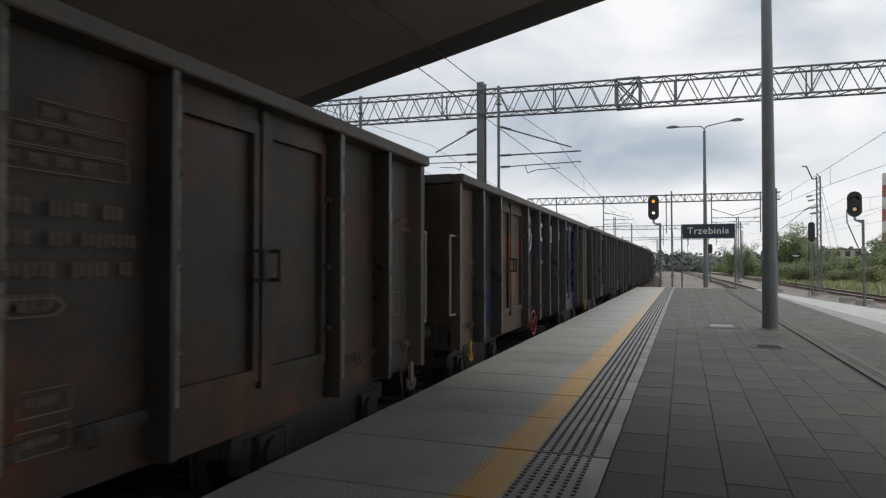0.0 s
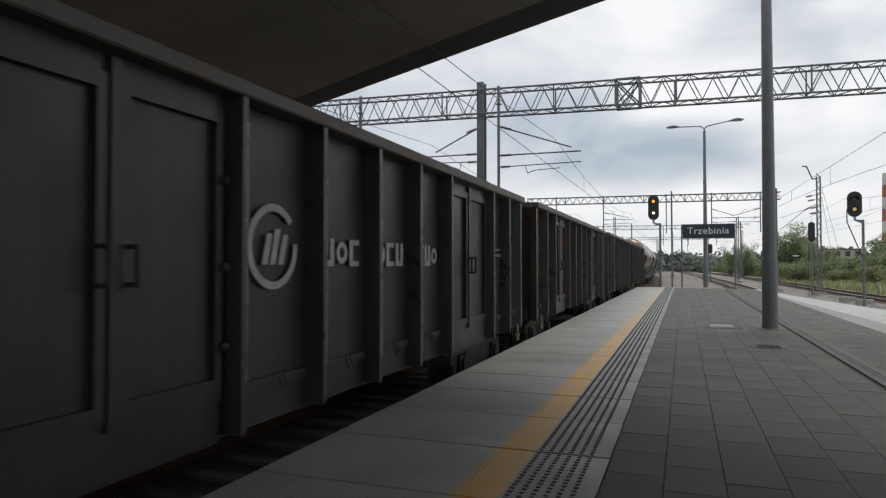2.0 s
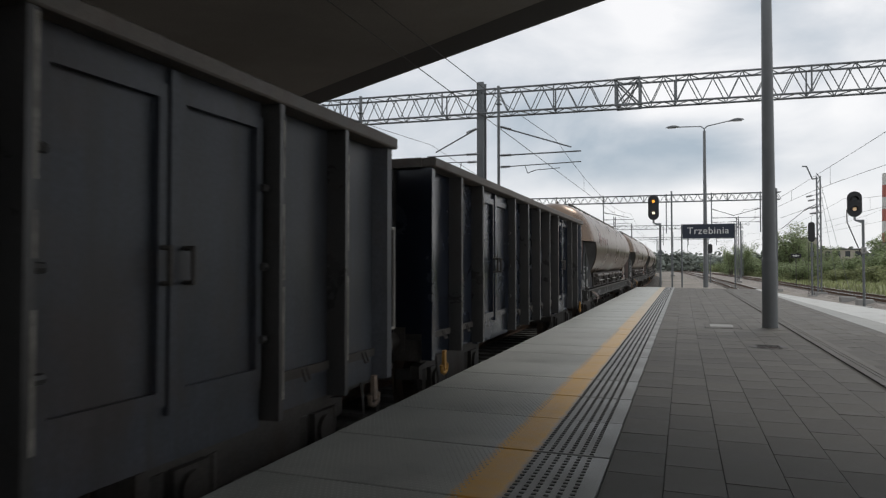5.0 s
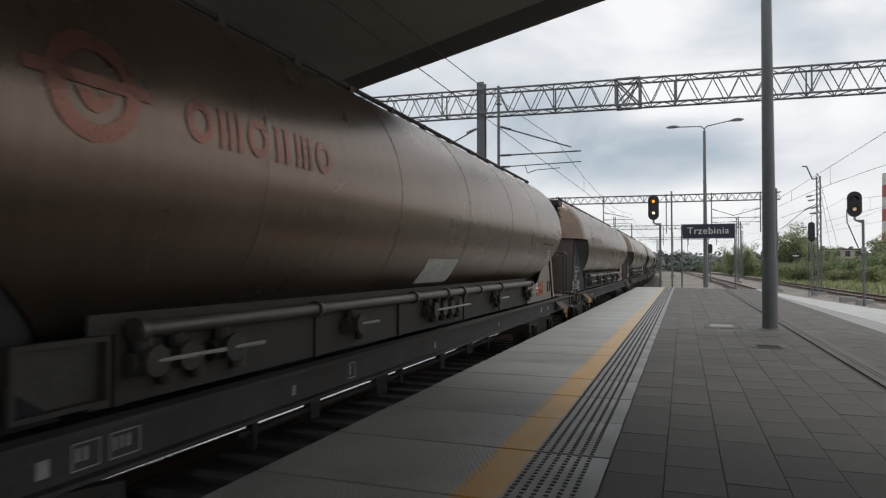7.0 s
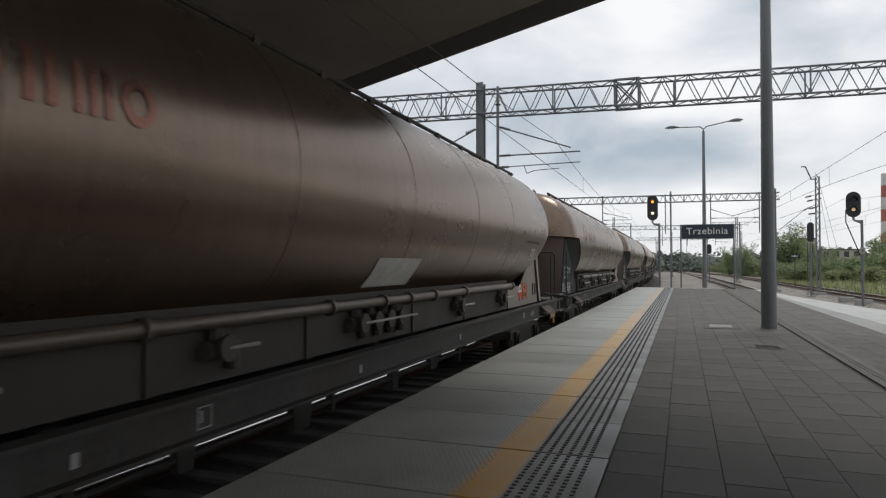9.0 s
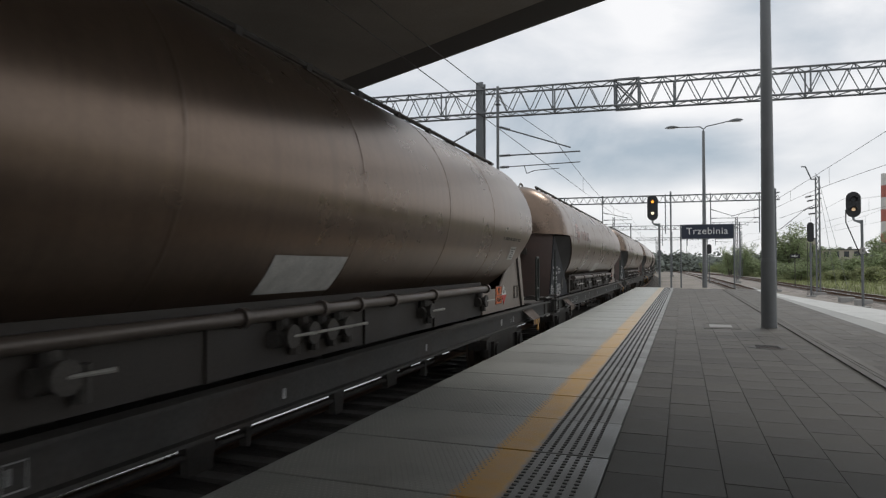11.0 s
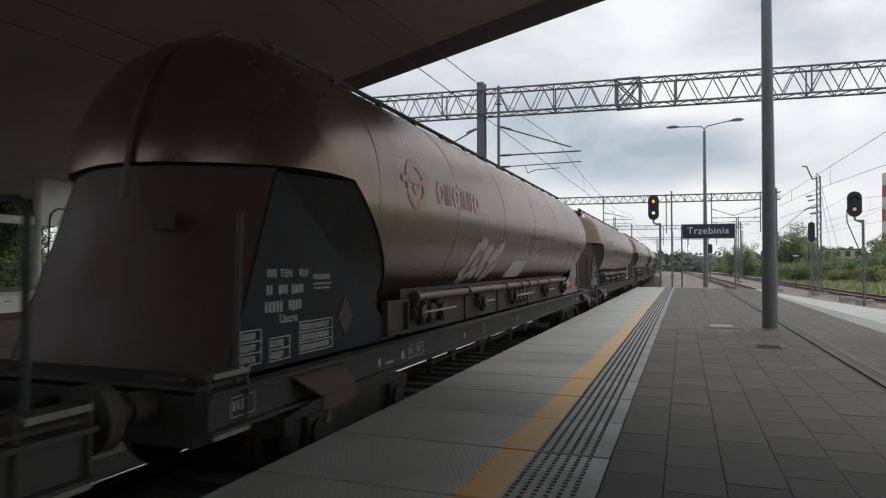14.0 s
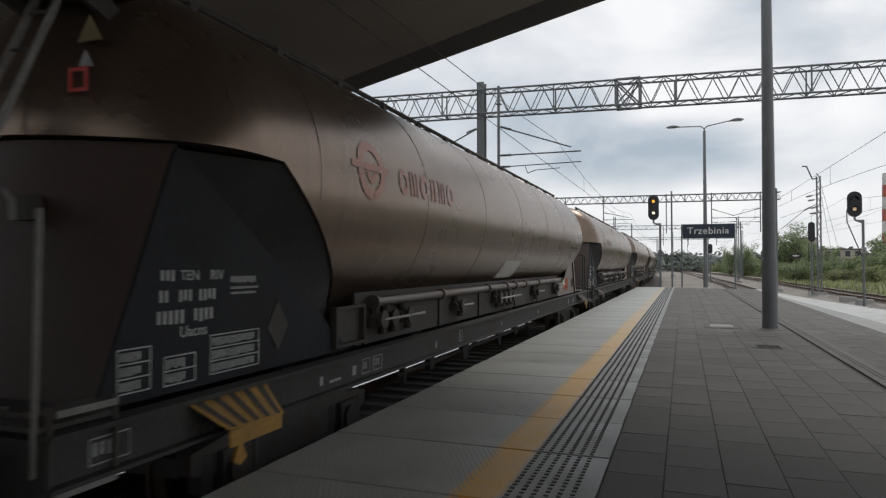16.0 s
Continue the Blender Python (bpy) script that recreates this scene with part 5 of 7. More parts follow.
        # two double doors
        for a, b in (spans[2], spans[7]):
            mid = (a + b) / 2
            for d0, d1 in ((a + 0.11, mid - 0.05), (mid + 0.05, b - 0.11)):
                bm = bmesh.new()
                x0, x1 = sorted((sx * (W - 0.02), sx * (W + 0.025)))
                box(bm, x0, x1, d0, d1, lo + 0.16, hi - 0.22)
                leaf_mat = door_mat if a < 7 or door_mat2 is None else door_mat2
                leaf = part("door", bm, leaf_mat, root)
                bm = bmesh.new()
                x0, x1 = sorted((sx * (W + 0.026), sx * (W + 0.075)))
                for q in ((d0, d0 + 0.07, lo + 0.16, hi - 0.22), (d1 - 0.07, d1, lo + 0.16, hi - 0.22), (d0 + 0.071, d1 - 0.071, lo + 0.16, lo + 0.25), (d0 + 0.071, d1 - 0.071, hi - 0.31, hi - 0.22)):
                    box(bm, x0, x1, *q)
                part("door_frame", bm, leaf_mat, leaf)
                bm = bmesh.new()
                for z in (1.45, 2.0, 2.6):
                    e = d0 if d0 < mid - 0.5 else d1
                    tube(bm, (sx * (W + 0.09), e - 0.03, z), (sx * (W + 0.09), e + 0.03, z), 0.03, n=8)
                part_each("hinge", bm, rib_mat, leaf)
            bm = bmesh.new()
            x0, x1 = sorted((sx * W, sx * (W + 0.09)))
            box(bm, x0, x1, mid - 0.035, mid + 0.035, lo + 0.1, hi - 0.12)
            post = part("door_post", bm, leaf_mat, root)
            for yy in (mid - 0.1, mid + 0.1):
                bm = bmesh.new()
                pipe(bm, [(sx * (W + 0.08), yy, 1.9), (sx * (W + 0.15), yy, 1.9), (sx * (W + 0.15), yy, 2.12), (sx * (W + 0.08), yy, 2.12)], 0.016)
                part("latch_handle", bm, M_UNDER, post)
            bm = bmesh.new()
            x0, x1 = sorted((sx * (W - 0.03), sx * (W + 0.05)))
            box(bm, x0, x1, a + 0.1, b - 0.1, lo - 0.2, lo + 0.155)
            box(bm, x0, x1, a + 0.1, b - 0.1, hi - 0.215, hi - 0.1)
            part_each("door_sill", bm, leaf_mat, root)
        # top rail and bottom rail
        bm = bmesh.new()
        x0, x1 = sorted((sx * (W - 0.05), sx * (R + 0.02)))
        box(bm, x0, x1, 0.58, 13.46, hi - 0.1, hi + 0.02)
        bevel(bm, 0.015)
        part("top_rail", bm, rail_mat, root)
        bm = bmesh.new()
        x0, x1 = sorted((sx * (W - 0.06), sx * (W - 0.031)))
        box(bm, x0, x1, 0.66, 13.38, lo - 0.2, lo + 0.02)
        part("bottom_rail", bm, M_UNDER, root)
        # tie-down hooks and small brackets on the lower edge
        for y in (1.2, 2.2, 5.4, 6.5, 7.6, 8.7, 11.8, 12.9):
            bm = bmesh.new()
            pipe(bm, [(sx * (W + 0.06), y, lo + 0.16), (sx * (W + 0.1), y, lo + 0.06), (sx * (W + 0.1), y + 0.07, lo + 0.06), (sx * (W + 0.06), y + 0.07, lo + 0.16)], 0.012, n=6)
            part("rope_hook", bm, M_UNDER, root)
        for y, s in ((0.9, 1), (13.14, -1)):
            bm = bmesh.new()
            pipe(bm, [(sx * 1.36, y, 0.85), (sx * 1.4, y, 0.45), (sx * 1.4, y + s * 0.3, 0.45), (sx * 1.36, y + s * 0.3, 0.85)], 0.018, n=6)
            part("step", bm, M_UNDER, root)
    # end walls with their own ribs
    for y, s in ((0.66, -1), (13.38, 1)):
        bm = bmesh.new()
        a, b = sorted((y, y - s * 0.05))
        box(bm, -W, W, a, b, lo, hi - 0.05)
        wall = part("end_wall", bm, wall_mat, root)
        bm = bmesh.new()
        for x in (-0.85, -0.28, 0.28, 0.85):
            a, b = sorted((y + s * 0.001, y + s * 0.09))
            box(bm, x - 0.05, x + 0.05, a, b, lo - 0.1, hi - 0.1)
        part_each("end_rib", bm, rib_mat, wall)
        bm = bmesh.new()
        a, b = sorted((y - s * 0.05, y + s * 0.12))
        box(bm, -W - 0.02, W + 0.02, a, b, hi - 0.098, hi + 0.018)
        part("end_rail", bm, rail_mat, wall)
        for x in (-1.34, 1.34) if s > 0 or lead_rail else ():
            bm = bmesh.new()
            pipe(bm, [(x, y + s * 0.02, 1.32), (x, y + s * 0.27, 1.32), (x, y + s * 0.27, 2.42), (x, y + s * 0.02, 2.42)], 0.018, n=6)
            part("hand_rail", bm, M_GRAB, root, "pale painted grab rail")
        for x in (-1.42, 1.42):
            bm = bmesh.new()
            yy = y - s * 0.38
            box(bm, x - 0.02, x + 0.02, yy - 0.035, yy + 0.035, 0.66, 0.9)
            pipe(bm, [(x, yy - 0.1, 0.72), (x, yy - 0.08, 0.63), (x, yy, 0.60), (x, yy + 0.08, 0.63), (x, yy + 0.1, 0.72)], 0.024, n=6)
            part("tow_hook", bm, hook_mat or M_MARK_TAN, root, "small orange-yellow rope hook" if hook_mat else "small dull rope hook")
    running_gear(root, OPEN_LEN, (2.4, 11.64))
    if extra:
        extra(root, W + 0.028)
    return root


def hash_of(s):
    return sum(ord(c) for c in s) % 97


def ring(bm, y, z, x, r0, r1, n=40, a0=0.0, a1=360.0):
    """A flat ring (or part of one) standing on a side wall."""
    pts = [radians(a0 + (a1 - a0) * i / n) for i in range(n + 1)]
    rows = [[bm.verts.new((x + dx, y + r * math.cos(t), z + r * math.sin(t))) for t in pts] for dx, r in ((0, r0), (0.003, r0), (0.003, r1), (0, r1))]
    for a, b in zip(rows, rows[1:]):
        for i in range(n):
            bm.faces.new((a[i], a[i + 1], b[i + 1], b[i]))


def block(bm, pts, x, th=0.003):
    prism(bm, pts, "x", x, x + th)


def round_sign(root, x, y, z, r, mat):
    bm = bmesh.new()
    ring(bm, y, z, x, r * 0.82, r, a0=40, a1=365)
    for i, (dy, top) in enumerate(((-0.42, 0.3), (-0.1, 0.42), (0.22, 0.3))):
        block(bm, [(y + r * (dy + 0.16), z + r * top), (y + r * (dy + 0.38), z + r * top), (y + r * (dy + 0.18), z - r * 0.42), (y + r * (dy - 0.04), z - r * 0.42)], x)
    part("round_emblem", bm, mat, root, "round white emblem of plain shapes")


def name_blocks(root, x, panels, z, h, mat, seed):
    """A lettered name as plain solid blocks, a group to a panel."""
    rnd = random.Random(seed)
    for y0, y1, n in panels:
        bm = bmesh.new()
        w = (y1 - y0) / n
        for i in range(n):
            a, b = y0 + i * w + w * 0.1, y0 + (i + 1) * w - w * 0.12
            k = (i * 2 + seed + int(y0 * 1.7)) % 3
            if k == 0:
                block(bm, [(a, z), (b, z), (b, z + h * 0.2), (a + w * 0.27, z + h * 0.2), (a + w * 0.27, z + h), (a, z + h)], x)
                block(bm, [(a + w * 0.29, z + h * 0.8), (b, z + h * 0.8), (b, z + h), (a + w * 0.29, z + h)], x)
            elif k == 1:
                ring(bm, (a + b) / 2, z + h / 2, x, min(h, b - a) * 0.27, min(h, b - a) * 0.54, n=20)
            else:
                block(bm, [(a, z), (a + w * 0.27, z), (a + w * 0.27, z + h), (a, z + h)], x)
                block(bm, [(b - w * 0.27, z), (b, z), (b, z + h), (b - w * 0.27, z + h)], x)
                block(bm, [(a + w * 0.23, z), (b - w * 0.23, z), (b - w * 0.23, z + h * 0.22), (a + w * 0.23, z + h * 0.22)], x)
        part("painted_name", bm, mat, root, "painted name as plain blocks")


def data_marks(root, x, mat, y=1.72, z=2.35, seed=3, frame_at=(1.9, 1.25), rows=((0.16, 0.26, 0.16), (0.16, 0.12, 0.36), (0.3, 0.24, 0.1), (0.28,))):
    bm = bmesh.new()
    bars(bm, y + 0.12, z, rows, x, h=0.085, gap=0.075, seed=seed)
    for k, start in enumerate((0.04, 0.12, 0.26)):
        z0 = z + 0.14 + 0.125 * k
        for q in ((y + start, y + 0.86, z0, z0 + 0.007), (y + start, y + 0.86, z0 + 0.11, z0 + 0.117), (y + start, y + start + 0.007, z0 + 0.0075, z0 + 0.1095), (y + 0.853, y + 0.86, z0 + 0.0075, z0 + 0.1095)):
            box(bm, x, x + 0.003, *q)
        bars(bm, y + start + 0.05, z0 + 0.09, [(0.1,) * (4 - k)], x, h=0.06, seed=seed + 5 + k)
    zz = z - 0.55
    hexagon = [(y + 0.08, zz), (y + 0.14, zz + 0.05), (y + 0.4, zz + 0.05), (y + 0.46, zz), (y + 0.4, zz - 0.05), (y + 0.14, zz - 0.05)]
    inner = [(y + 0.27 + (a - y - 0.27) * 0.92, zz + (b - zz) * 0.8) for a, b in hexagon]
    for i in range(6):
        j = (i + 1) % 6
        block(bm, [hexagon[i], hexagon[j], inner[j], inner[i]][::-1], x, 0.002)
    bars(bm, y + 0.17, zz + 0.025, [(0.2,)], x, h=0.05, seed=seed + 9)
    part("data_lettering", bm, mat, root, "small pale data lettering, unreadable", kind="stuff")
    bm = bmesh.new()
    fy, fz = frame_at
    for k in range(2):
        zz = fz - 0.2 * k
        for q in ((fy, fy + 0.3, zz, zz + 0.008), (fy, fy + 0.3, zz + 0.13, zz + 0.138), (fy, fy + 0.008, zz + 0.009, zz + 0.129), (fy + 0.292, fy + 0.3, zz + 0.009, zz + 0.129)):
            box(bm, x, x + 0.003, *q)
        bars(bm, fy + 0.04, zz + 0.1, [(0.2,)], x, h=0.05, seed=seed + k)
    part("data_box", bm, mat, root, kind="stuff")


M_WORNEDGE = material("bare_worn_steel_edge", (0.24, 0.225, 0.2), 0.5, metal=0.3, vary=0.5, scale=7, fine=40, spots=(0.06, 0.05, 0.042), spot_amount=0.7)
M_GRAB = material("pale_grab_rail", (0.38, 0.37, 0.34), 0.6, vary=0.2)
M_HOOK = material("orange_yellow_paint", (0.36, 0.185, 0.035), 0.65, vary=0.25, scale=8)
M_MARK = material("faded_white_marking", (0.30, 0.30, 0.295), 0.75, vary=0.25, scale=5, fine=50, bump=0)
M_MARK_TAN = material("faded_tan_marking", (0.19, 0.145, 0.11), 0.75, vary=0.3, scale=5, fine=50, bump=0)
M_BROWN = material("dirty_brown_wagon_paint", (0.061, 0.053, 0.043), 0.5, spec=0.28, vary=0.42, scale=1.3, fine=30, bump=0.12, spots=(0.15, 0.06, 0.034), spot_amount=1.0, streak=(0.05, 0.043, 0.037))
M_SOOT = material("sooty_grey_brown_wagon_paint", (0.056, 0.054, 0.047), 0.45, spec=0.32, vary=0.35, scale=1.1, fine=30, bump=0.1, spots=(0.12, 0.05, 0.03), spot_amount=0.85, streak=(0.035, 0.031, 0.028))
M_BROWN_RIB = material("dirty_brown_rib", (0.04, 0.036, 0.031), 0.38, spec=0.5, vary=0.3, scale=2, fine=30, spots=(0.09, 0.045, 0.03), spot_amount=0.5)
M_GREY = material("dark_grey_wagon_paint", (0.038, 0.039, 0.041), 0.42, spec=0.4, vary=0.25, scale=1.3, fine=30, bump=0.08, spots=(0.028, 0.026, 0.024), spot_amount=0.5, streak=(0.025, 0.023, 0.021))
M_GREY_RIB = material("dark_grey_rib", (0.04, 0.039, 0.038), 0.36, spec=0.5, vary=0.25, scale=2, fine=30, spots=(0.05, 0.04, 0.035))
M_OLIVE = material("olive_brown_wagon_paint", (0.125, 0.096, 0.062), 0.5, spec=0.32, vary=0.25, scale=1.2, fine=30, bump=0.1, spots=(0.085, 0.065, 0.045), spot_amount=0.6, streak=(0.07, 0.055, 0.04))
M_BLUE = material("navy_blue_wagon_paint", (0.011, 0.02, 0.066), 0.32, spec=0.26, vary=0.25, scale=1.2, fine=30, bump=0.06, spots=(0.022, 0.026, 0.05), spot_amount=0.4)
M_RUSTDOOR = material("rusty_orange_door", (0.075, 0.058, 0.046), 0.6, spec=0.3, vary=0.35, scale=1.6, fine=30, spots=(0.24, 0.08, 0.028), spot_amount=1.0)
M_BLUEGREY = material("blue_grey_wagon_paint", (0.052, 0.058, 0.07), 0.4, spec=0.3, vary=0.3, scale=1.1, fine=30, bump=0.06, spots=(0.07, 0.05, 0.04), spot_amount=0.5, streak=(0.04, 0.038, 0.036))
M_GLOSSBLUE = material("glossy_blue_black_paint", (0.012, 0.017, 0.03), 0.24, spec=0.5, vary=0.2, scale=1.2, fine=30, bump=0.04, spots=(0.02, 0.02, 0.024), spot_amount=0.3)
M_TOPRAIL = material("worn_brown_top_rail", (0.12, 0.105, 0.092), 0.6, vary=0.3, scale=3, fine=40, spots=(0.10, 0.06, 0.045))


def extra_brown(root, x):
    data_marks(root, x, M_MARK_TAN, y=8.16, z=2.35, seed=5, frame_at=(8.35, 1.25))
    bm = bmesh.new()
    bars(bm, 12.45, 2.55, [(0.4, 0.3), (0.8,), (0.5,)], x, h=0.05, seed=2)
    for q in ((12.75, 12.95, 1.45, 1.458), (12.75, 12.95, 1.7, 1.708), (12.75, 12.758, 1.459, 1.699), (12.942, 12.95, 1.459, 1.699)):
        box(bm, x, x + 0.003, *q)
    part("data_lettering", bm, M_MARK_TAN, root, kind="stuff")


def field(root, mat, x, y0, y1, z0, z1, name="painted_field", label=""):
    bm = bmesh.new()
    box(bm, x - 0.012, x + 0.0015, y0, y1, z0, z1)
    return part(name, bm, mat, root, label)


def extra_blue(root, x):
    # blue upper fields with a falling edge over the olive panels, and a blue corner low at the front
    for k, z in ((3, 2.09), (4, 2.29), (5, 2.30), (6, 1.92), (9, 1.63)):
        a, b = RIBS[k] + 0.11, RIBS[k + 1] - 0.11
        field(root, M_BLUE, x, a, b, z, 3.08, label="navy blue painted upper field")
    field(root, M_BLUE, x, RIBS[1] + 0.11, RIBS[2] - 0.11, 1.02, 1.55, label="navy blue painted lower field")
    field(root, M_BLUE, x, RIBS[3] + 0.11, RIBS[4] - 0.11, 1.02, 1.3, label="navy blue painted lower field")
    data_marks(root, x + 0.001, M_MARK_TAN, y=0.72, z=2.25, seed=41, frame_at=(0.85, 1.2))
    x2 = x + 0.003
    round_sign(root, x2, 5.36, 2.66, 0.40, M_WHITE)
    name_blocks(root, x2, [(6.03, 6.92, 3), (7.13, 8.03, 3), (8.24, 9.13, 3)], 2.56, 0.4, M_WHITE, 1)
    bm = bmesh.new()
    bars(bm, 6.3, 2.12, [(0.09, 0.5)], x2, h=0.085, seed=4)
    part("data_lettering", bm, M_WORN_WHITE, root, kind="stuff")
    bm = bmesh.new()
    bars(bm, 6.12, 1.93, [(0.22, 0.4)], x2, h=0.085, seed=5)
    part("data_lettering", bm, M_RUSTPANEL, root, kind="stuff")
    letters("Eaos", 0.12, M_MARK_TAN, root, pose(x2, 6.24, 1.72, 90, 0, 90), depth=0.002)
    bm = bmesh.new()
    bars(bm, 12.5, 3.0, [(0.42, 0.25), (0.72,)], x2, h=0.07, gap=0.08, seed=6)
    for q in ((12.75, 13.1, 1.55, 1.558), (12.75, 13.1, 1.66, 1.668), (12.75, 12.758, 1.559, 1.659), (13.092, 13.1, 1.559, 1.659)):
        box(bm, x2, x2 + 0.003, *q)
    part("data_lettering", bm, M_WORN_WHITE, root, kind="stuff")


def extra_grey(root, x):
    data_marks(root, x, M_MARK, y=1.78, z=2.2, seed=7, frame_at=(1.85, 1.2))
    bm = bmesh.new()
    bars(bm, 0.8, 1.9, [(0.3, 0.3), (0.2, 0.3), (0.35,)], x, h=0.07, gap=0.1, seed=9)
    part("data_lettering", bm, M_MARK, root, kind="stuff")
    round_sign(root, x, 5.36, 2.16, 0.34, M_WORN_WHITE)
    name_blocks(root, x, [(6.1, 6.85, 3), (7.2, 7.95, 3), (8.35, 9.05, 3)], 2.0, 0.26, M_WORN_WHITE, 1)
    bm = bmesh.new()
    bars(bm, 11.5, 2.3, [(0.4, 0.3), (0.8,)], x, h=0.05, seed=11)
    part("data_lettering", bm, M_MARK, root, kind="stuff")


def extra_rust(root, x):
    data_marks(root, x, M_MARK_TAN, y=0.8, z=2.2, seed=13, frame_at=(0.85, 1.25), rows=((0.2,), (), (0.28, 0.0, 0.24)))
    bm = bmesh.new()
    bars(bm, 5.95, 2.1, [(0.1, 0.2), (0.4,), (0.3, 0.2), (0.3,)], x, h=0.07, gap=0.06, seed=15)
    part("data_lettering", bm, M_MARK_TAN, root, kind="stuff")
    bm = bmesh.new()
    y, z = 12.9, 2.7
    block(bm, [(y - 0.1, z + 0.1), (y + 0.02, z + 0.04), (y + 0.11, z + 0.11), (y + 0.06, z - 0.01), (y + 0.09, z - 0.13), (y - 0.01, z - 0.06), (y - 0.1, z - 0.12), (y - 0.04, z)], x)
    part("star_emblem", bm, M_STAR, root, "small ochre emblem of plain shapes")
    bm = bmesh.new()
    bars(bm, 12.52, 2.54, [(0.26, 0.34), (0.68,), (0.4,)], x, h=0.075, gap=0.05, seed=17)
    part("data_lettering", bm, M_MARK, root, kind="stuff")
    field(root, M_GLOSSBLUE, x, RIBS[4] + 0.1, RIBS[5] - 0.1, 1.02, 1.25)


def extra_patchy(root, x):
    data_marks(root, x, M_MARK_TAN, y=0.75, z=2.05, seed=19, frame_at=(0.85, 1.3))
    field(root, M_BLUEGREY, x, RIBS[0] + 0.1, RIBS[1] - 0.1, 1.02, 1.5)
    field(root, M_BLUE, x, RIBS[1] + 0.15, RIBS[1] + 0.45, 2.2, 2.5)
    field(root, M_RUSTDOOR, x, RIBS[1] + 0.5, RIBS[2] - 0.1, 1.6, 2.75)


def extra_gloss(root, x):
    bm = bmesh.new()
    for q in ((12.65, 13.0, 2.1, 2.108), (12.65, 13.0, 2.24, 2.248), (12.65, 12.658, 2.109, 2.239), (12.992, 13.0, 2.109, 2.239)):
        box(bm, x, x + 0.003, *q)
    bars(bm, 12.5, 2.66, [(0.55,), (0.75,)], x, h=0.045, gap=0.06, seed=22)
    part("data_lettering", bm, M_WORN_WHITE, root, kind="stuff")
    letters("PL", 0.13, M_WORN_WHITE, root, pose(x, 12.75, 2.172, 90, 0, 90), depth=0.002)
    letters("S", 0.11, M_WORN_WHITE, root, pose(x, 12.9, 0.95, 90, 0, 90), depth=0.002)
    letters("St", 0.11, M_WORN_WHITE, root, pose(x, 13.12, 0.95, 90, 0, 90), depth=0.002)


M_RUSTPANEL = material("rusty_brown_panel", (0.165, 0.108, 0.076), 0.55, vary=0.3, scale=1.2, fine=30, bump=0.1, spots=(0.075, 0.05, 0.036), spot_amount=0.6, streak=(0.07, 0.05, 0.04))
M_STAR = material("dull_ochre_paint", (0.2, 0.11, 0.035), 0.7, vary=0.25, scale=8)
M_WHEELRED = material("faded_red_paint", (0.30, 0.05, 0.04), 0.6, vary=0.25, scale=6)
OPEN_WAGONS = [
    open_wagon("dirty brown open freight wagon with faded tan lettering", M_BROWN, M_BROWN_RIB, M_TOPRAIL, extra=extra_brown, top=3.31),
    open_wagon("blue and olive open freight wagon with white emblem and rusty door", M_OLIVE, M_GREY_RIB, M_TOPRAIL, door_mat=M_RUSTDOOR, door_mat2=M_BLUE, wheel_mat=M_WHEELRED, hook_mat=M_HOOK, panel_mats={0: M_RUSTPANEL, 1: M_BLUEGREY}, extra=extra_blue, top=3.28, lead_rail=True),
    open_wagon("dark grey open freight wagon with white emblem", M_GREY, M_GREY_RIB, M_TOPRAIL, extra=extra_grey, top=3.31),
    open_wagon("rust-stained dark open freight wagon with small ochre emblem", M_SOOT, M_GREY_RIB, M_TOPRAIL, extra=extra_rust, top=3.34),
    open_wagon("patchy blue-grey open freight wagon with rusty doors", M_BLUEGREY, M_GREY_RIB, M_TOPRAIL, door_mat=M_RUSTDOOR, door_mat2=M_BLUEGREY, panel_mats={0: M_BROWN, 1: M_BROWN}, extra=extra_patchy, top=3.36),
    open_wagon("glossy blue-black open freight wagon", M_GLOSSBLUE, M_GREY_RIB, M_TOPRAIL, extra=extra_gloss, top=3.34, hook_mat=M_HOOK),
]


# ---- silo wagons ----
SILO_LEN, LADDER_EXTRA = 20.58, 0.41     # the wagons with a ladder are a little longer
M_TANK = material("stained_metal_tank", (0.205, 0.15, 0.113), 0.285, metal=0.76, vary=0.1, scale=0.9, fine=18, bump=0.008, dist=0.01, streak=(0.155, 0.115, 0.09), spots=(0.15, 0.11, 0.086), spot_amount=0.3, rough_vary=0.03)
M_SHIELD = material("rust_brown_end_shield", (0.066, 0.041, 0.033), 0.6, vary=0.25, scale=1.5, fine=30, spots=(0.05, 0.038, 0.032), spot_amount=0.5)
M_SIDEPLATE = material("dusty_side_plate", (0.25, 0.215, 0.185), 0.6, vary=0.2, scale=1.4, fine=30, streak=(0.23, 0.185, 0.15), spec=0.4)
M_DARKPLATE = material("dark_lettered_plate", (0.027, 0.028, 0.031), 0.65, spec=0.15, vary=0.25, scale=1.6, fine=30, spots=(0.022, 0.02, 0.019))
M_SILL = material("grimy_sill_beam", (0.062, 0.06, 0.057), 0.72, spec=0.2, vary=0.3, scale=1.5, fine=30, spots=(0.055, 0.036, 0.028), spot_amount=0.4)
M_PIPE = material("dusty_pipe", (0.12, 0.1, 0.086), 0.45, metal=0.4, vary=0.2, scale=2, fine=30)
# the recess under the tank lies in shade; that dark is in this colour
M_CHEEK = material("shaded_cheek_plate", (0.052, 0.05, 0.049), 0.8, spec=0.1, vary=0.25, scale=1.6)
# pipe colour taken down: the shade over the wagon end is painted in
M_DOMEPIPE = material("shaded_dome_pipe", (0.085, 0.072, 0.062), 0.4, metal=0.5, vary=0.2, scale=3)
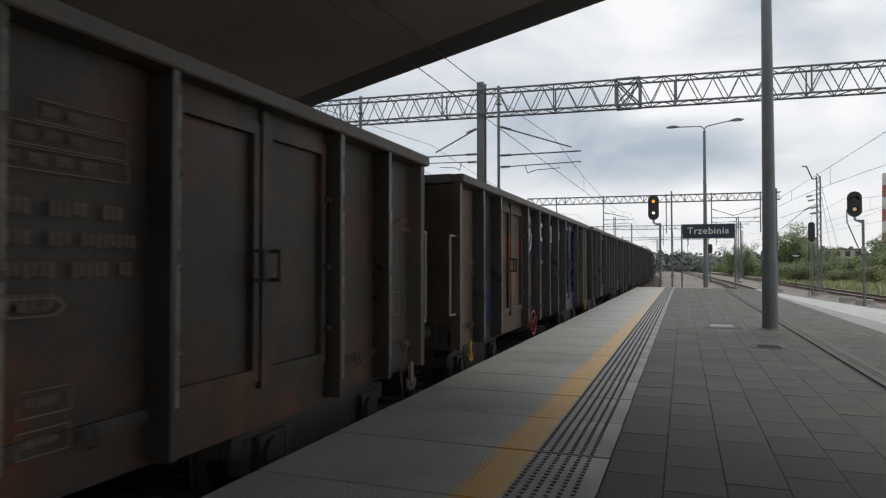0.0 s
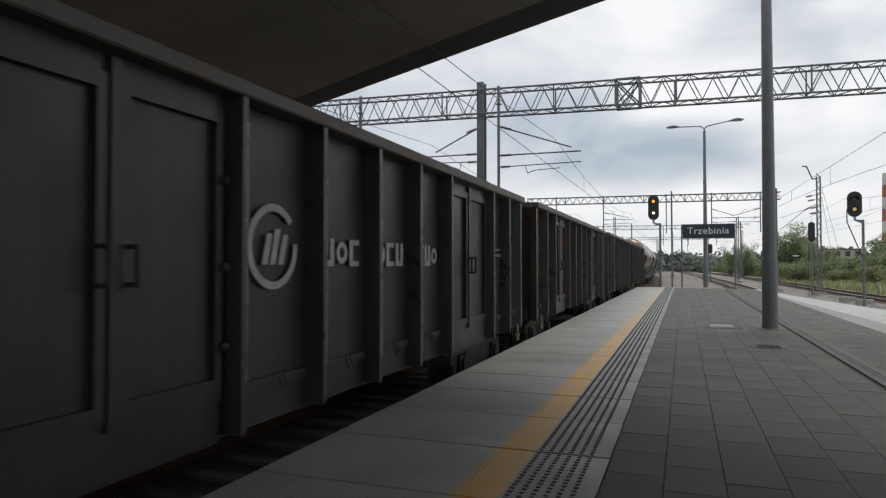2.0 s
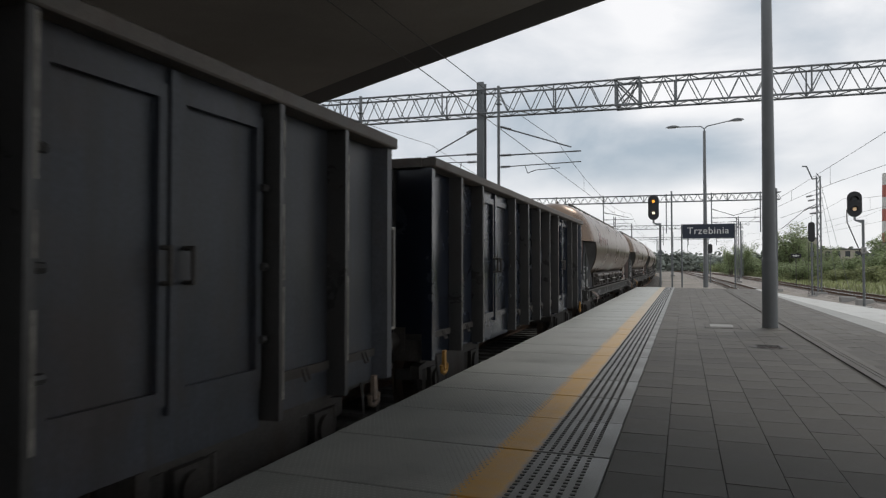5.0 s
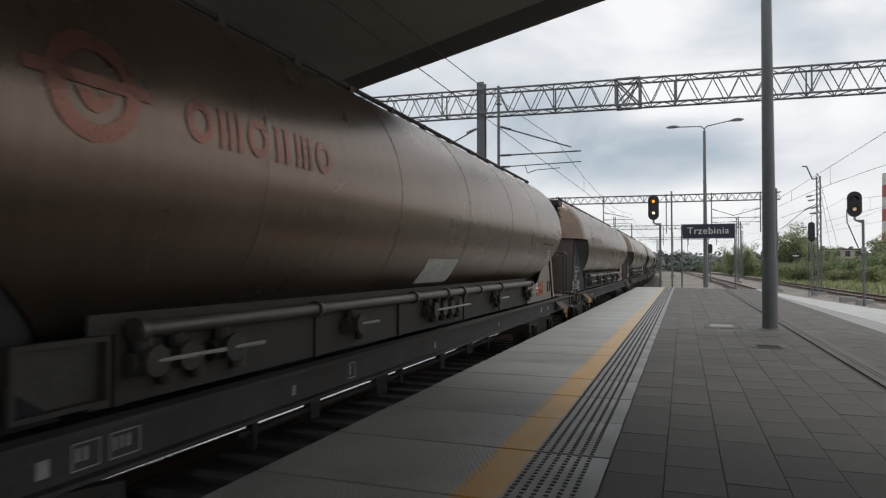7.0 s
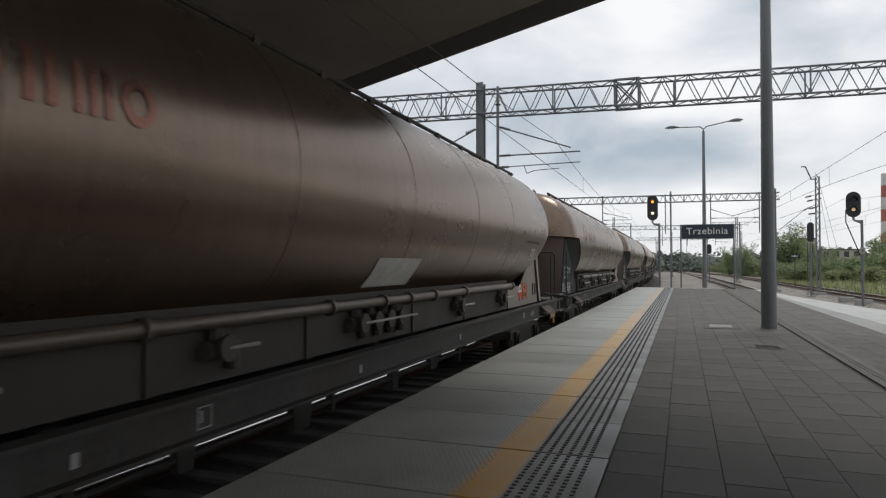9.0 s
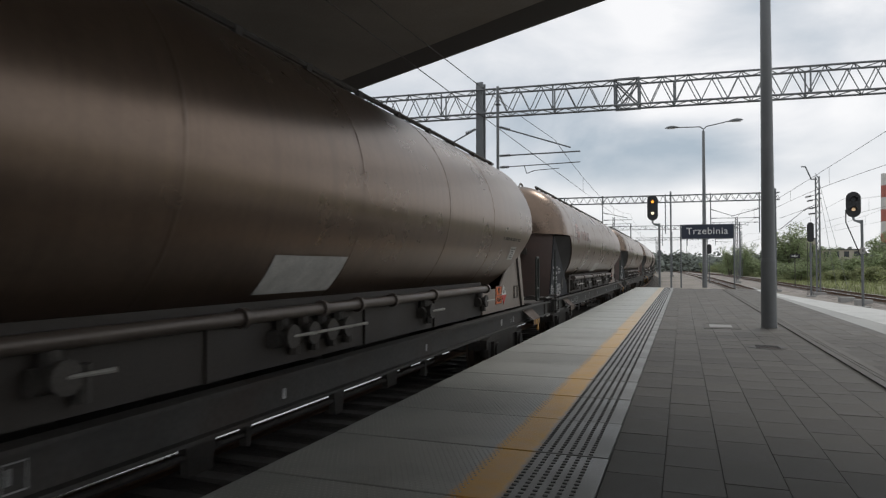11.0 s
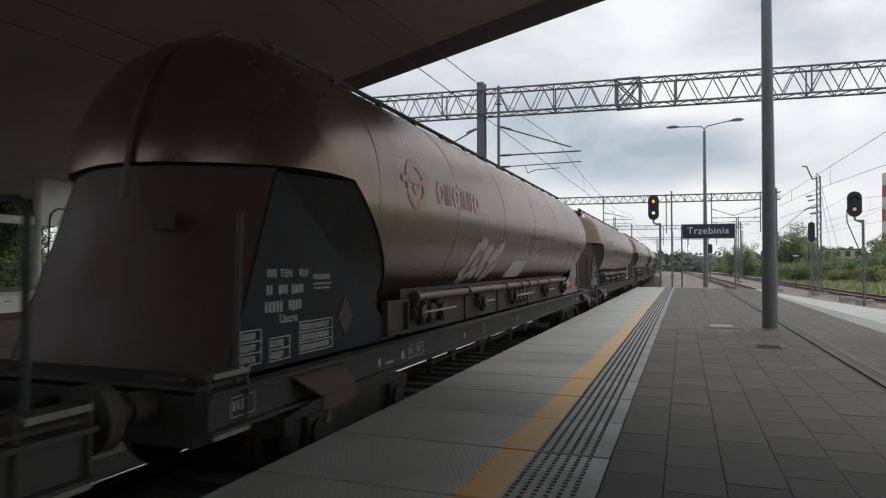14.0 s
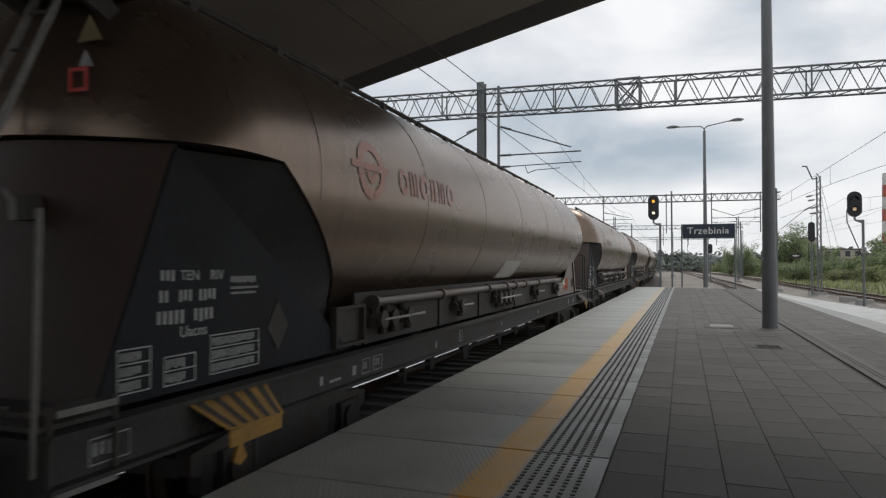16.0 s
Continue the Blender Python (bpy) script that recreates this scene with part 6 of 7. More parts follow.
M_GUARD = material("faded_ochre_guard", (0.36, 0.20, 0.045), 0.7, vary=0.25, scale=6)
M_BROWNGUARD = material("rusty_brown_guard", (0.075, 0.052, 0.04), 0.8, vary=0.25, scale=4)
M_DIAMOND = material("grimy_card_diamond", (0.075, 0.07, 0.062), 0.7, vary=0.3, scale=8)
M_PLATEMARK = material("white_plate_lettering", (0.46, 0.46, 0.45), 0.75, vary=0.25, scale=5, fine=50, bump=0)
M_PALEPOLE = material("pale_worn_steel", (0.2, 0.19, 0.175), 0.5, metal=0.2, vary=0.25, scale=5)
M_RAILGREEN = material("dark_green_rail", (0.03, 0.036, 0.03), 0.6, vary=0.2, scale=4)
M_STEPEDGE = material("worn_step_edge", (0.2, 0.195, 0.18), 0.6, vary=0.3, scale=6)
M_SIGNYELLOW = material("faded_yellow_sign", (0.17, 0.12, 0.035), 0.6, vary=0.15, scale=6)
M_SKIRT = material("grimy_skirt_plate", (0.052, 0.045, 0.039), 0.75, vary=0.25, scale=1.5, streak=(0.045, 0.038, 0.033))
M_ORANGE = material("orange_hazard_plate", (0.62, 0.13, 0.02), 0.6, vary=0.12, scale=5)
M_RED = material("red_paint", (0.5, 0.04, 0.03), 0.6, vary=0.12, scale=6)
M_EMBLEM = material("faded_red_brown_paint", (0.225, 0.105, 0.076), 0.29, vary=0.3, scale=3, metal=0.72)
M_GRAFFITI = material("silver_spray_paint", (0.42, 0.40, 0.38), 0.5, vary=0.35, scale=6)
TC, TR = 2.78, 1.45      # tank centre height and radius
F1 = 2.42                # where the full section starts behind each head


LIP = TC + 0.04          # height of the lip at the corner where the slanting underside begins
CUT, SLOPE = 2.41, 0.72    # where the underside falls away at the leading end, and how steeply
CUT_B, SLOPE_B = 2.36, 0.75  # the same at the trailing end
HEAD = [(1.07, 0.30), (1.14, 0.50), (1.25, 0.75), (1.38, 0.98), (1.50, 1.14), (1.62, 1.26), (1.76, 1.35), (1.92, 1.415), (2.08, 1.442), (F1, TR)]
HEAD_B = [(2.16, 0.30), (2.17, 0.60), (2.19, 0.90), (2.22, 1.10), (2.26, 1.25), (2.30, 1.34), (2.35, 1.40), (2.42, 1.435), (2.52, TR)]   # the trailing head is flatter


def lip_at(u):
    """Height of the lip under a head, u metres in from the wagon's end: it rises towards the front."""
    return LIP + (CUT - u) * 0.03


def tank_mesh(length):
    """The tank: a round body with dished heads, its underside cut away to a slant at each end."""
    bm = bmesh.new()
    n = 56
    mid = [5.5, 8.0, 10.4]
    stations = HEAD + [(y, TR) for y in mid + [length - 7.6, length - 5.0]] + [(length - y, r) for y, r in HEAD_B[::-1]]
    rows = [[bm.verts.new((r * math.cos(2 * math.pi * (i + 0.5) / n), y, TC + r * math.sin(2 * math.pi * (i + 0.5) / n))) for i in range(n)] for y, r in stations]
    for p, q in zip(rows, rows[1:]):
        for i in range(n):
            bm.faces.new((p[i], p[(i + 1) % n], q[(i + 1) % n], q[i])).smooth = True
    for row, y in ((rows[0], 1.03), (rows[-1], length - 2.155)):
        tip = bm.verts.new((0, y, TC))
        for i in range(n):
            bm.faces.new((row[i], row[(i + 1) % n], tip)).smooth = True
    for end, cut, slope in ((0, CUT, SLOPE), (1, CUT_B, SLOPE_B)):
        s = 1 if end == 0 else -1
        y0 = 0.0 if end == 0 else length

        def under(v):
            """Signed distances from the lip plane and from the slant, in the wagon's end frame."""
            u = (v.y - y0) * s
            return v.z - (LIP + (cut - u) * 0.03), v.z - (LIP - (u - cut) * slope)
        for no in (Vector((0, s * 0.03, 1)), Vector((0, s * slope, 1))):
            near = [f for f in bm.faces if (f.calc_center_median().y - y0) * s < 5.4]
            geom = near + list({e for f in near for e in f.edges}) + list({v for f in near for v in f.verts})
            bmesh.ops.bisect_plane(bm, geom=geom, plane_co=(0, y0 + s * cut, LIP), plane_no=no.normalized())
        gone = []
        for f in bm.faces:
            c = f.calc_center_median()
            a, b = under(c)
            if a < 0 and b < 0 and (c.y - y0) * s < 5.4:
                gone.append(f)
        bmesh.ops.delete(bm, geom=gone, context="FACES")
        rim = [e for e in bm.edges if len(e.link_faces) == 1]
        verts = {v for e in rim for v in e.verts}
        corners = [v for v in verts if max(abs(d) for d in under(v.co)) < 1e-3]
        across = [bm.edges.new((corners[0], corners[1]))] if len(corners) == 2 else []
        front = [e for e in rim if all(abs(under(v.co)[0]) < 1e-3 for v in e.verts)]
        back = [e for e in rim if e not in front]
        bmesh.ops.contextual_create(bm, geom=front + across)
        bmesh.ops.contextual_create(bm, geom=back + across)
    me = mesh_of("tank", bm, M_TANK)
    me.set_sharp_from_angle(angle=radians(34))
    # shade put into colour: sloping end plates and undersides of the heads get the dark shield paint
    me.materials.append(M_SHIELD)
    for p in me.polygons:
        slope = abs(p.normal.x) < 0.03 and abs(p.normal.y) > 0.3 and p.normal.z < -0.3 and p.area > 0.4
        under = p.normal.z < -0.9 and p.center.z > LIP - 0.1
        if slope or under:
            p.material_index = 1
    return me


def silo_wagon(label, ladder):
    root = thing("silo_wagon", label, "freight wagon", group="silo wagons of the freight train")
    L = SILO_LEN + (LADDER_EXTRA if ladder else 0.0)
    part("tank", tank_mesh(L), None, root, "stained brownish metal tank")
    # weld bands round the tank
    for y in (2.98, 5.5, 8.0, 10.47, 13.0, 15.2):
        bm = bmesh.new()
        n = 40
        low = -50 if y > 4 else -8
        prof = [(-0.016, 0.0), (-0.01, 0.004), (0.01, 0.004), (0.016, 0.0)]
        rings = [[bm.verts.new(((TR + dr) * math.cos(radians(low + (180 - 2 * low) * i / n)), y + dy, TC + (TR + dr) * math.sin(radians(low + (180 - 2 * low) * i / n)))) for i in range(n + 1)] for dy, dr in prof]
        for a, b in zip(rings, rings[1:]):
            for i in range(n):
                bm.faces.new((a[i], a[i + 1], b[i + 1], b[i]))
        part("weld_band", bm, M_TANK, root)
    # top walkway edge with small lugs
    for sx in (-1, 1):
        bm = bmesh.new()
        tube(bm, (sx * 0.52, F1 - 0.2, TC + 1.42), (sx * 0.52, L - F1 + 0.2, TC + 1.42), 0.03, n=6)
        for k in range(14):
            y = F1 + k * (L - 2 * F1) / 13
            box(bm, sx * 0.52 - 0.035, sx * 0.52 + 0.035, y - 0.05, y + 0.05, TC + 1.33, TC + 1.44)
        part("walkway_edge", bm, M_UNDER, root)
    bm = bmesh.new()
    for k in range(4):
        y = 4.4 + k * (L - 8.8) / 3
        tube(bm, (0, y, TC + 1.43), (0, y, TC + 1.53), 0.3, n=16)
    part_each("filling_lid", bm, M_UNDER, root)
    # sill beams, cross members and end beams
    bm = bmesh.new()
    for sx in (-1, 1):
        x0, x1 = sorted((sx * 1.28, sx * 1.36))
        box(bm, x0, x1, 0.45, L - 0.45, 0.895, 1.13)
        x0, x1 = sorted((sx * 1.28, sx * 1.43))
        box(bm, x0, x1, 0.45, L - 0.45, 1.131, 1.16)
        box(bm, x0, x1, 0.45, L - 0.45, 0.87, 0.894)
    for y in (0.45, L - 0.65):
        box(bm, -1.27, 1.27, y, y + 0.2, 0.78, 1.13)
    for y in (3.0, 6.0, 10.2, 14.4, 17.4):
        box(bm, -1.27, 1.27, y, y + 0.16, 0.84, 1.1)
    box(bm, -0.25, 0.25, 0.86, L - 0.86, 0.8, 1.1)
    part("frame_beam", bm, M_SILL, root)
    # hopper bottoms under the tank
    for k in range(4):
        yc = 4.9 + k * (L - 9.8) / 3
        bm = bmesh.new()
        lo, hi = [], []
        for i in range(20):
            a = 2 * math.pi * i / 20
            hi.append(bm.verts.new((0.95 * math.cos(a), yc + 1.2 * math.sin(a), TC - 1.0)))
            lo.append(bm.verts.new((0.22 * math.cos(a), yc + 0.25 * math.sin(a), 0.62)))
        for i in range(20):
            bm.faces.new((hi[i], hi[(i + 1) % 20], lo[(i + 1) % 20], lo[i])).smooth = True
        bm.faces.new(lo)
        part("hopper", bm, M_SILL, root)
    # longitudinal discharge pipe with valves on the platform side
    for sx in (-1, 1):
        bm = bmesh.new()
        tube(bm, (sx * 1.2, 4.46, 1.61), (sx * 1.2, L - 5.02, 1.61), 0.055, n=10)
        for y in (4.5, 6.6, 8.9, 10.08, 10.81, 11.67, 13.0, L - 5.06):
            tube(bm, (sx * 1.2, y - 0.03, 1.61), (sx * 1.2, y + 0.03, 1.61), 0.08, n=12)
        run = part("discharge_pipe", bm, M_PIPE, root, "long dusty discharge pipe")
        for k, y in enumerate((4.56, 4.85, 5.3, 7.3, 9.45, 9.78, 10.1, 10.42, 12.7, 15.2)):
            bm = bmesh.new()
            tube(bm, (sx * 1.17, y, 1.62), (sx * 1.18, y, 1.36), 0.06, n=8)
            tube(bm, (sx * 1.1, y, 1.42), (sx * 1.30, y, 1.42), 0.07, n=10)
            tube(bm, (sx * 1.17, y - 0.12, 1.40), (sx * 1.19, y + 0.14, 1.40), 0.075, n=10)
            tube(bm, (sx * 1.28, y, 1.42), (sx * 1.31, y, 1.42), 0.1, n=12)
            tube(bm, (sx * 1.18, y + 0.2, 1.46), (sx * 1.18, y + 0.2, 1.24), 0.05, n=8)
            part("valve", bm, M_UNDER, run)
            bm = bmesh.new()
            tube(bm, (sx * 1.30, y, 1.42), (sx * 1.37, y + 0.26, 1.43), 0.012, 0.017, n=6)
            part("valve_lever", bm, M_GRAB, run)
    # upright plates on the sill between tank and frame
    bm = bmesh.new()
    for sx in (-1, 1):
        x0, x1 = sorted((sx * 1.10, sx * 1.125))
        box(bm, x0, x1, 4.2, L - 5.11, 1.161, 1.72)
        for y in (4.4, 6.7, 8.6, 11.1, 13.2):
            x0, x1 = sorted((sx * 1.126, sx * 1.15))
            box(bm, x0, x1, y - 0.03, y + 0.03, 1.161, 1.6)
    part("skirt_plate", bm, M_SKIRT, root)
    # the ends: slanting shields and lettered side plates
    for end, (y0, s) in enumerate(((0.0, 1), (L, -1))):
        def Y(u):
            return y0 + s * u
        bm = bmesh.new()
        b0, b1 = ((0.95, 1.58), (1.94, 2.49))[end]
        top = lip_at(b1 + 0.04) - 0.006 if end == 0 else 2.655
        if end == 0:
            bend = [(0.0, 1.10), (0.3, 1.14), (0.5, 1.21), (0.75, 1.34), (0.98, 1.48), (1.12, b1)]
            xs = [-1.12 + 2.24 * i / 16 for i in range(17)]
            grid = []
            for back in (0.0, 0.04):
                for i in range(17):
                    f = float(np.interp(abs(xs[i]), [q[0] for q in bend], [q[1] for q in bend]))
                    grid.append([bm.verts.new((xs[i], Y(b0 + back + (f - b0) * q), 1.161 + (top - 1.161) * q)) for q in (0.0, 0.5, 1.0)])
            for k in (0, 17):
                for i in range(16):
                    for q in range(2):
                        bm.faces.new((grid[k + i][q], grid[k + i + 1][q], grid[k + i + 1][q + 1], grid[k + i][q + 1])).smooth = True
            for i in (0, 16):
                for q in range(2):
                    bm.faces.new((grid[i][q], grid[i][q + 1], grid[17 + i][q + 1], grid[17 + i][q]))
            for i in range(16):
                bm.faces.new((grid[i][2], grid[i + 1][2], grid[18 + i][2], grid[17 + i][2]))
        else:
            prism(bm, [(Y(b0), 1.161), (Y(b0 + 0.04), 1.161), (Y(b1 + 0.04), top), (Y(b1), top)], "x", -1.12, 1.12)
        shield = part("end_shield", bm, M_SHIELD, root, "rust brown sloping end shield")
        for sx in (-1, 1):
            x0, x1 = sorted((sx * 1.15, sx * 1.122))
            bm = bmesh.new()
            if end == 0:
                # the lettered plate falls from the shield's top corner to the sill
                prism(bm, [(Y(b0), 1.161), (Y(4.02), 1.161), (Y(b1 + 0.05), top - 0.03), (Y(b1), top - 0.03)], "x", x0, x1)
                hop = bmesh.new()
                rows = []
                for i in range(13):
                    q = i / 12
                    u, z = CUT + 1.9 * q, LIP - 0.012 - 1.9 * q * SLOPE
                    xr = math.sqrt(max(0.0, TR * TR - (z - TC) ** 2)) - 0.03
                    rows.append([hop.verts.new((sx * 1.118, Y(b1 + 0.05 + 2.33 * q), top - 0.03 - 1.66 * q)), hop.verts.new((sx * xr, Y(u + 0.02), z))])
                for a, b in zip(rows, rows[1:]):
                    hop.faces.new((a[0], a[1], b[1], b[0])).smooth = True
                part("hopper_cheek", hop, M_CHEEK, root, "dark sloping cheek under the tank")
            else:
                foot = [(Y(5.1), 1.161), (Y(5.1), 1.58), (Y(CUT_B + (LIP - 1.58) / SLOPE_B), 1.58)]
                prism(bm, [(Y(b0), 1.161), *foot, (Y(b1), top)], "x", x0, x1)
            plate = part("side_plate", bm, M_DARKPLATE if end == 0 else M_SIDEPLATE, root, "dark lettered side plate" if end == 0 else "dusty side plate")
            if end == 1:
                bm = bmesh.new()
                x0, x1 = sorted((sx * 1.151, sx * 1.19))
                prism(bm, [(Y(2.30), 1.161), (Y(2.335), 1.161), (Y(2.82), LIP - 0.42), (Y(2.785), LIP - 0.42)], "x", x0, x1)
                part("plate_rib", bm, M_UNDER, plate)
        bm = bmesh.new()
        box(bm, -1.3, 1.3, min(Y(0.46), Y(b0 - 0.01)), max(Y(0.46), Y(b0 - 0.01)), 1.162, 1.19)
        part("end_deck", bm, M_UNDER, root)
        # hoop rails and a cross bar over the end platform
        bm = bmesh.new()
        if end == 0 and ladder:
            for z in (2.37, 2.43):
                tube(bm, (-1.25, Y(0.5), z), (0.5, Y(0.5), z), 0.02, n=8)
            for z in (1.58, 1.64):
                tube(bm, (-1.25, Y(0.5), z), (-0.05, Y(0.5), z), 0.02, n=8)
            for x in (-1.2, -0.1):
                tube(bm, (x, Y(0.5), 1.19), (x, Y(0.5), 2.43), 0.028, n=8)
            tube(bm, (-0.3, Y(1.35), TC + 0.6), (-0.75, Y(0.62), 1.2), 0.022, n=8)
            # pale poles, hooked rail ends and a worn tread beside the ladder
            for pts in ([(0.5, Y(0.44), 0.7), (0.51, Y(0.44), 2.37)], [(1.31, Y(0.44), 0.95), (1.33, Y(0.44), 2.3)], [(0.66, Y(0.5), 2.5), (0.74, Y(0.5), 2.46), (0.8, Y(0.5), 2.3)], [(0.99, Y(0.5), 2.42), (1.05, Y(0.5), 2.36), (1.06, Y(0.5), 2.25)]):
                pole = bmesh.new()
                pipe(pole, pts, 0.016, n=8)
                part("end_pole", pole, M_PALEPOLE, root, "pale worn steel pole")
            tread = bmesh.new()
            box(tread, 0.52, 0.78, Y(0.44), Y(0.7), 1.191, 1.215)
            part("tread", tread, M_PALEPOLE, root, "worn steel tread")
        elif end == 0:
            stay = bmesh.new()
            pipe(stay, [(0.1, Y(2.45), TC + 1.43), (0.1, Y(2.36), TC + 1.51), (0.1, Y(2.16), TC + 1.53), (0.1, Y(1.98), TC + 1.42), (0.1, Y(1.58), TC + 1.2), (0.1, Y(1.24), TC + 0.85), (0.1, Y(1.06), TC + 0.45), (0.1, Y(0.97), TC - 0.22)], 0.024, n=8)
            part("dome_pipe", stay, M_DOMEPIPE, root, "thin bent pipe over the dome")
        if end == 0 and not ladder:
            for sx in (-1, 1):
                tube(bm, (sx * 1.3, Y(0.84), 0.95), (sx * 1.3, Y(0.9), 2.4), 0.022, n=8)
        if end == 0:
            part_each("hand_rail", bm, M_RAILGREEN, root, "dark green end rail")
        else:
            bm.free()
        for sx in (-1, 1):
            for z in (0.86, 1.27):
                bm = bmesh.new()
                box(bm, sx * 1.31 - 0.1, sx * 1.31 + 0.1, min(Y(0.48), Y(0.86)), max(Y(0.48), Y(0.86)), z - 0.02, z)
                step = part("foot_step", bm, M_UNDER, root)
                bm = bmesh.new()
                a, b = sorted((sx * 1.412, sx * 1.42))
                box(bm, a, b, min(Y(0.48), Y(0.86)), max(Y(0.48), Y(0.86)), z - 0.025, z + 0.012)
                part("step_edge", bm, M_STEPEDGE, step)
            bm = bmesh.new()
            for u in (0.46, 0.87):
                box(bm, sx * 1.38 - 0.015, sx * 1.38 + 0.015, min(Y(u), Y(u + 0.015)), max(Y(u), Y(u + 0.015)), 0.83, 1.3)
            part_each("step_hanger", bm, M_UNDER, root)
        # sloping guard over the bogie corner with an ochre hook on its lip
        for sx in (-1, 1):
            striped = end == 0 and ladder
            du = -0.3 if end == 0 else 0.5
            bm = bmesh.new()
            q = [bm.verts.new((sx * x, Y(u), z)) for x, u, z in ((1.365, 1.75 + du, 1.13), (1.365, 2.6 + du, 1.12), (1.58, 2.52 + du, 0.93), (1.58, 1.9 + du, 0.95))]
            w = [bm.verts.new(v.co - Vector((0, 0, 0.012))) for v in q]
            bm.faces.new(q)
            bm.faces.new(w[::-1])
            for i in range(4):
                bm.faces.new((q[i], w[i], w[(i + 1) % 4], q[(i + 1) % 4]))
            guard = part("bogie_guard", bm, M_GUARD if striped else M_BROWNGUARD, root, "yellow and black striped guard" if striped else "rusty brown guard")
            if striped:
                for k in range(5):
                    bm = bmesh.new()
                    for f0, f1 in (((k + 0.25) / 5, (k + 0.7) / 5),):
                        def on(f, g):
                            top = Vector((1.365, 1.75 + du + 0.85 * f, 1.13 - 0.01 * f))
                            low = Vector((1.58, 1.9 + du + 0.62 * f, 0.95 - 0.02 * f))
                            p = top.lerp(low, g)
                            return bm.verts.new((sx * p.x, Y(p.y), p.z + 0.003))
                        bm.faces.new((on(f0, 0), on(f1, 0), on(f1, 1), on(f0, 1)))
                    part("stripe", bm, M_UNDER, guard)
            bm = bmesh.new()
            a, b = sorted((sx * 1.565, sx * 1.581))
            box(bm, a, b, min(Y(1.92 + du), Y(2.5 + du)), max(Y(1.92 + du), Y(2.5 + du)), 0.82, 0.93)
            part("guard_lip", bm, M_GUARD if striped else M_BROWNGUARD, guard)
            if end and not striped:
                # worn ochre slashes on the lip
                for k in range(4):
                    bm = bmesh.new()
                    u = 1.97 + du + 0.14 * k
                    a, b = sorted((sx * 1.5812, sx * 1.585))
                    prism(bm, [(Y(u), 0.83), (Y(u + 0.06), 0.83), (Y(u + 0.03), 0.925), (Y(u - 0.03), 0.925)], "x", a, b)
                    part("slash", bm, M_GUARD, guard, "worn ochre slash")
            bm = bmesh.new()
            a, b = sorted((sx * 1.55, sx * 1.575))
            prism(bm, [(Y(u + du), z) for u, z in ((1.98, 0.9), (2.08, 0.9), (2.06, 0.8), (2.1, 0.72), (2.03, 0.68), (1.96, 0.72), (2.0, 0.8))], "x", a, b)
            part("tow_hook", bm, M_HOOK if ladder or end else M_UNDER, root, "ochre rope hook")
            bm = bmesh.new()
            for k in range(6):
                a, b = sorted((sx * 1.361, sx * 1.366))
                u = 1.5 + 0.09 * k
                prism(bm, [(Y(u), 0.91), (Y(u + 0.04), 0.91), (Y(u + 0.08), 0.97), (Y(u + 0.04), 0.97)], "x", a, b)
            part("hazard_band", bm, M_DIAMOND, root, kind="stuff")
    # lettering, plates and emblem on the platform side
    x = 1.151
    bm = bmesh.new()
    bars(bm, 1.45, 1.98, [(0.12,)], x, h=0.085, gap=0.05, seed=31)
    bars(bm, 1.44, 1.845, [(0.1, 0.12, 0.2)], x, h=0.085, gap=0.05, seed=33)
    bars(bm, 1.42, 1.71, [(0.26, 0.2)], x, h=0.095, gap=0.05, seed=34)
    bars(bm, 2.16, 1.93, [(0.3,)], x, h=0.055, gap=0.02, seed=32)
    bars(bm, 2.16, 1.85, [(0.34,), (0.3,)], x, h=0.02, gap=0.02, seed=35)
    for bx, bz, bw, bh, rows in ((1.10, 1.22, 0.27, 0.27, 3), (1.48, 1.21, 0.3, 0.19, 2), (1.93, 1.22, 0.58, 0.28, 3)):
        for k in range(rows + 1):
            box(bm, x, x + 0.003, bx, bx + bw, bz + bh * k / rows, bz + bh * k / rows + 0.009)
        for yy in (bx, bx + bw - 0.009):
            box(bm, x + 0.0005, x + 0.0035, yy, yy + 0.009, bz, bz + bh)
        for k in range(rows):
            bars(bm, bx + 0.03, bz + bh * (k + 1) / rows - 0.015, [(bw - 0.1,)], x, h=bh / rows - 0.03, gap=0.02, seed=int(bx * 10) + k)
    letters("TEN", 0.1, M_PLATEMARK, root, pose(x, 1.72, 1.94, 90, 0, 90), depth=0.002)
    letters("RIV", 0.1, M_PLATEMARK, root, pose(x, 2.0, 1.94, 90, 0, 90), depth=0.002)
    letters("Uacns", 0.11, M_PLATEMARK, root, pose(x, 1.76, 1.555, 90, 0, 90), depth=0.002)
    part("data_lettering", bm, M_PLATEMARK, root, "white data lettering, unreadable", kind="stuff")
    bm = bmesh.new()
    block(bm, [(2.76, 1.30), (2.91, 1.5), (2.76, 1.72), (2.61, 1.5)], x + 0.001, 0.008)
    part("diamond_holder", bm, M_UNDER, root)
    bm = bmesh.new()
    for q in ((3.68, 3.71, 1.2, 1.6), (4.27, 4.30, 1.2, 1.6), (3.711, 4.269, 1.57, 1.6), (3.711, 4.269, 1.2, 1.23)):
        box(bm, 1.126, 1.2, *q)
    pocket = part("pocket_frame", bm, M_SKIRT, root, "dusty frame round a dark recess")
    bm = bmesh.new()
    box(bm, 1.126, 1.14, 3.712, 4.268, 1.231, 1.569)
    part("pocket_plate", bm, M_UNDER, pocket)
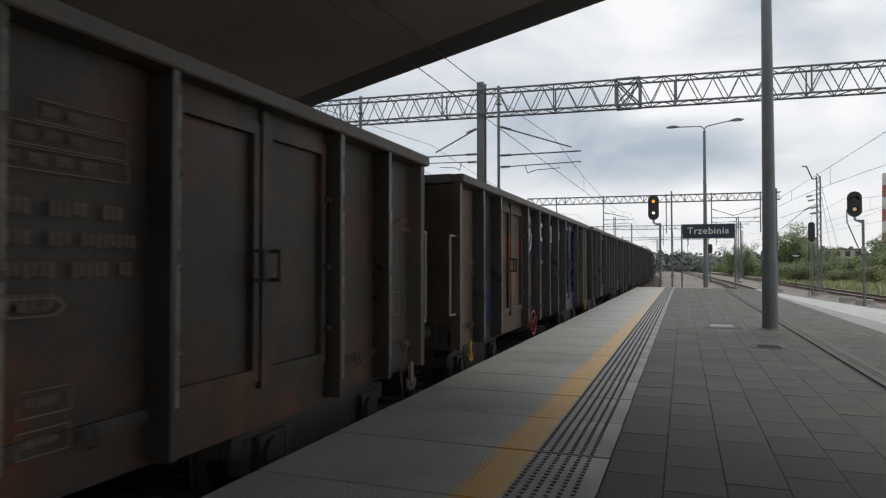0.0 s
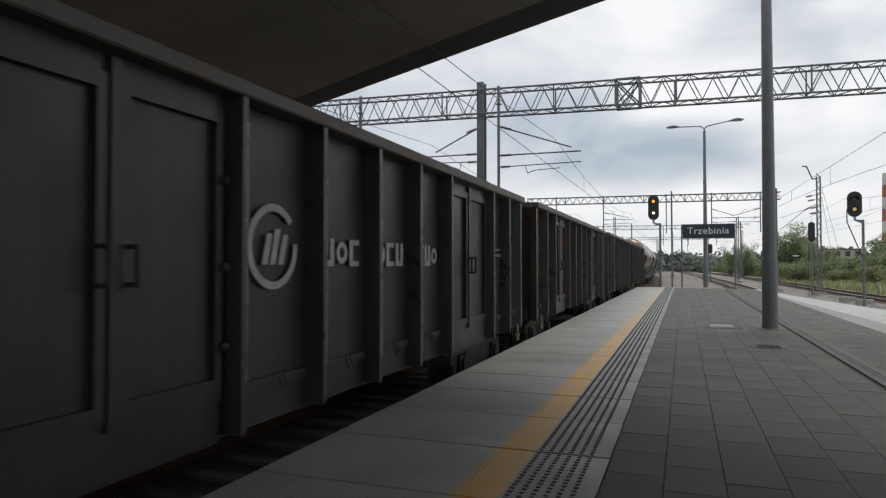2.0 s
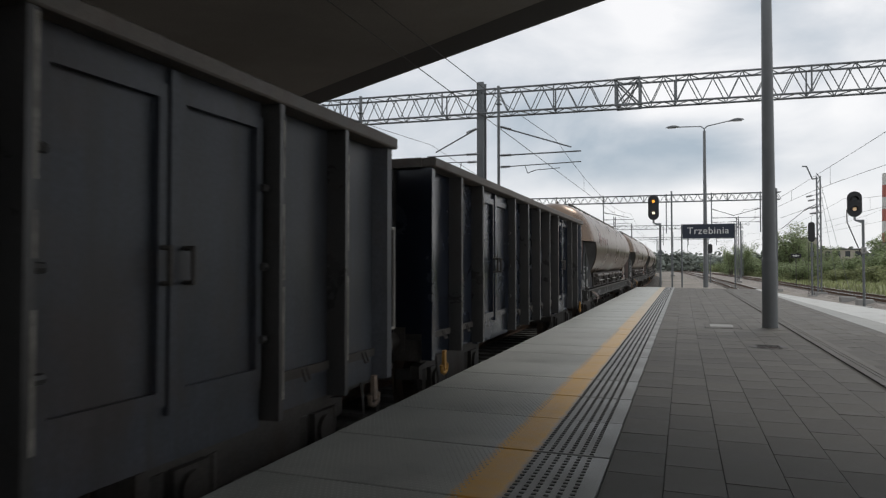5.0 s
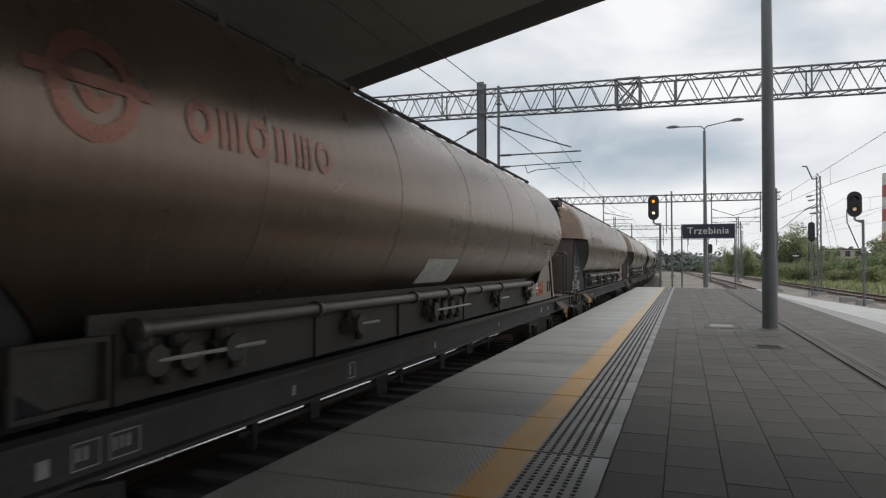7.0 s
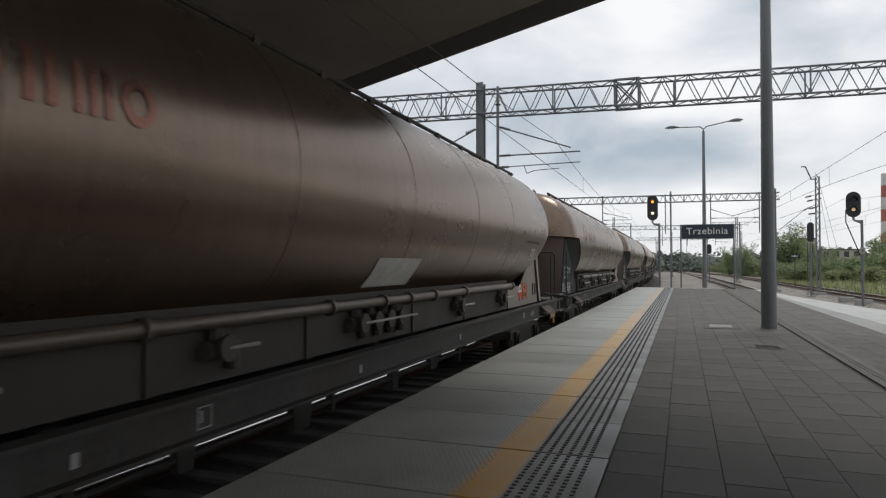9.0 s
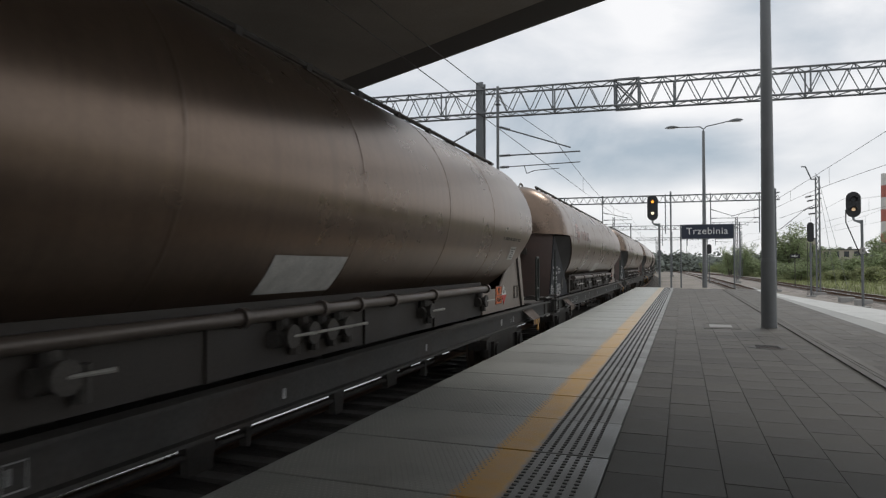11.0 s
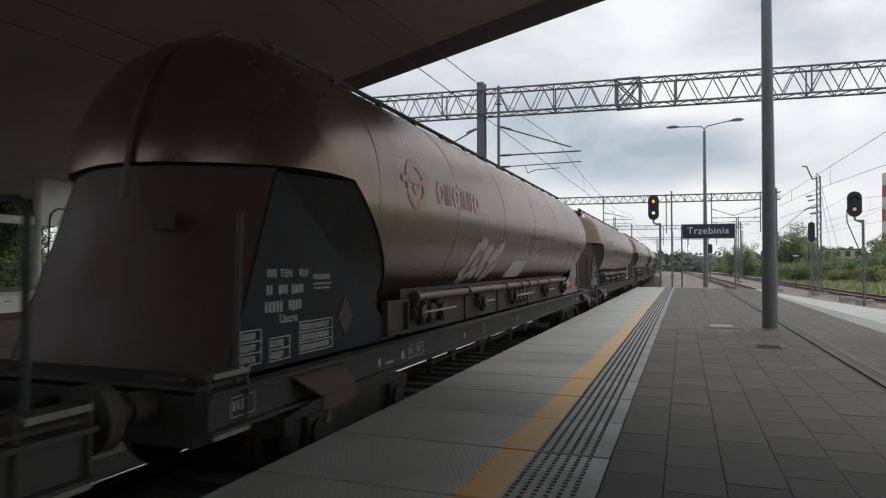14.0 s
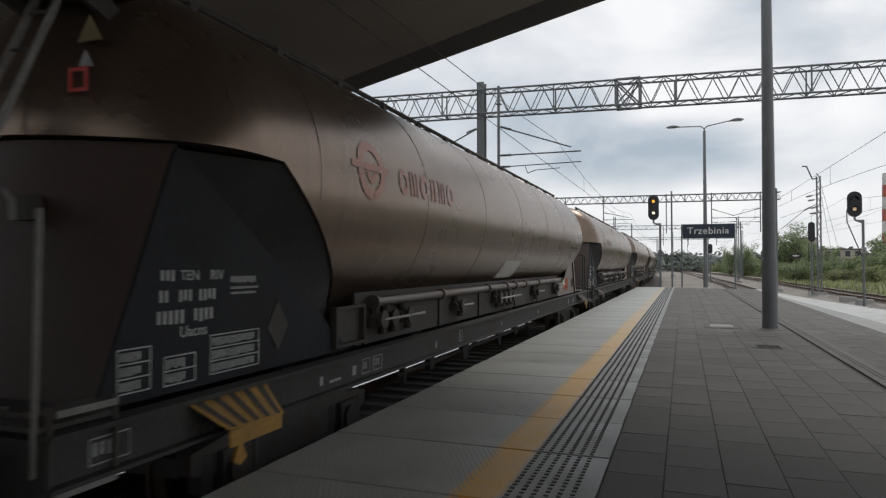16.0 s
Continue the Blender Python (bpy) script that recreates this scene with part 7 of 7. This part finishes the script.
    # white plate low on the tank's flank, following the round
    def on_tank(mat, outline, name, label="", off=0.006, sh=0.0):
        """A thin sheet on the flank: outline of (y, angle below the middle)."""
        bm = bmesh.new()
        (ya, a0), (yb, a1) = outline
        n = 6
        rows = []
        for i in range(n + 1):
            a = radians(a0 + (a1 - a0) * i / n)
            rr = TR + off
            k = i / n
            rows.append([bm.verts.new((rr * math.cos(a), ya + sh * (1 - k), TC + rr * math.sin(a))), bm.verts.new((rr * math.cos(a), yb + sh * (1 - k), TC + rr * math.sin(a)))])
        for p, q in zip(rows, rows[1:]):
            bm.faces.new((p[0], p[1], q[1], q[0]))
        return part(name, bm, mat, root, label)
    sheet = on_tank(M_WORN_WHITE, ((L - 4.04, -27), (L - 3.68, -17)), "notice_plate", "small white notice plate")
    bm = bmesh.new()
    for i in range(5):
        a = radians(-25.6 + 1.6 * i)
        for j in range(6):
            if (i * 2 + j) % 5 and (0 < j < 5 or i in (0, 4)):
                yy = L - 4.0 + 0.048 * j
                v = [bm.verts.new(((TR + 0.009) * math.cos(a + d), yy + e, TC + (TR + 0.009) * math.sin(a + d))) for d, e in ((0, 0), (0, 0.04), (0.017, 0.04), (0.017, 0))]
                bm.faces.new(v)
    part("notice_print", bm, M_BLACK, sheet, kind="stuff")
    bm = bmesh.new()
    rnd = random.Random(8)
    yy = L - 4.70
    while yy < L - 3.45:
        w = rnd.uniform(0.03, 0.07)
        v = [bm.verts.new(((TR + 0.006) * math.cos(a), q, TC + (TR + 0.006) * math.sin(a))) for a, q in ((-0.22, yy), (-0.22, yy + w), (-0.185, yy + w), (-0.185, yy))]
        bm.faces.new(v)
        yy += w + rnd.choice((0.015, 0.015, 0.015, 0.07))
    part("owner_lettering", bm, M_UNDER, root, "small dark lettering, unreadable", kind="stuff")
    on_tank(M_WORN_WHITE, ((9.21 + (0.61 if ladder else 0), -44), (10.43 + (0.61 if ladder else 0), -28)), "white_plate", "worn white plate on the flank")
    # emblem and name as plain shapes
    def flank(y, h):
        """A point on the tank's flank at the height h above its middle."""
        return ((TR + 0.006) * math.sqrt(max(0, 1 - (h / TR) ** 2)), y, TC + h)
    bm = bmesh.new()
    def arc(r0, r1, a0, a1, y, h, n=30):
        rows = [[bm.verts.new(flank(y + r * math.cos(radians(a0 + (a1 - a0) * i / n)), h + r * math.sin(radians(a0 + (a1 - a0) * i / n)))) for i in range(n + 1)] for r in (r0, (r0 + r1) / 2, r1)]
        for p, q in zip(rows, rows[1:]):
            for i in range(n):
                bm.faces.new((p[i], p[i + 1], q[i + 1], q[i]))
    EY, EH = 3.95, 0.18
    arc(0.30, 0.20, 0, 360, EY, EH)
    arc(0.12, 0.04, 180, 360, EY, EH - 0.02)
    col = [[bm.verts.new(flank(EY + u, EH + 0.03 + d)) for d in (-0.035, 0.0, 0.035)] for u in [-0.42 + 0.82 * i / 10 for i in range(11)]]
    for p, q in zip(col, col[1:]):
        for j in range(2):
            bm.faces.new((p[j], p[j + 1], q[j + 1], q[j]))
    part("round_emblem", bm, M_EMBLEM, root, "faded red emblem of plain arcs")
    bm = bmesh.new()
    for k in range(6):
        yc = 4.75 + 0.31 * k
        if k in (0, 2, 5):
            n = 18
            rows = [[bm.verts.new(flank(yc + r * math.cos(2 * math.pi * i / n), 0.16 + r * 1.1 * math.sin(2 * math.pi * i / n))) for i in range(n)] for r in (0.13, 0.07)]
            for i in range(n):
                bm.faces.new((rows[0][i], rows[0][(i + 1) % n], rows[1][(i + 1) % n], rows[1][i]))
        else:
            for d in ((-0.12, -0.07), (-0.025, 0.025), (0.07, 0.12)) if k in (1, 4) else ((-0.09, -0.03), (0.03, 0.09)):
                hs = [0.02 + 0.28 * i / 6 for i in range(7)]
                col = [[bm.verts.new(flank(yc + q, h)) for q in d] for h in hs]
                for p, q in zip(col, col[1:]):
                    bm.faces.new((p[0], p[1], q[1], q[0]))
    part_each("painted_name", bm, M_EMBLEM, root, "faded red-brown plain shape")
    # hazard plates on the trailing side plate
    bm = bmesh.new()
    yp = L - 3.92
    box(bm, x, x + 0.01, yp, yp + 0.4, 1.29, 1.63)
    plate = part("hazard_plate", bm, M_ORANGE, root, "orange hazard plate with black numbers")
    bm = bmesh.new()
    for q in ((yp, yp + 0.4, 1.29, 1.305), (yp, yp + 0.4, 1.615, 1.63), (yp, yp + 0.015, 1.306, 1.614), (yp + 0.385, yp + 0.4, 1.306, 1.614), (yp + 0.016, yp + 0.384, 1.452, 1.467)):
        box(bm, x + 0.0105, x + 0.013, *q)
    part("plate_border", bm, M_BLACK, plate)
    letters("40", 0.15, M_BLACK, plate, pose(x + 0.012, yp + 0.2, 1.54, 90, 0, 90), depth=0.002)
    letters("1361", 0.14, M_BLACK, plate, pose(x + 0.012, yp + 0.2, 1.38, 90, 0, 90), depth=0.002)
    bm = bmesh.new()
    yd = yp - 0.2
    block(bm, [(yd - 0.17, 1.45), (yd + 0.17, 1.45), (yd, 1.63)], x + 0.001, 0.006)
    label_up = part("diamond_label", bm, M_WHITE, root, "white and red diamond hazard label")
    bm = bmesh.new()
    block(bm, [(yd - 0.17, 1.448), (yd, 1.27), (yd + 0.17, 1.448)], x + 0.001, 0.006)
    part("diamond_lower", bm, M_RED, label_up)
    bm = bmesh.new()
    block(bm, [(yd - 0.035, 1.475), (yd + 0.035, 1.475), (yd + 0.045, 1.515), (yd + 0.01, 1.58), (yd - 0.045, 1.52)], x + 0.0075, 0.002)
    part("flame_mark", bm, M_BLACK, label_up)
    bm = bmesh.new()
    for q in ((L - 2.91, L - 2.63, 1.35, 1.375), (L - 2.91, L - 2.63, 1.575, 1.6), (L - 2.91, L - 2.885, 1.376, 1.574), (L - 2.655, L - 2.63, 1.376, 1.574)):
        box(bm, x, x + 0.02, *q)
    part("card_holder", bm, M_UNDER, root)
    bm = bmesh.new()
    for y, w, h in ((3.1, 0.05, 0.08), (3.7, 0.07, 0.09), (5.95, 0.05, 0.08), (9.2, 0.05, 0.08), (12.3, 0.05, 0.08), (L - 4.7, 0.1, 0.11), (L - 4.0, 0.05, 0.07), (L - 3.84, 0.08, 0.1), (3.27, 0.2, 0.025)):
        box(bm, 1.361, 1.366, y, y + w, 0.95, 0.95 + h)
    for y, w in ((0.72, 0.28), (3.9, 0.18), (4.14, 0.22), (6.9, 0.14)):
        for q in ((y, y + w, 0.93, 0.938), (y, y + w, 1.07, 1.078), (y, y + 0.008, 0.939, 1.069), (y + w - 0.008, y + w, 0.939, 1.069)):
            box(bm, 1.361, 1.366, *q)
        bars(bm, y + 0.03, 1.05, [(w - 0.09,)], 1.361, h=0.085, seed=int(10 * y))
    part("sill_plate", bm, M_MARK, root, kind="stuff")
    if ladder:
        # leaning ladder up to the dome, with an upright foot
        def rail_at(z):
            return 0.62 if z < 2.35 else 0.62 + (z - 2.35) * 0.42
        for xx in (0.26, 0.48):
            bm = bmesh.new()
            for za, zb in ((1.2, 2.35), (2.35, TC + 1.3)):
                ya, yb = rail_at(za), rail_at(zb)
                prism(bm, [(ya - 0.024, za), (ya + 0.024, za), (yb + 0.024, zb), (yb - 0.024, zb)], "x", xx - 0.01, xx + 0.01)
            part("ladder_stile", bm, M_PALEPOLE, root)
        bm = bmesh.new()
        for k in range(10):
            z = 1.45 + k * 0.28
            tube(bm, (0.272, rail_at(z), z), (0.468, rail_at(z), z), 0.011, n=6)
        part_each("ladder_rung", bm, M_UNDER, root)
        bm = bmesh.new()
        box(bm, -0.1, 0.74, 1.0, 1.55, TC + 1.1, TC + 1.12)
        for q in ((-0.1, 0.74, 0.98, 0.999), (-0.1, 0.74, 1.551, 1.57)):
            box(bm, *q, TC + 1.08, TC + 1.24)
        for q in ((-0.12, -0.101), (0.741, 0.76)):
            box(bm, *q, 0.98, 1.57, TC + 1.08, TC + 1.24)
        part("top_platform", bm, M_SKIRT, root, "grimy steel platform over the dome")
        bm = bmesh.new()
        for xx in (0.0, 0.62):
            prism(bm, [(1.1, TC + 1.079), (1.5, TC + 1.079), (1.9, TC + 0.85), (1.8, TC + 0.8)], "x", xx - 0.02, xx + 0.02)
        part_each("platform_bracket", bm, M_UNDER, root)
        bm = bmesh.new()
        for xx in (-0.11, 0.75):
            pipe(bm, [(xx, 1.0, TC + 1.24), (xx, 1.0, TC + 1.32), (xx, 1.3, TC + 1.32), (xx, 1.3, TC + 1.24)], 0.02, n=6)
        part_each("platform_rail", bm, M_UNDER, root)
        # warning signs on the dome beside the ladder
        for yy, xx, zz, sz, mt, nm in ((1.30, 0.68, TC + 0.72, 0.11, M_SIGNYELLOW, "warning_triangle"), (1.27, 0.68, TC + 0.54, 0.07, M_MARK, "warning_triangle")):
            bm = bmesh.new()
            prism(bm, [(xx - sz, zz), (xx + sz, zz), (xx, zz + sz * 1.6)], "y", yy - 0.006, yy)
            part(nm, bm, mt, root, "small warning triangle")
        bm = bmesh.new()
        for q in ((0.6, 0.76, 3.14, 3.165), (0.6, 0.76, 3.275, 3.30), (0.6, 0.625, 3.166, 3.274), (0.735, 0.76, 3.166, 3.274)):
            box(bm, q[0], q[1], 1.205, 1.215, q[2], q[3])
        part("notice_frame", bm, M_RED, root, "small red-orange framed notice")
    bm = bmesh.new()
    box(bm, 0.35, 0.52, 1.02, 1.1, 2.3, 2.46)
    part("shield_plate", bm, M_SKIRT, root, "small dusty plate on the end shield")
    running_gear(root, L, (3.2, L - 3.2))
    # brake gear hanging under the frame between the bogies
    for i, u in enumerate((0.31, 0.36, 0.44, 0.47, 0.55, 0.62, 0.68)):
        bm = bmesh.new()
        y, w = L * u, 0.05 + 0.09 * (i % 3)
        prism(bm, [(y - w, 0.86), (y + w, 0.86), (y + w * 0.6, 0.34 + 0.06 * (i % 2)), (y - w * 0.6, 0.34 + 0.06 * (i % 2))], "x", 0.62, 0.7)
        part("brake_hanger", bm, M_UNDER, root)
    bm = bmesh.new()
    tube(bm, (0.66, L * 0.3, 0.5), (0.66, L * 0.7, 0.5), 0.03, n=8)
    part("brake_rod", bm, M_UNDER, root)
    return root


SILO_PLAIN = silo_wagon("brownish metal silo wagon with faded red emblem", False)
SILO_LADDER = silo_wagon("brownish metal silo wagon with ladder at its end", True)
SILOS = []
for k in range(11):
    src = SILO_LADDER if k in (1, 5, 7, 9) else SILO_PLAIN
    used = src in SILOS
    SILOS.append(copy_thing(src, Matrix()) if used else src)


def tail_rails(root, length, hoops):
    """Rails over the trailing end deck: two narrow hoops, or a frame across with a hoop beside it."""
    y = length - 0.76

    def put(pts, r=0.023):
        bm = bmesh.new()
        pipe(bm, pts, r, n=8)
        part("hand_rail", bm, M_RAILGREEN, root, "dark green end rail")
    if hoops:
        for x, y0, y1, z0, z1 in ((1.3, 1.43, 1.18, 1.24, 2.18), (0.5, 1.42, 1.2, 0.98, 2.26)):
            a, b = length - y0, length - y1
            put([(x, a + 0.05, z0), (x, a, z0 + 0.07), (x, a, z1 - 0.08), (x, a + 0.05, z1), (x, b - 0.05, z1), (x, b, z1 - 0.08), (x, b, z0 + 0.07), (x, b - 0.05, z0), (x, a + 0.05, z0)], 0.026)
            put([(x, a, 1.5), (x, b, 1.5)], 0.018)
    else:
        put([(-1.28, y, 1.19), (-1.28, y, 2.27), (-1.2, y, 2.35), (1.2, y, 2.35), (1.28, y, 2.27), (1.28, y, 1.19)])
        put([(-1.28, y, 1.72), (0.2, y, 1.72)], 0.018)
        put([(-0.55, y + 0.03, 1.19), (-0.55, y + 0.03, 2.1), (-0.5, y + 0.03, 2.17), (-0.3, y + 0.03, 2.17), (-0.25, y + 0.03, 2.1), (-0.25, y + 0.03, 1.19)])
        put([(1.3, length - 1.4, 0.95), (1.3, length - 1.4, 2.27)])
    # thin pipe down the trailing head
    if not hoops:
        put([(0.45, length - 2.6, TC + 1.36), (0.45, length - 2.1, TC + 1.2), (0.45, length - 1.98, TC + 0.7), (0.45, length - 1.86, TC - 0.2), (0.45, length - 1.5, TC - 0.62), (0.3, length - 1.4, TC - 0.75), (0.1, length - 1.4, TC - 0.7)], 0.016)


LADDER_WAGONS = [w for k, w in enumerate(SILOS) if k in (1, 5, 7, 9)]
for k, w in enumerate(SILOS):
    tail_rails(w, SILO_LEN + (LADDER_EXTRA if w in LADDER_WAGONS else 0.0), k == 2)


def graffiti(root):
    """Silver sprayed shapes on the flank of one tank."""
    strokes = [[(6.15, -40), (6.35, -22), (6.75, -16), (7.0, -20)], [(6.2, -42), (6.6, -43), (6.85, -32), (6.55, -29)], [(6.95, -43), (7.25, -18)], [(7.5, -18), (7.2, -31), (7.45, -42)],
               [(7.75, -42), (7.85, -20)], [(8.35, -18), (7.95, -20), (8.2, -31), (8.0, -42), (7.7, -42)], [(7.6, -24), (7.85, -31)]]
    for k, st in enumerate(strokes):
        st = [(8.14 - (8.35 - y) * 0.78, a) for y, a in st]
        bm = bmesh.new()
        for (ya, a), (yb, b) in zip(st, st[1:]):
            d = Vector((yb - ya, radians(b - a) * TR))
            nrm = Vector((-d.y, d.x)).normalized() * 0.095
            n = 5
            rows = []
            for i in range(n + 1):
                t = i / n
                w = nrm * (1 + 0.25 * math.sin(9 * t + k))
                q = []
                for sgn in (-1, 1):
                    y, h = ya + (yb - ya) * t + sgn * w.x, radians(a + (b - a) * t) * TR + sgn * w.y
                    q.append(bm.verts.new(((TR + 0.005 + 0.0004 * k) * math.cos(h / TR), y, TC + (TR + 0.005 + 0.0004 * k) * math.sin(h / TR))))
                rows.append(q)
            for p, q in zip(rows, rows[1:]):
                bm.faces.new((p[0], p[1], q[1], q[0]))
        part("sprayed_shape", bm, M_GRAFFITI, root, "silver sprayed paint shape")


# on one wagon the hazard plate and the diamond label hang the other way round
for ob in SILOS[2].children:
    if ob.name.startswith("hazard_plate"):
        ob.location.y -= 0.36
    elif ob.name.startswith("diamond_label"):
        ob.location.y += 0.42
for ob in SILOS[3].children:
    if ob.name.startswith(("hazard_plate", "diamond_label")):
        ob.location.y -= 0.3
graffiti(SILOS[4])
tagged(SILOS[4], "brownish metal silo wagon with silver graffiti on its flank")


# ---- what moves ----
# small unevenness of the run: seconds and metres by which the train lags behind the even slowing
LAG_T = (0.0, 0.5, 1.0, 1.5, 2.5, 3.0, 3.5, 4.0, 6.5, 7.0, 7.5, 8.0, 8.5, 9.0, 11.5, 12.0, 12.5, 13.0, 13.5, 14.0, 14.5, 15.0, 15.5, 16.0)
LAG = (0.04, 0.04, 0.03, -0.10, 0.04, 0.02, -0.02, 0.0, -0.06, 0.01, 0.04, 0.13, -0.07, -0.06, 0.02, 0.06, 0.15, 0.11, -0.19, -0.08, -0.03, -0.05, 0.0, 0.11)


def run_of(t):
    """How far the train has rolled after t seconds."""
    return 11.631 * t - 0.022 * t * t - float(np.interp(t, LAG_T, LAG))


def wagon_pose(lead, length):
    c0, c1 = lead + 2.4, lead + length - 2.4
    x0, y0, _ = on_track(c0)
    x1, y1, _ = on_track(c1)
    a = math.atan2(-(x1 - x0), y1 - y0)
    d = Vector((x1 - x0, y1 - y0, 0)).normalized()
    p = Vector((x0, y0, RAIL)) - d * 2.4
    return Matrix.Translation(p) @ Matrix.Rotation(a, 4, "Z")


def motions():
    train = []
    lead = 8.09 - OPEN_LEN
    for w in OPEN_WAGONS:
        train.append((w, lead, OPEN_LEN))
        lead += OPEN_LEN
    train[-1] = (train[-1][0], train[-1][1] - 0.15, OPEN_LEN)
    lead = 8.09 + 5 * OPEN_LEN
    for w in SILOS:
        length = SILO_LEN + (LADDER_EXTRA if w in LADDER_WAGONS else 0.0)
        train.append((w, lead, length))
        lead += length
    for w, lead, length in train:
        walk(w, [(0.5 * i, wagon_pose(lead - run_of(0.5 * i), length)) for i in range(33)])
        for bo in [o for o in w.children if o.name.startswith("bogie")]:
            for ws in [o for o in bo.children if o.name.startswith("wheelset")]:
                # the wheels turn while the wagon is within sight of the platform
                place = lead + bo.location.y + ws.location.y
                base = Matrix.Translation(ws.location)
                rows = []
                for f in range(0, 481):
                    t = f / 30
                    y = place - run_of(t)
                    if -3.0 < y < 30.0:
                        rows.append((t, base @ Matrix.Rotation(run_of(t) / 0.46, 4, "X")))
                if len(rows) > 1:
                    if rows[0][0] > 0:
                        rows.insert(0, (0.0, rows[0][1]))
                    if rows[-1][0] < 16:
                        rows.append((16.0, rows[-1][1]))
                    walk(ws, rows)


motions()
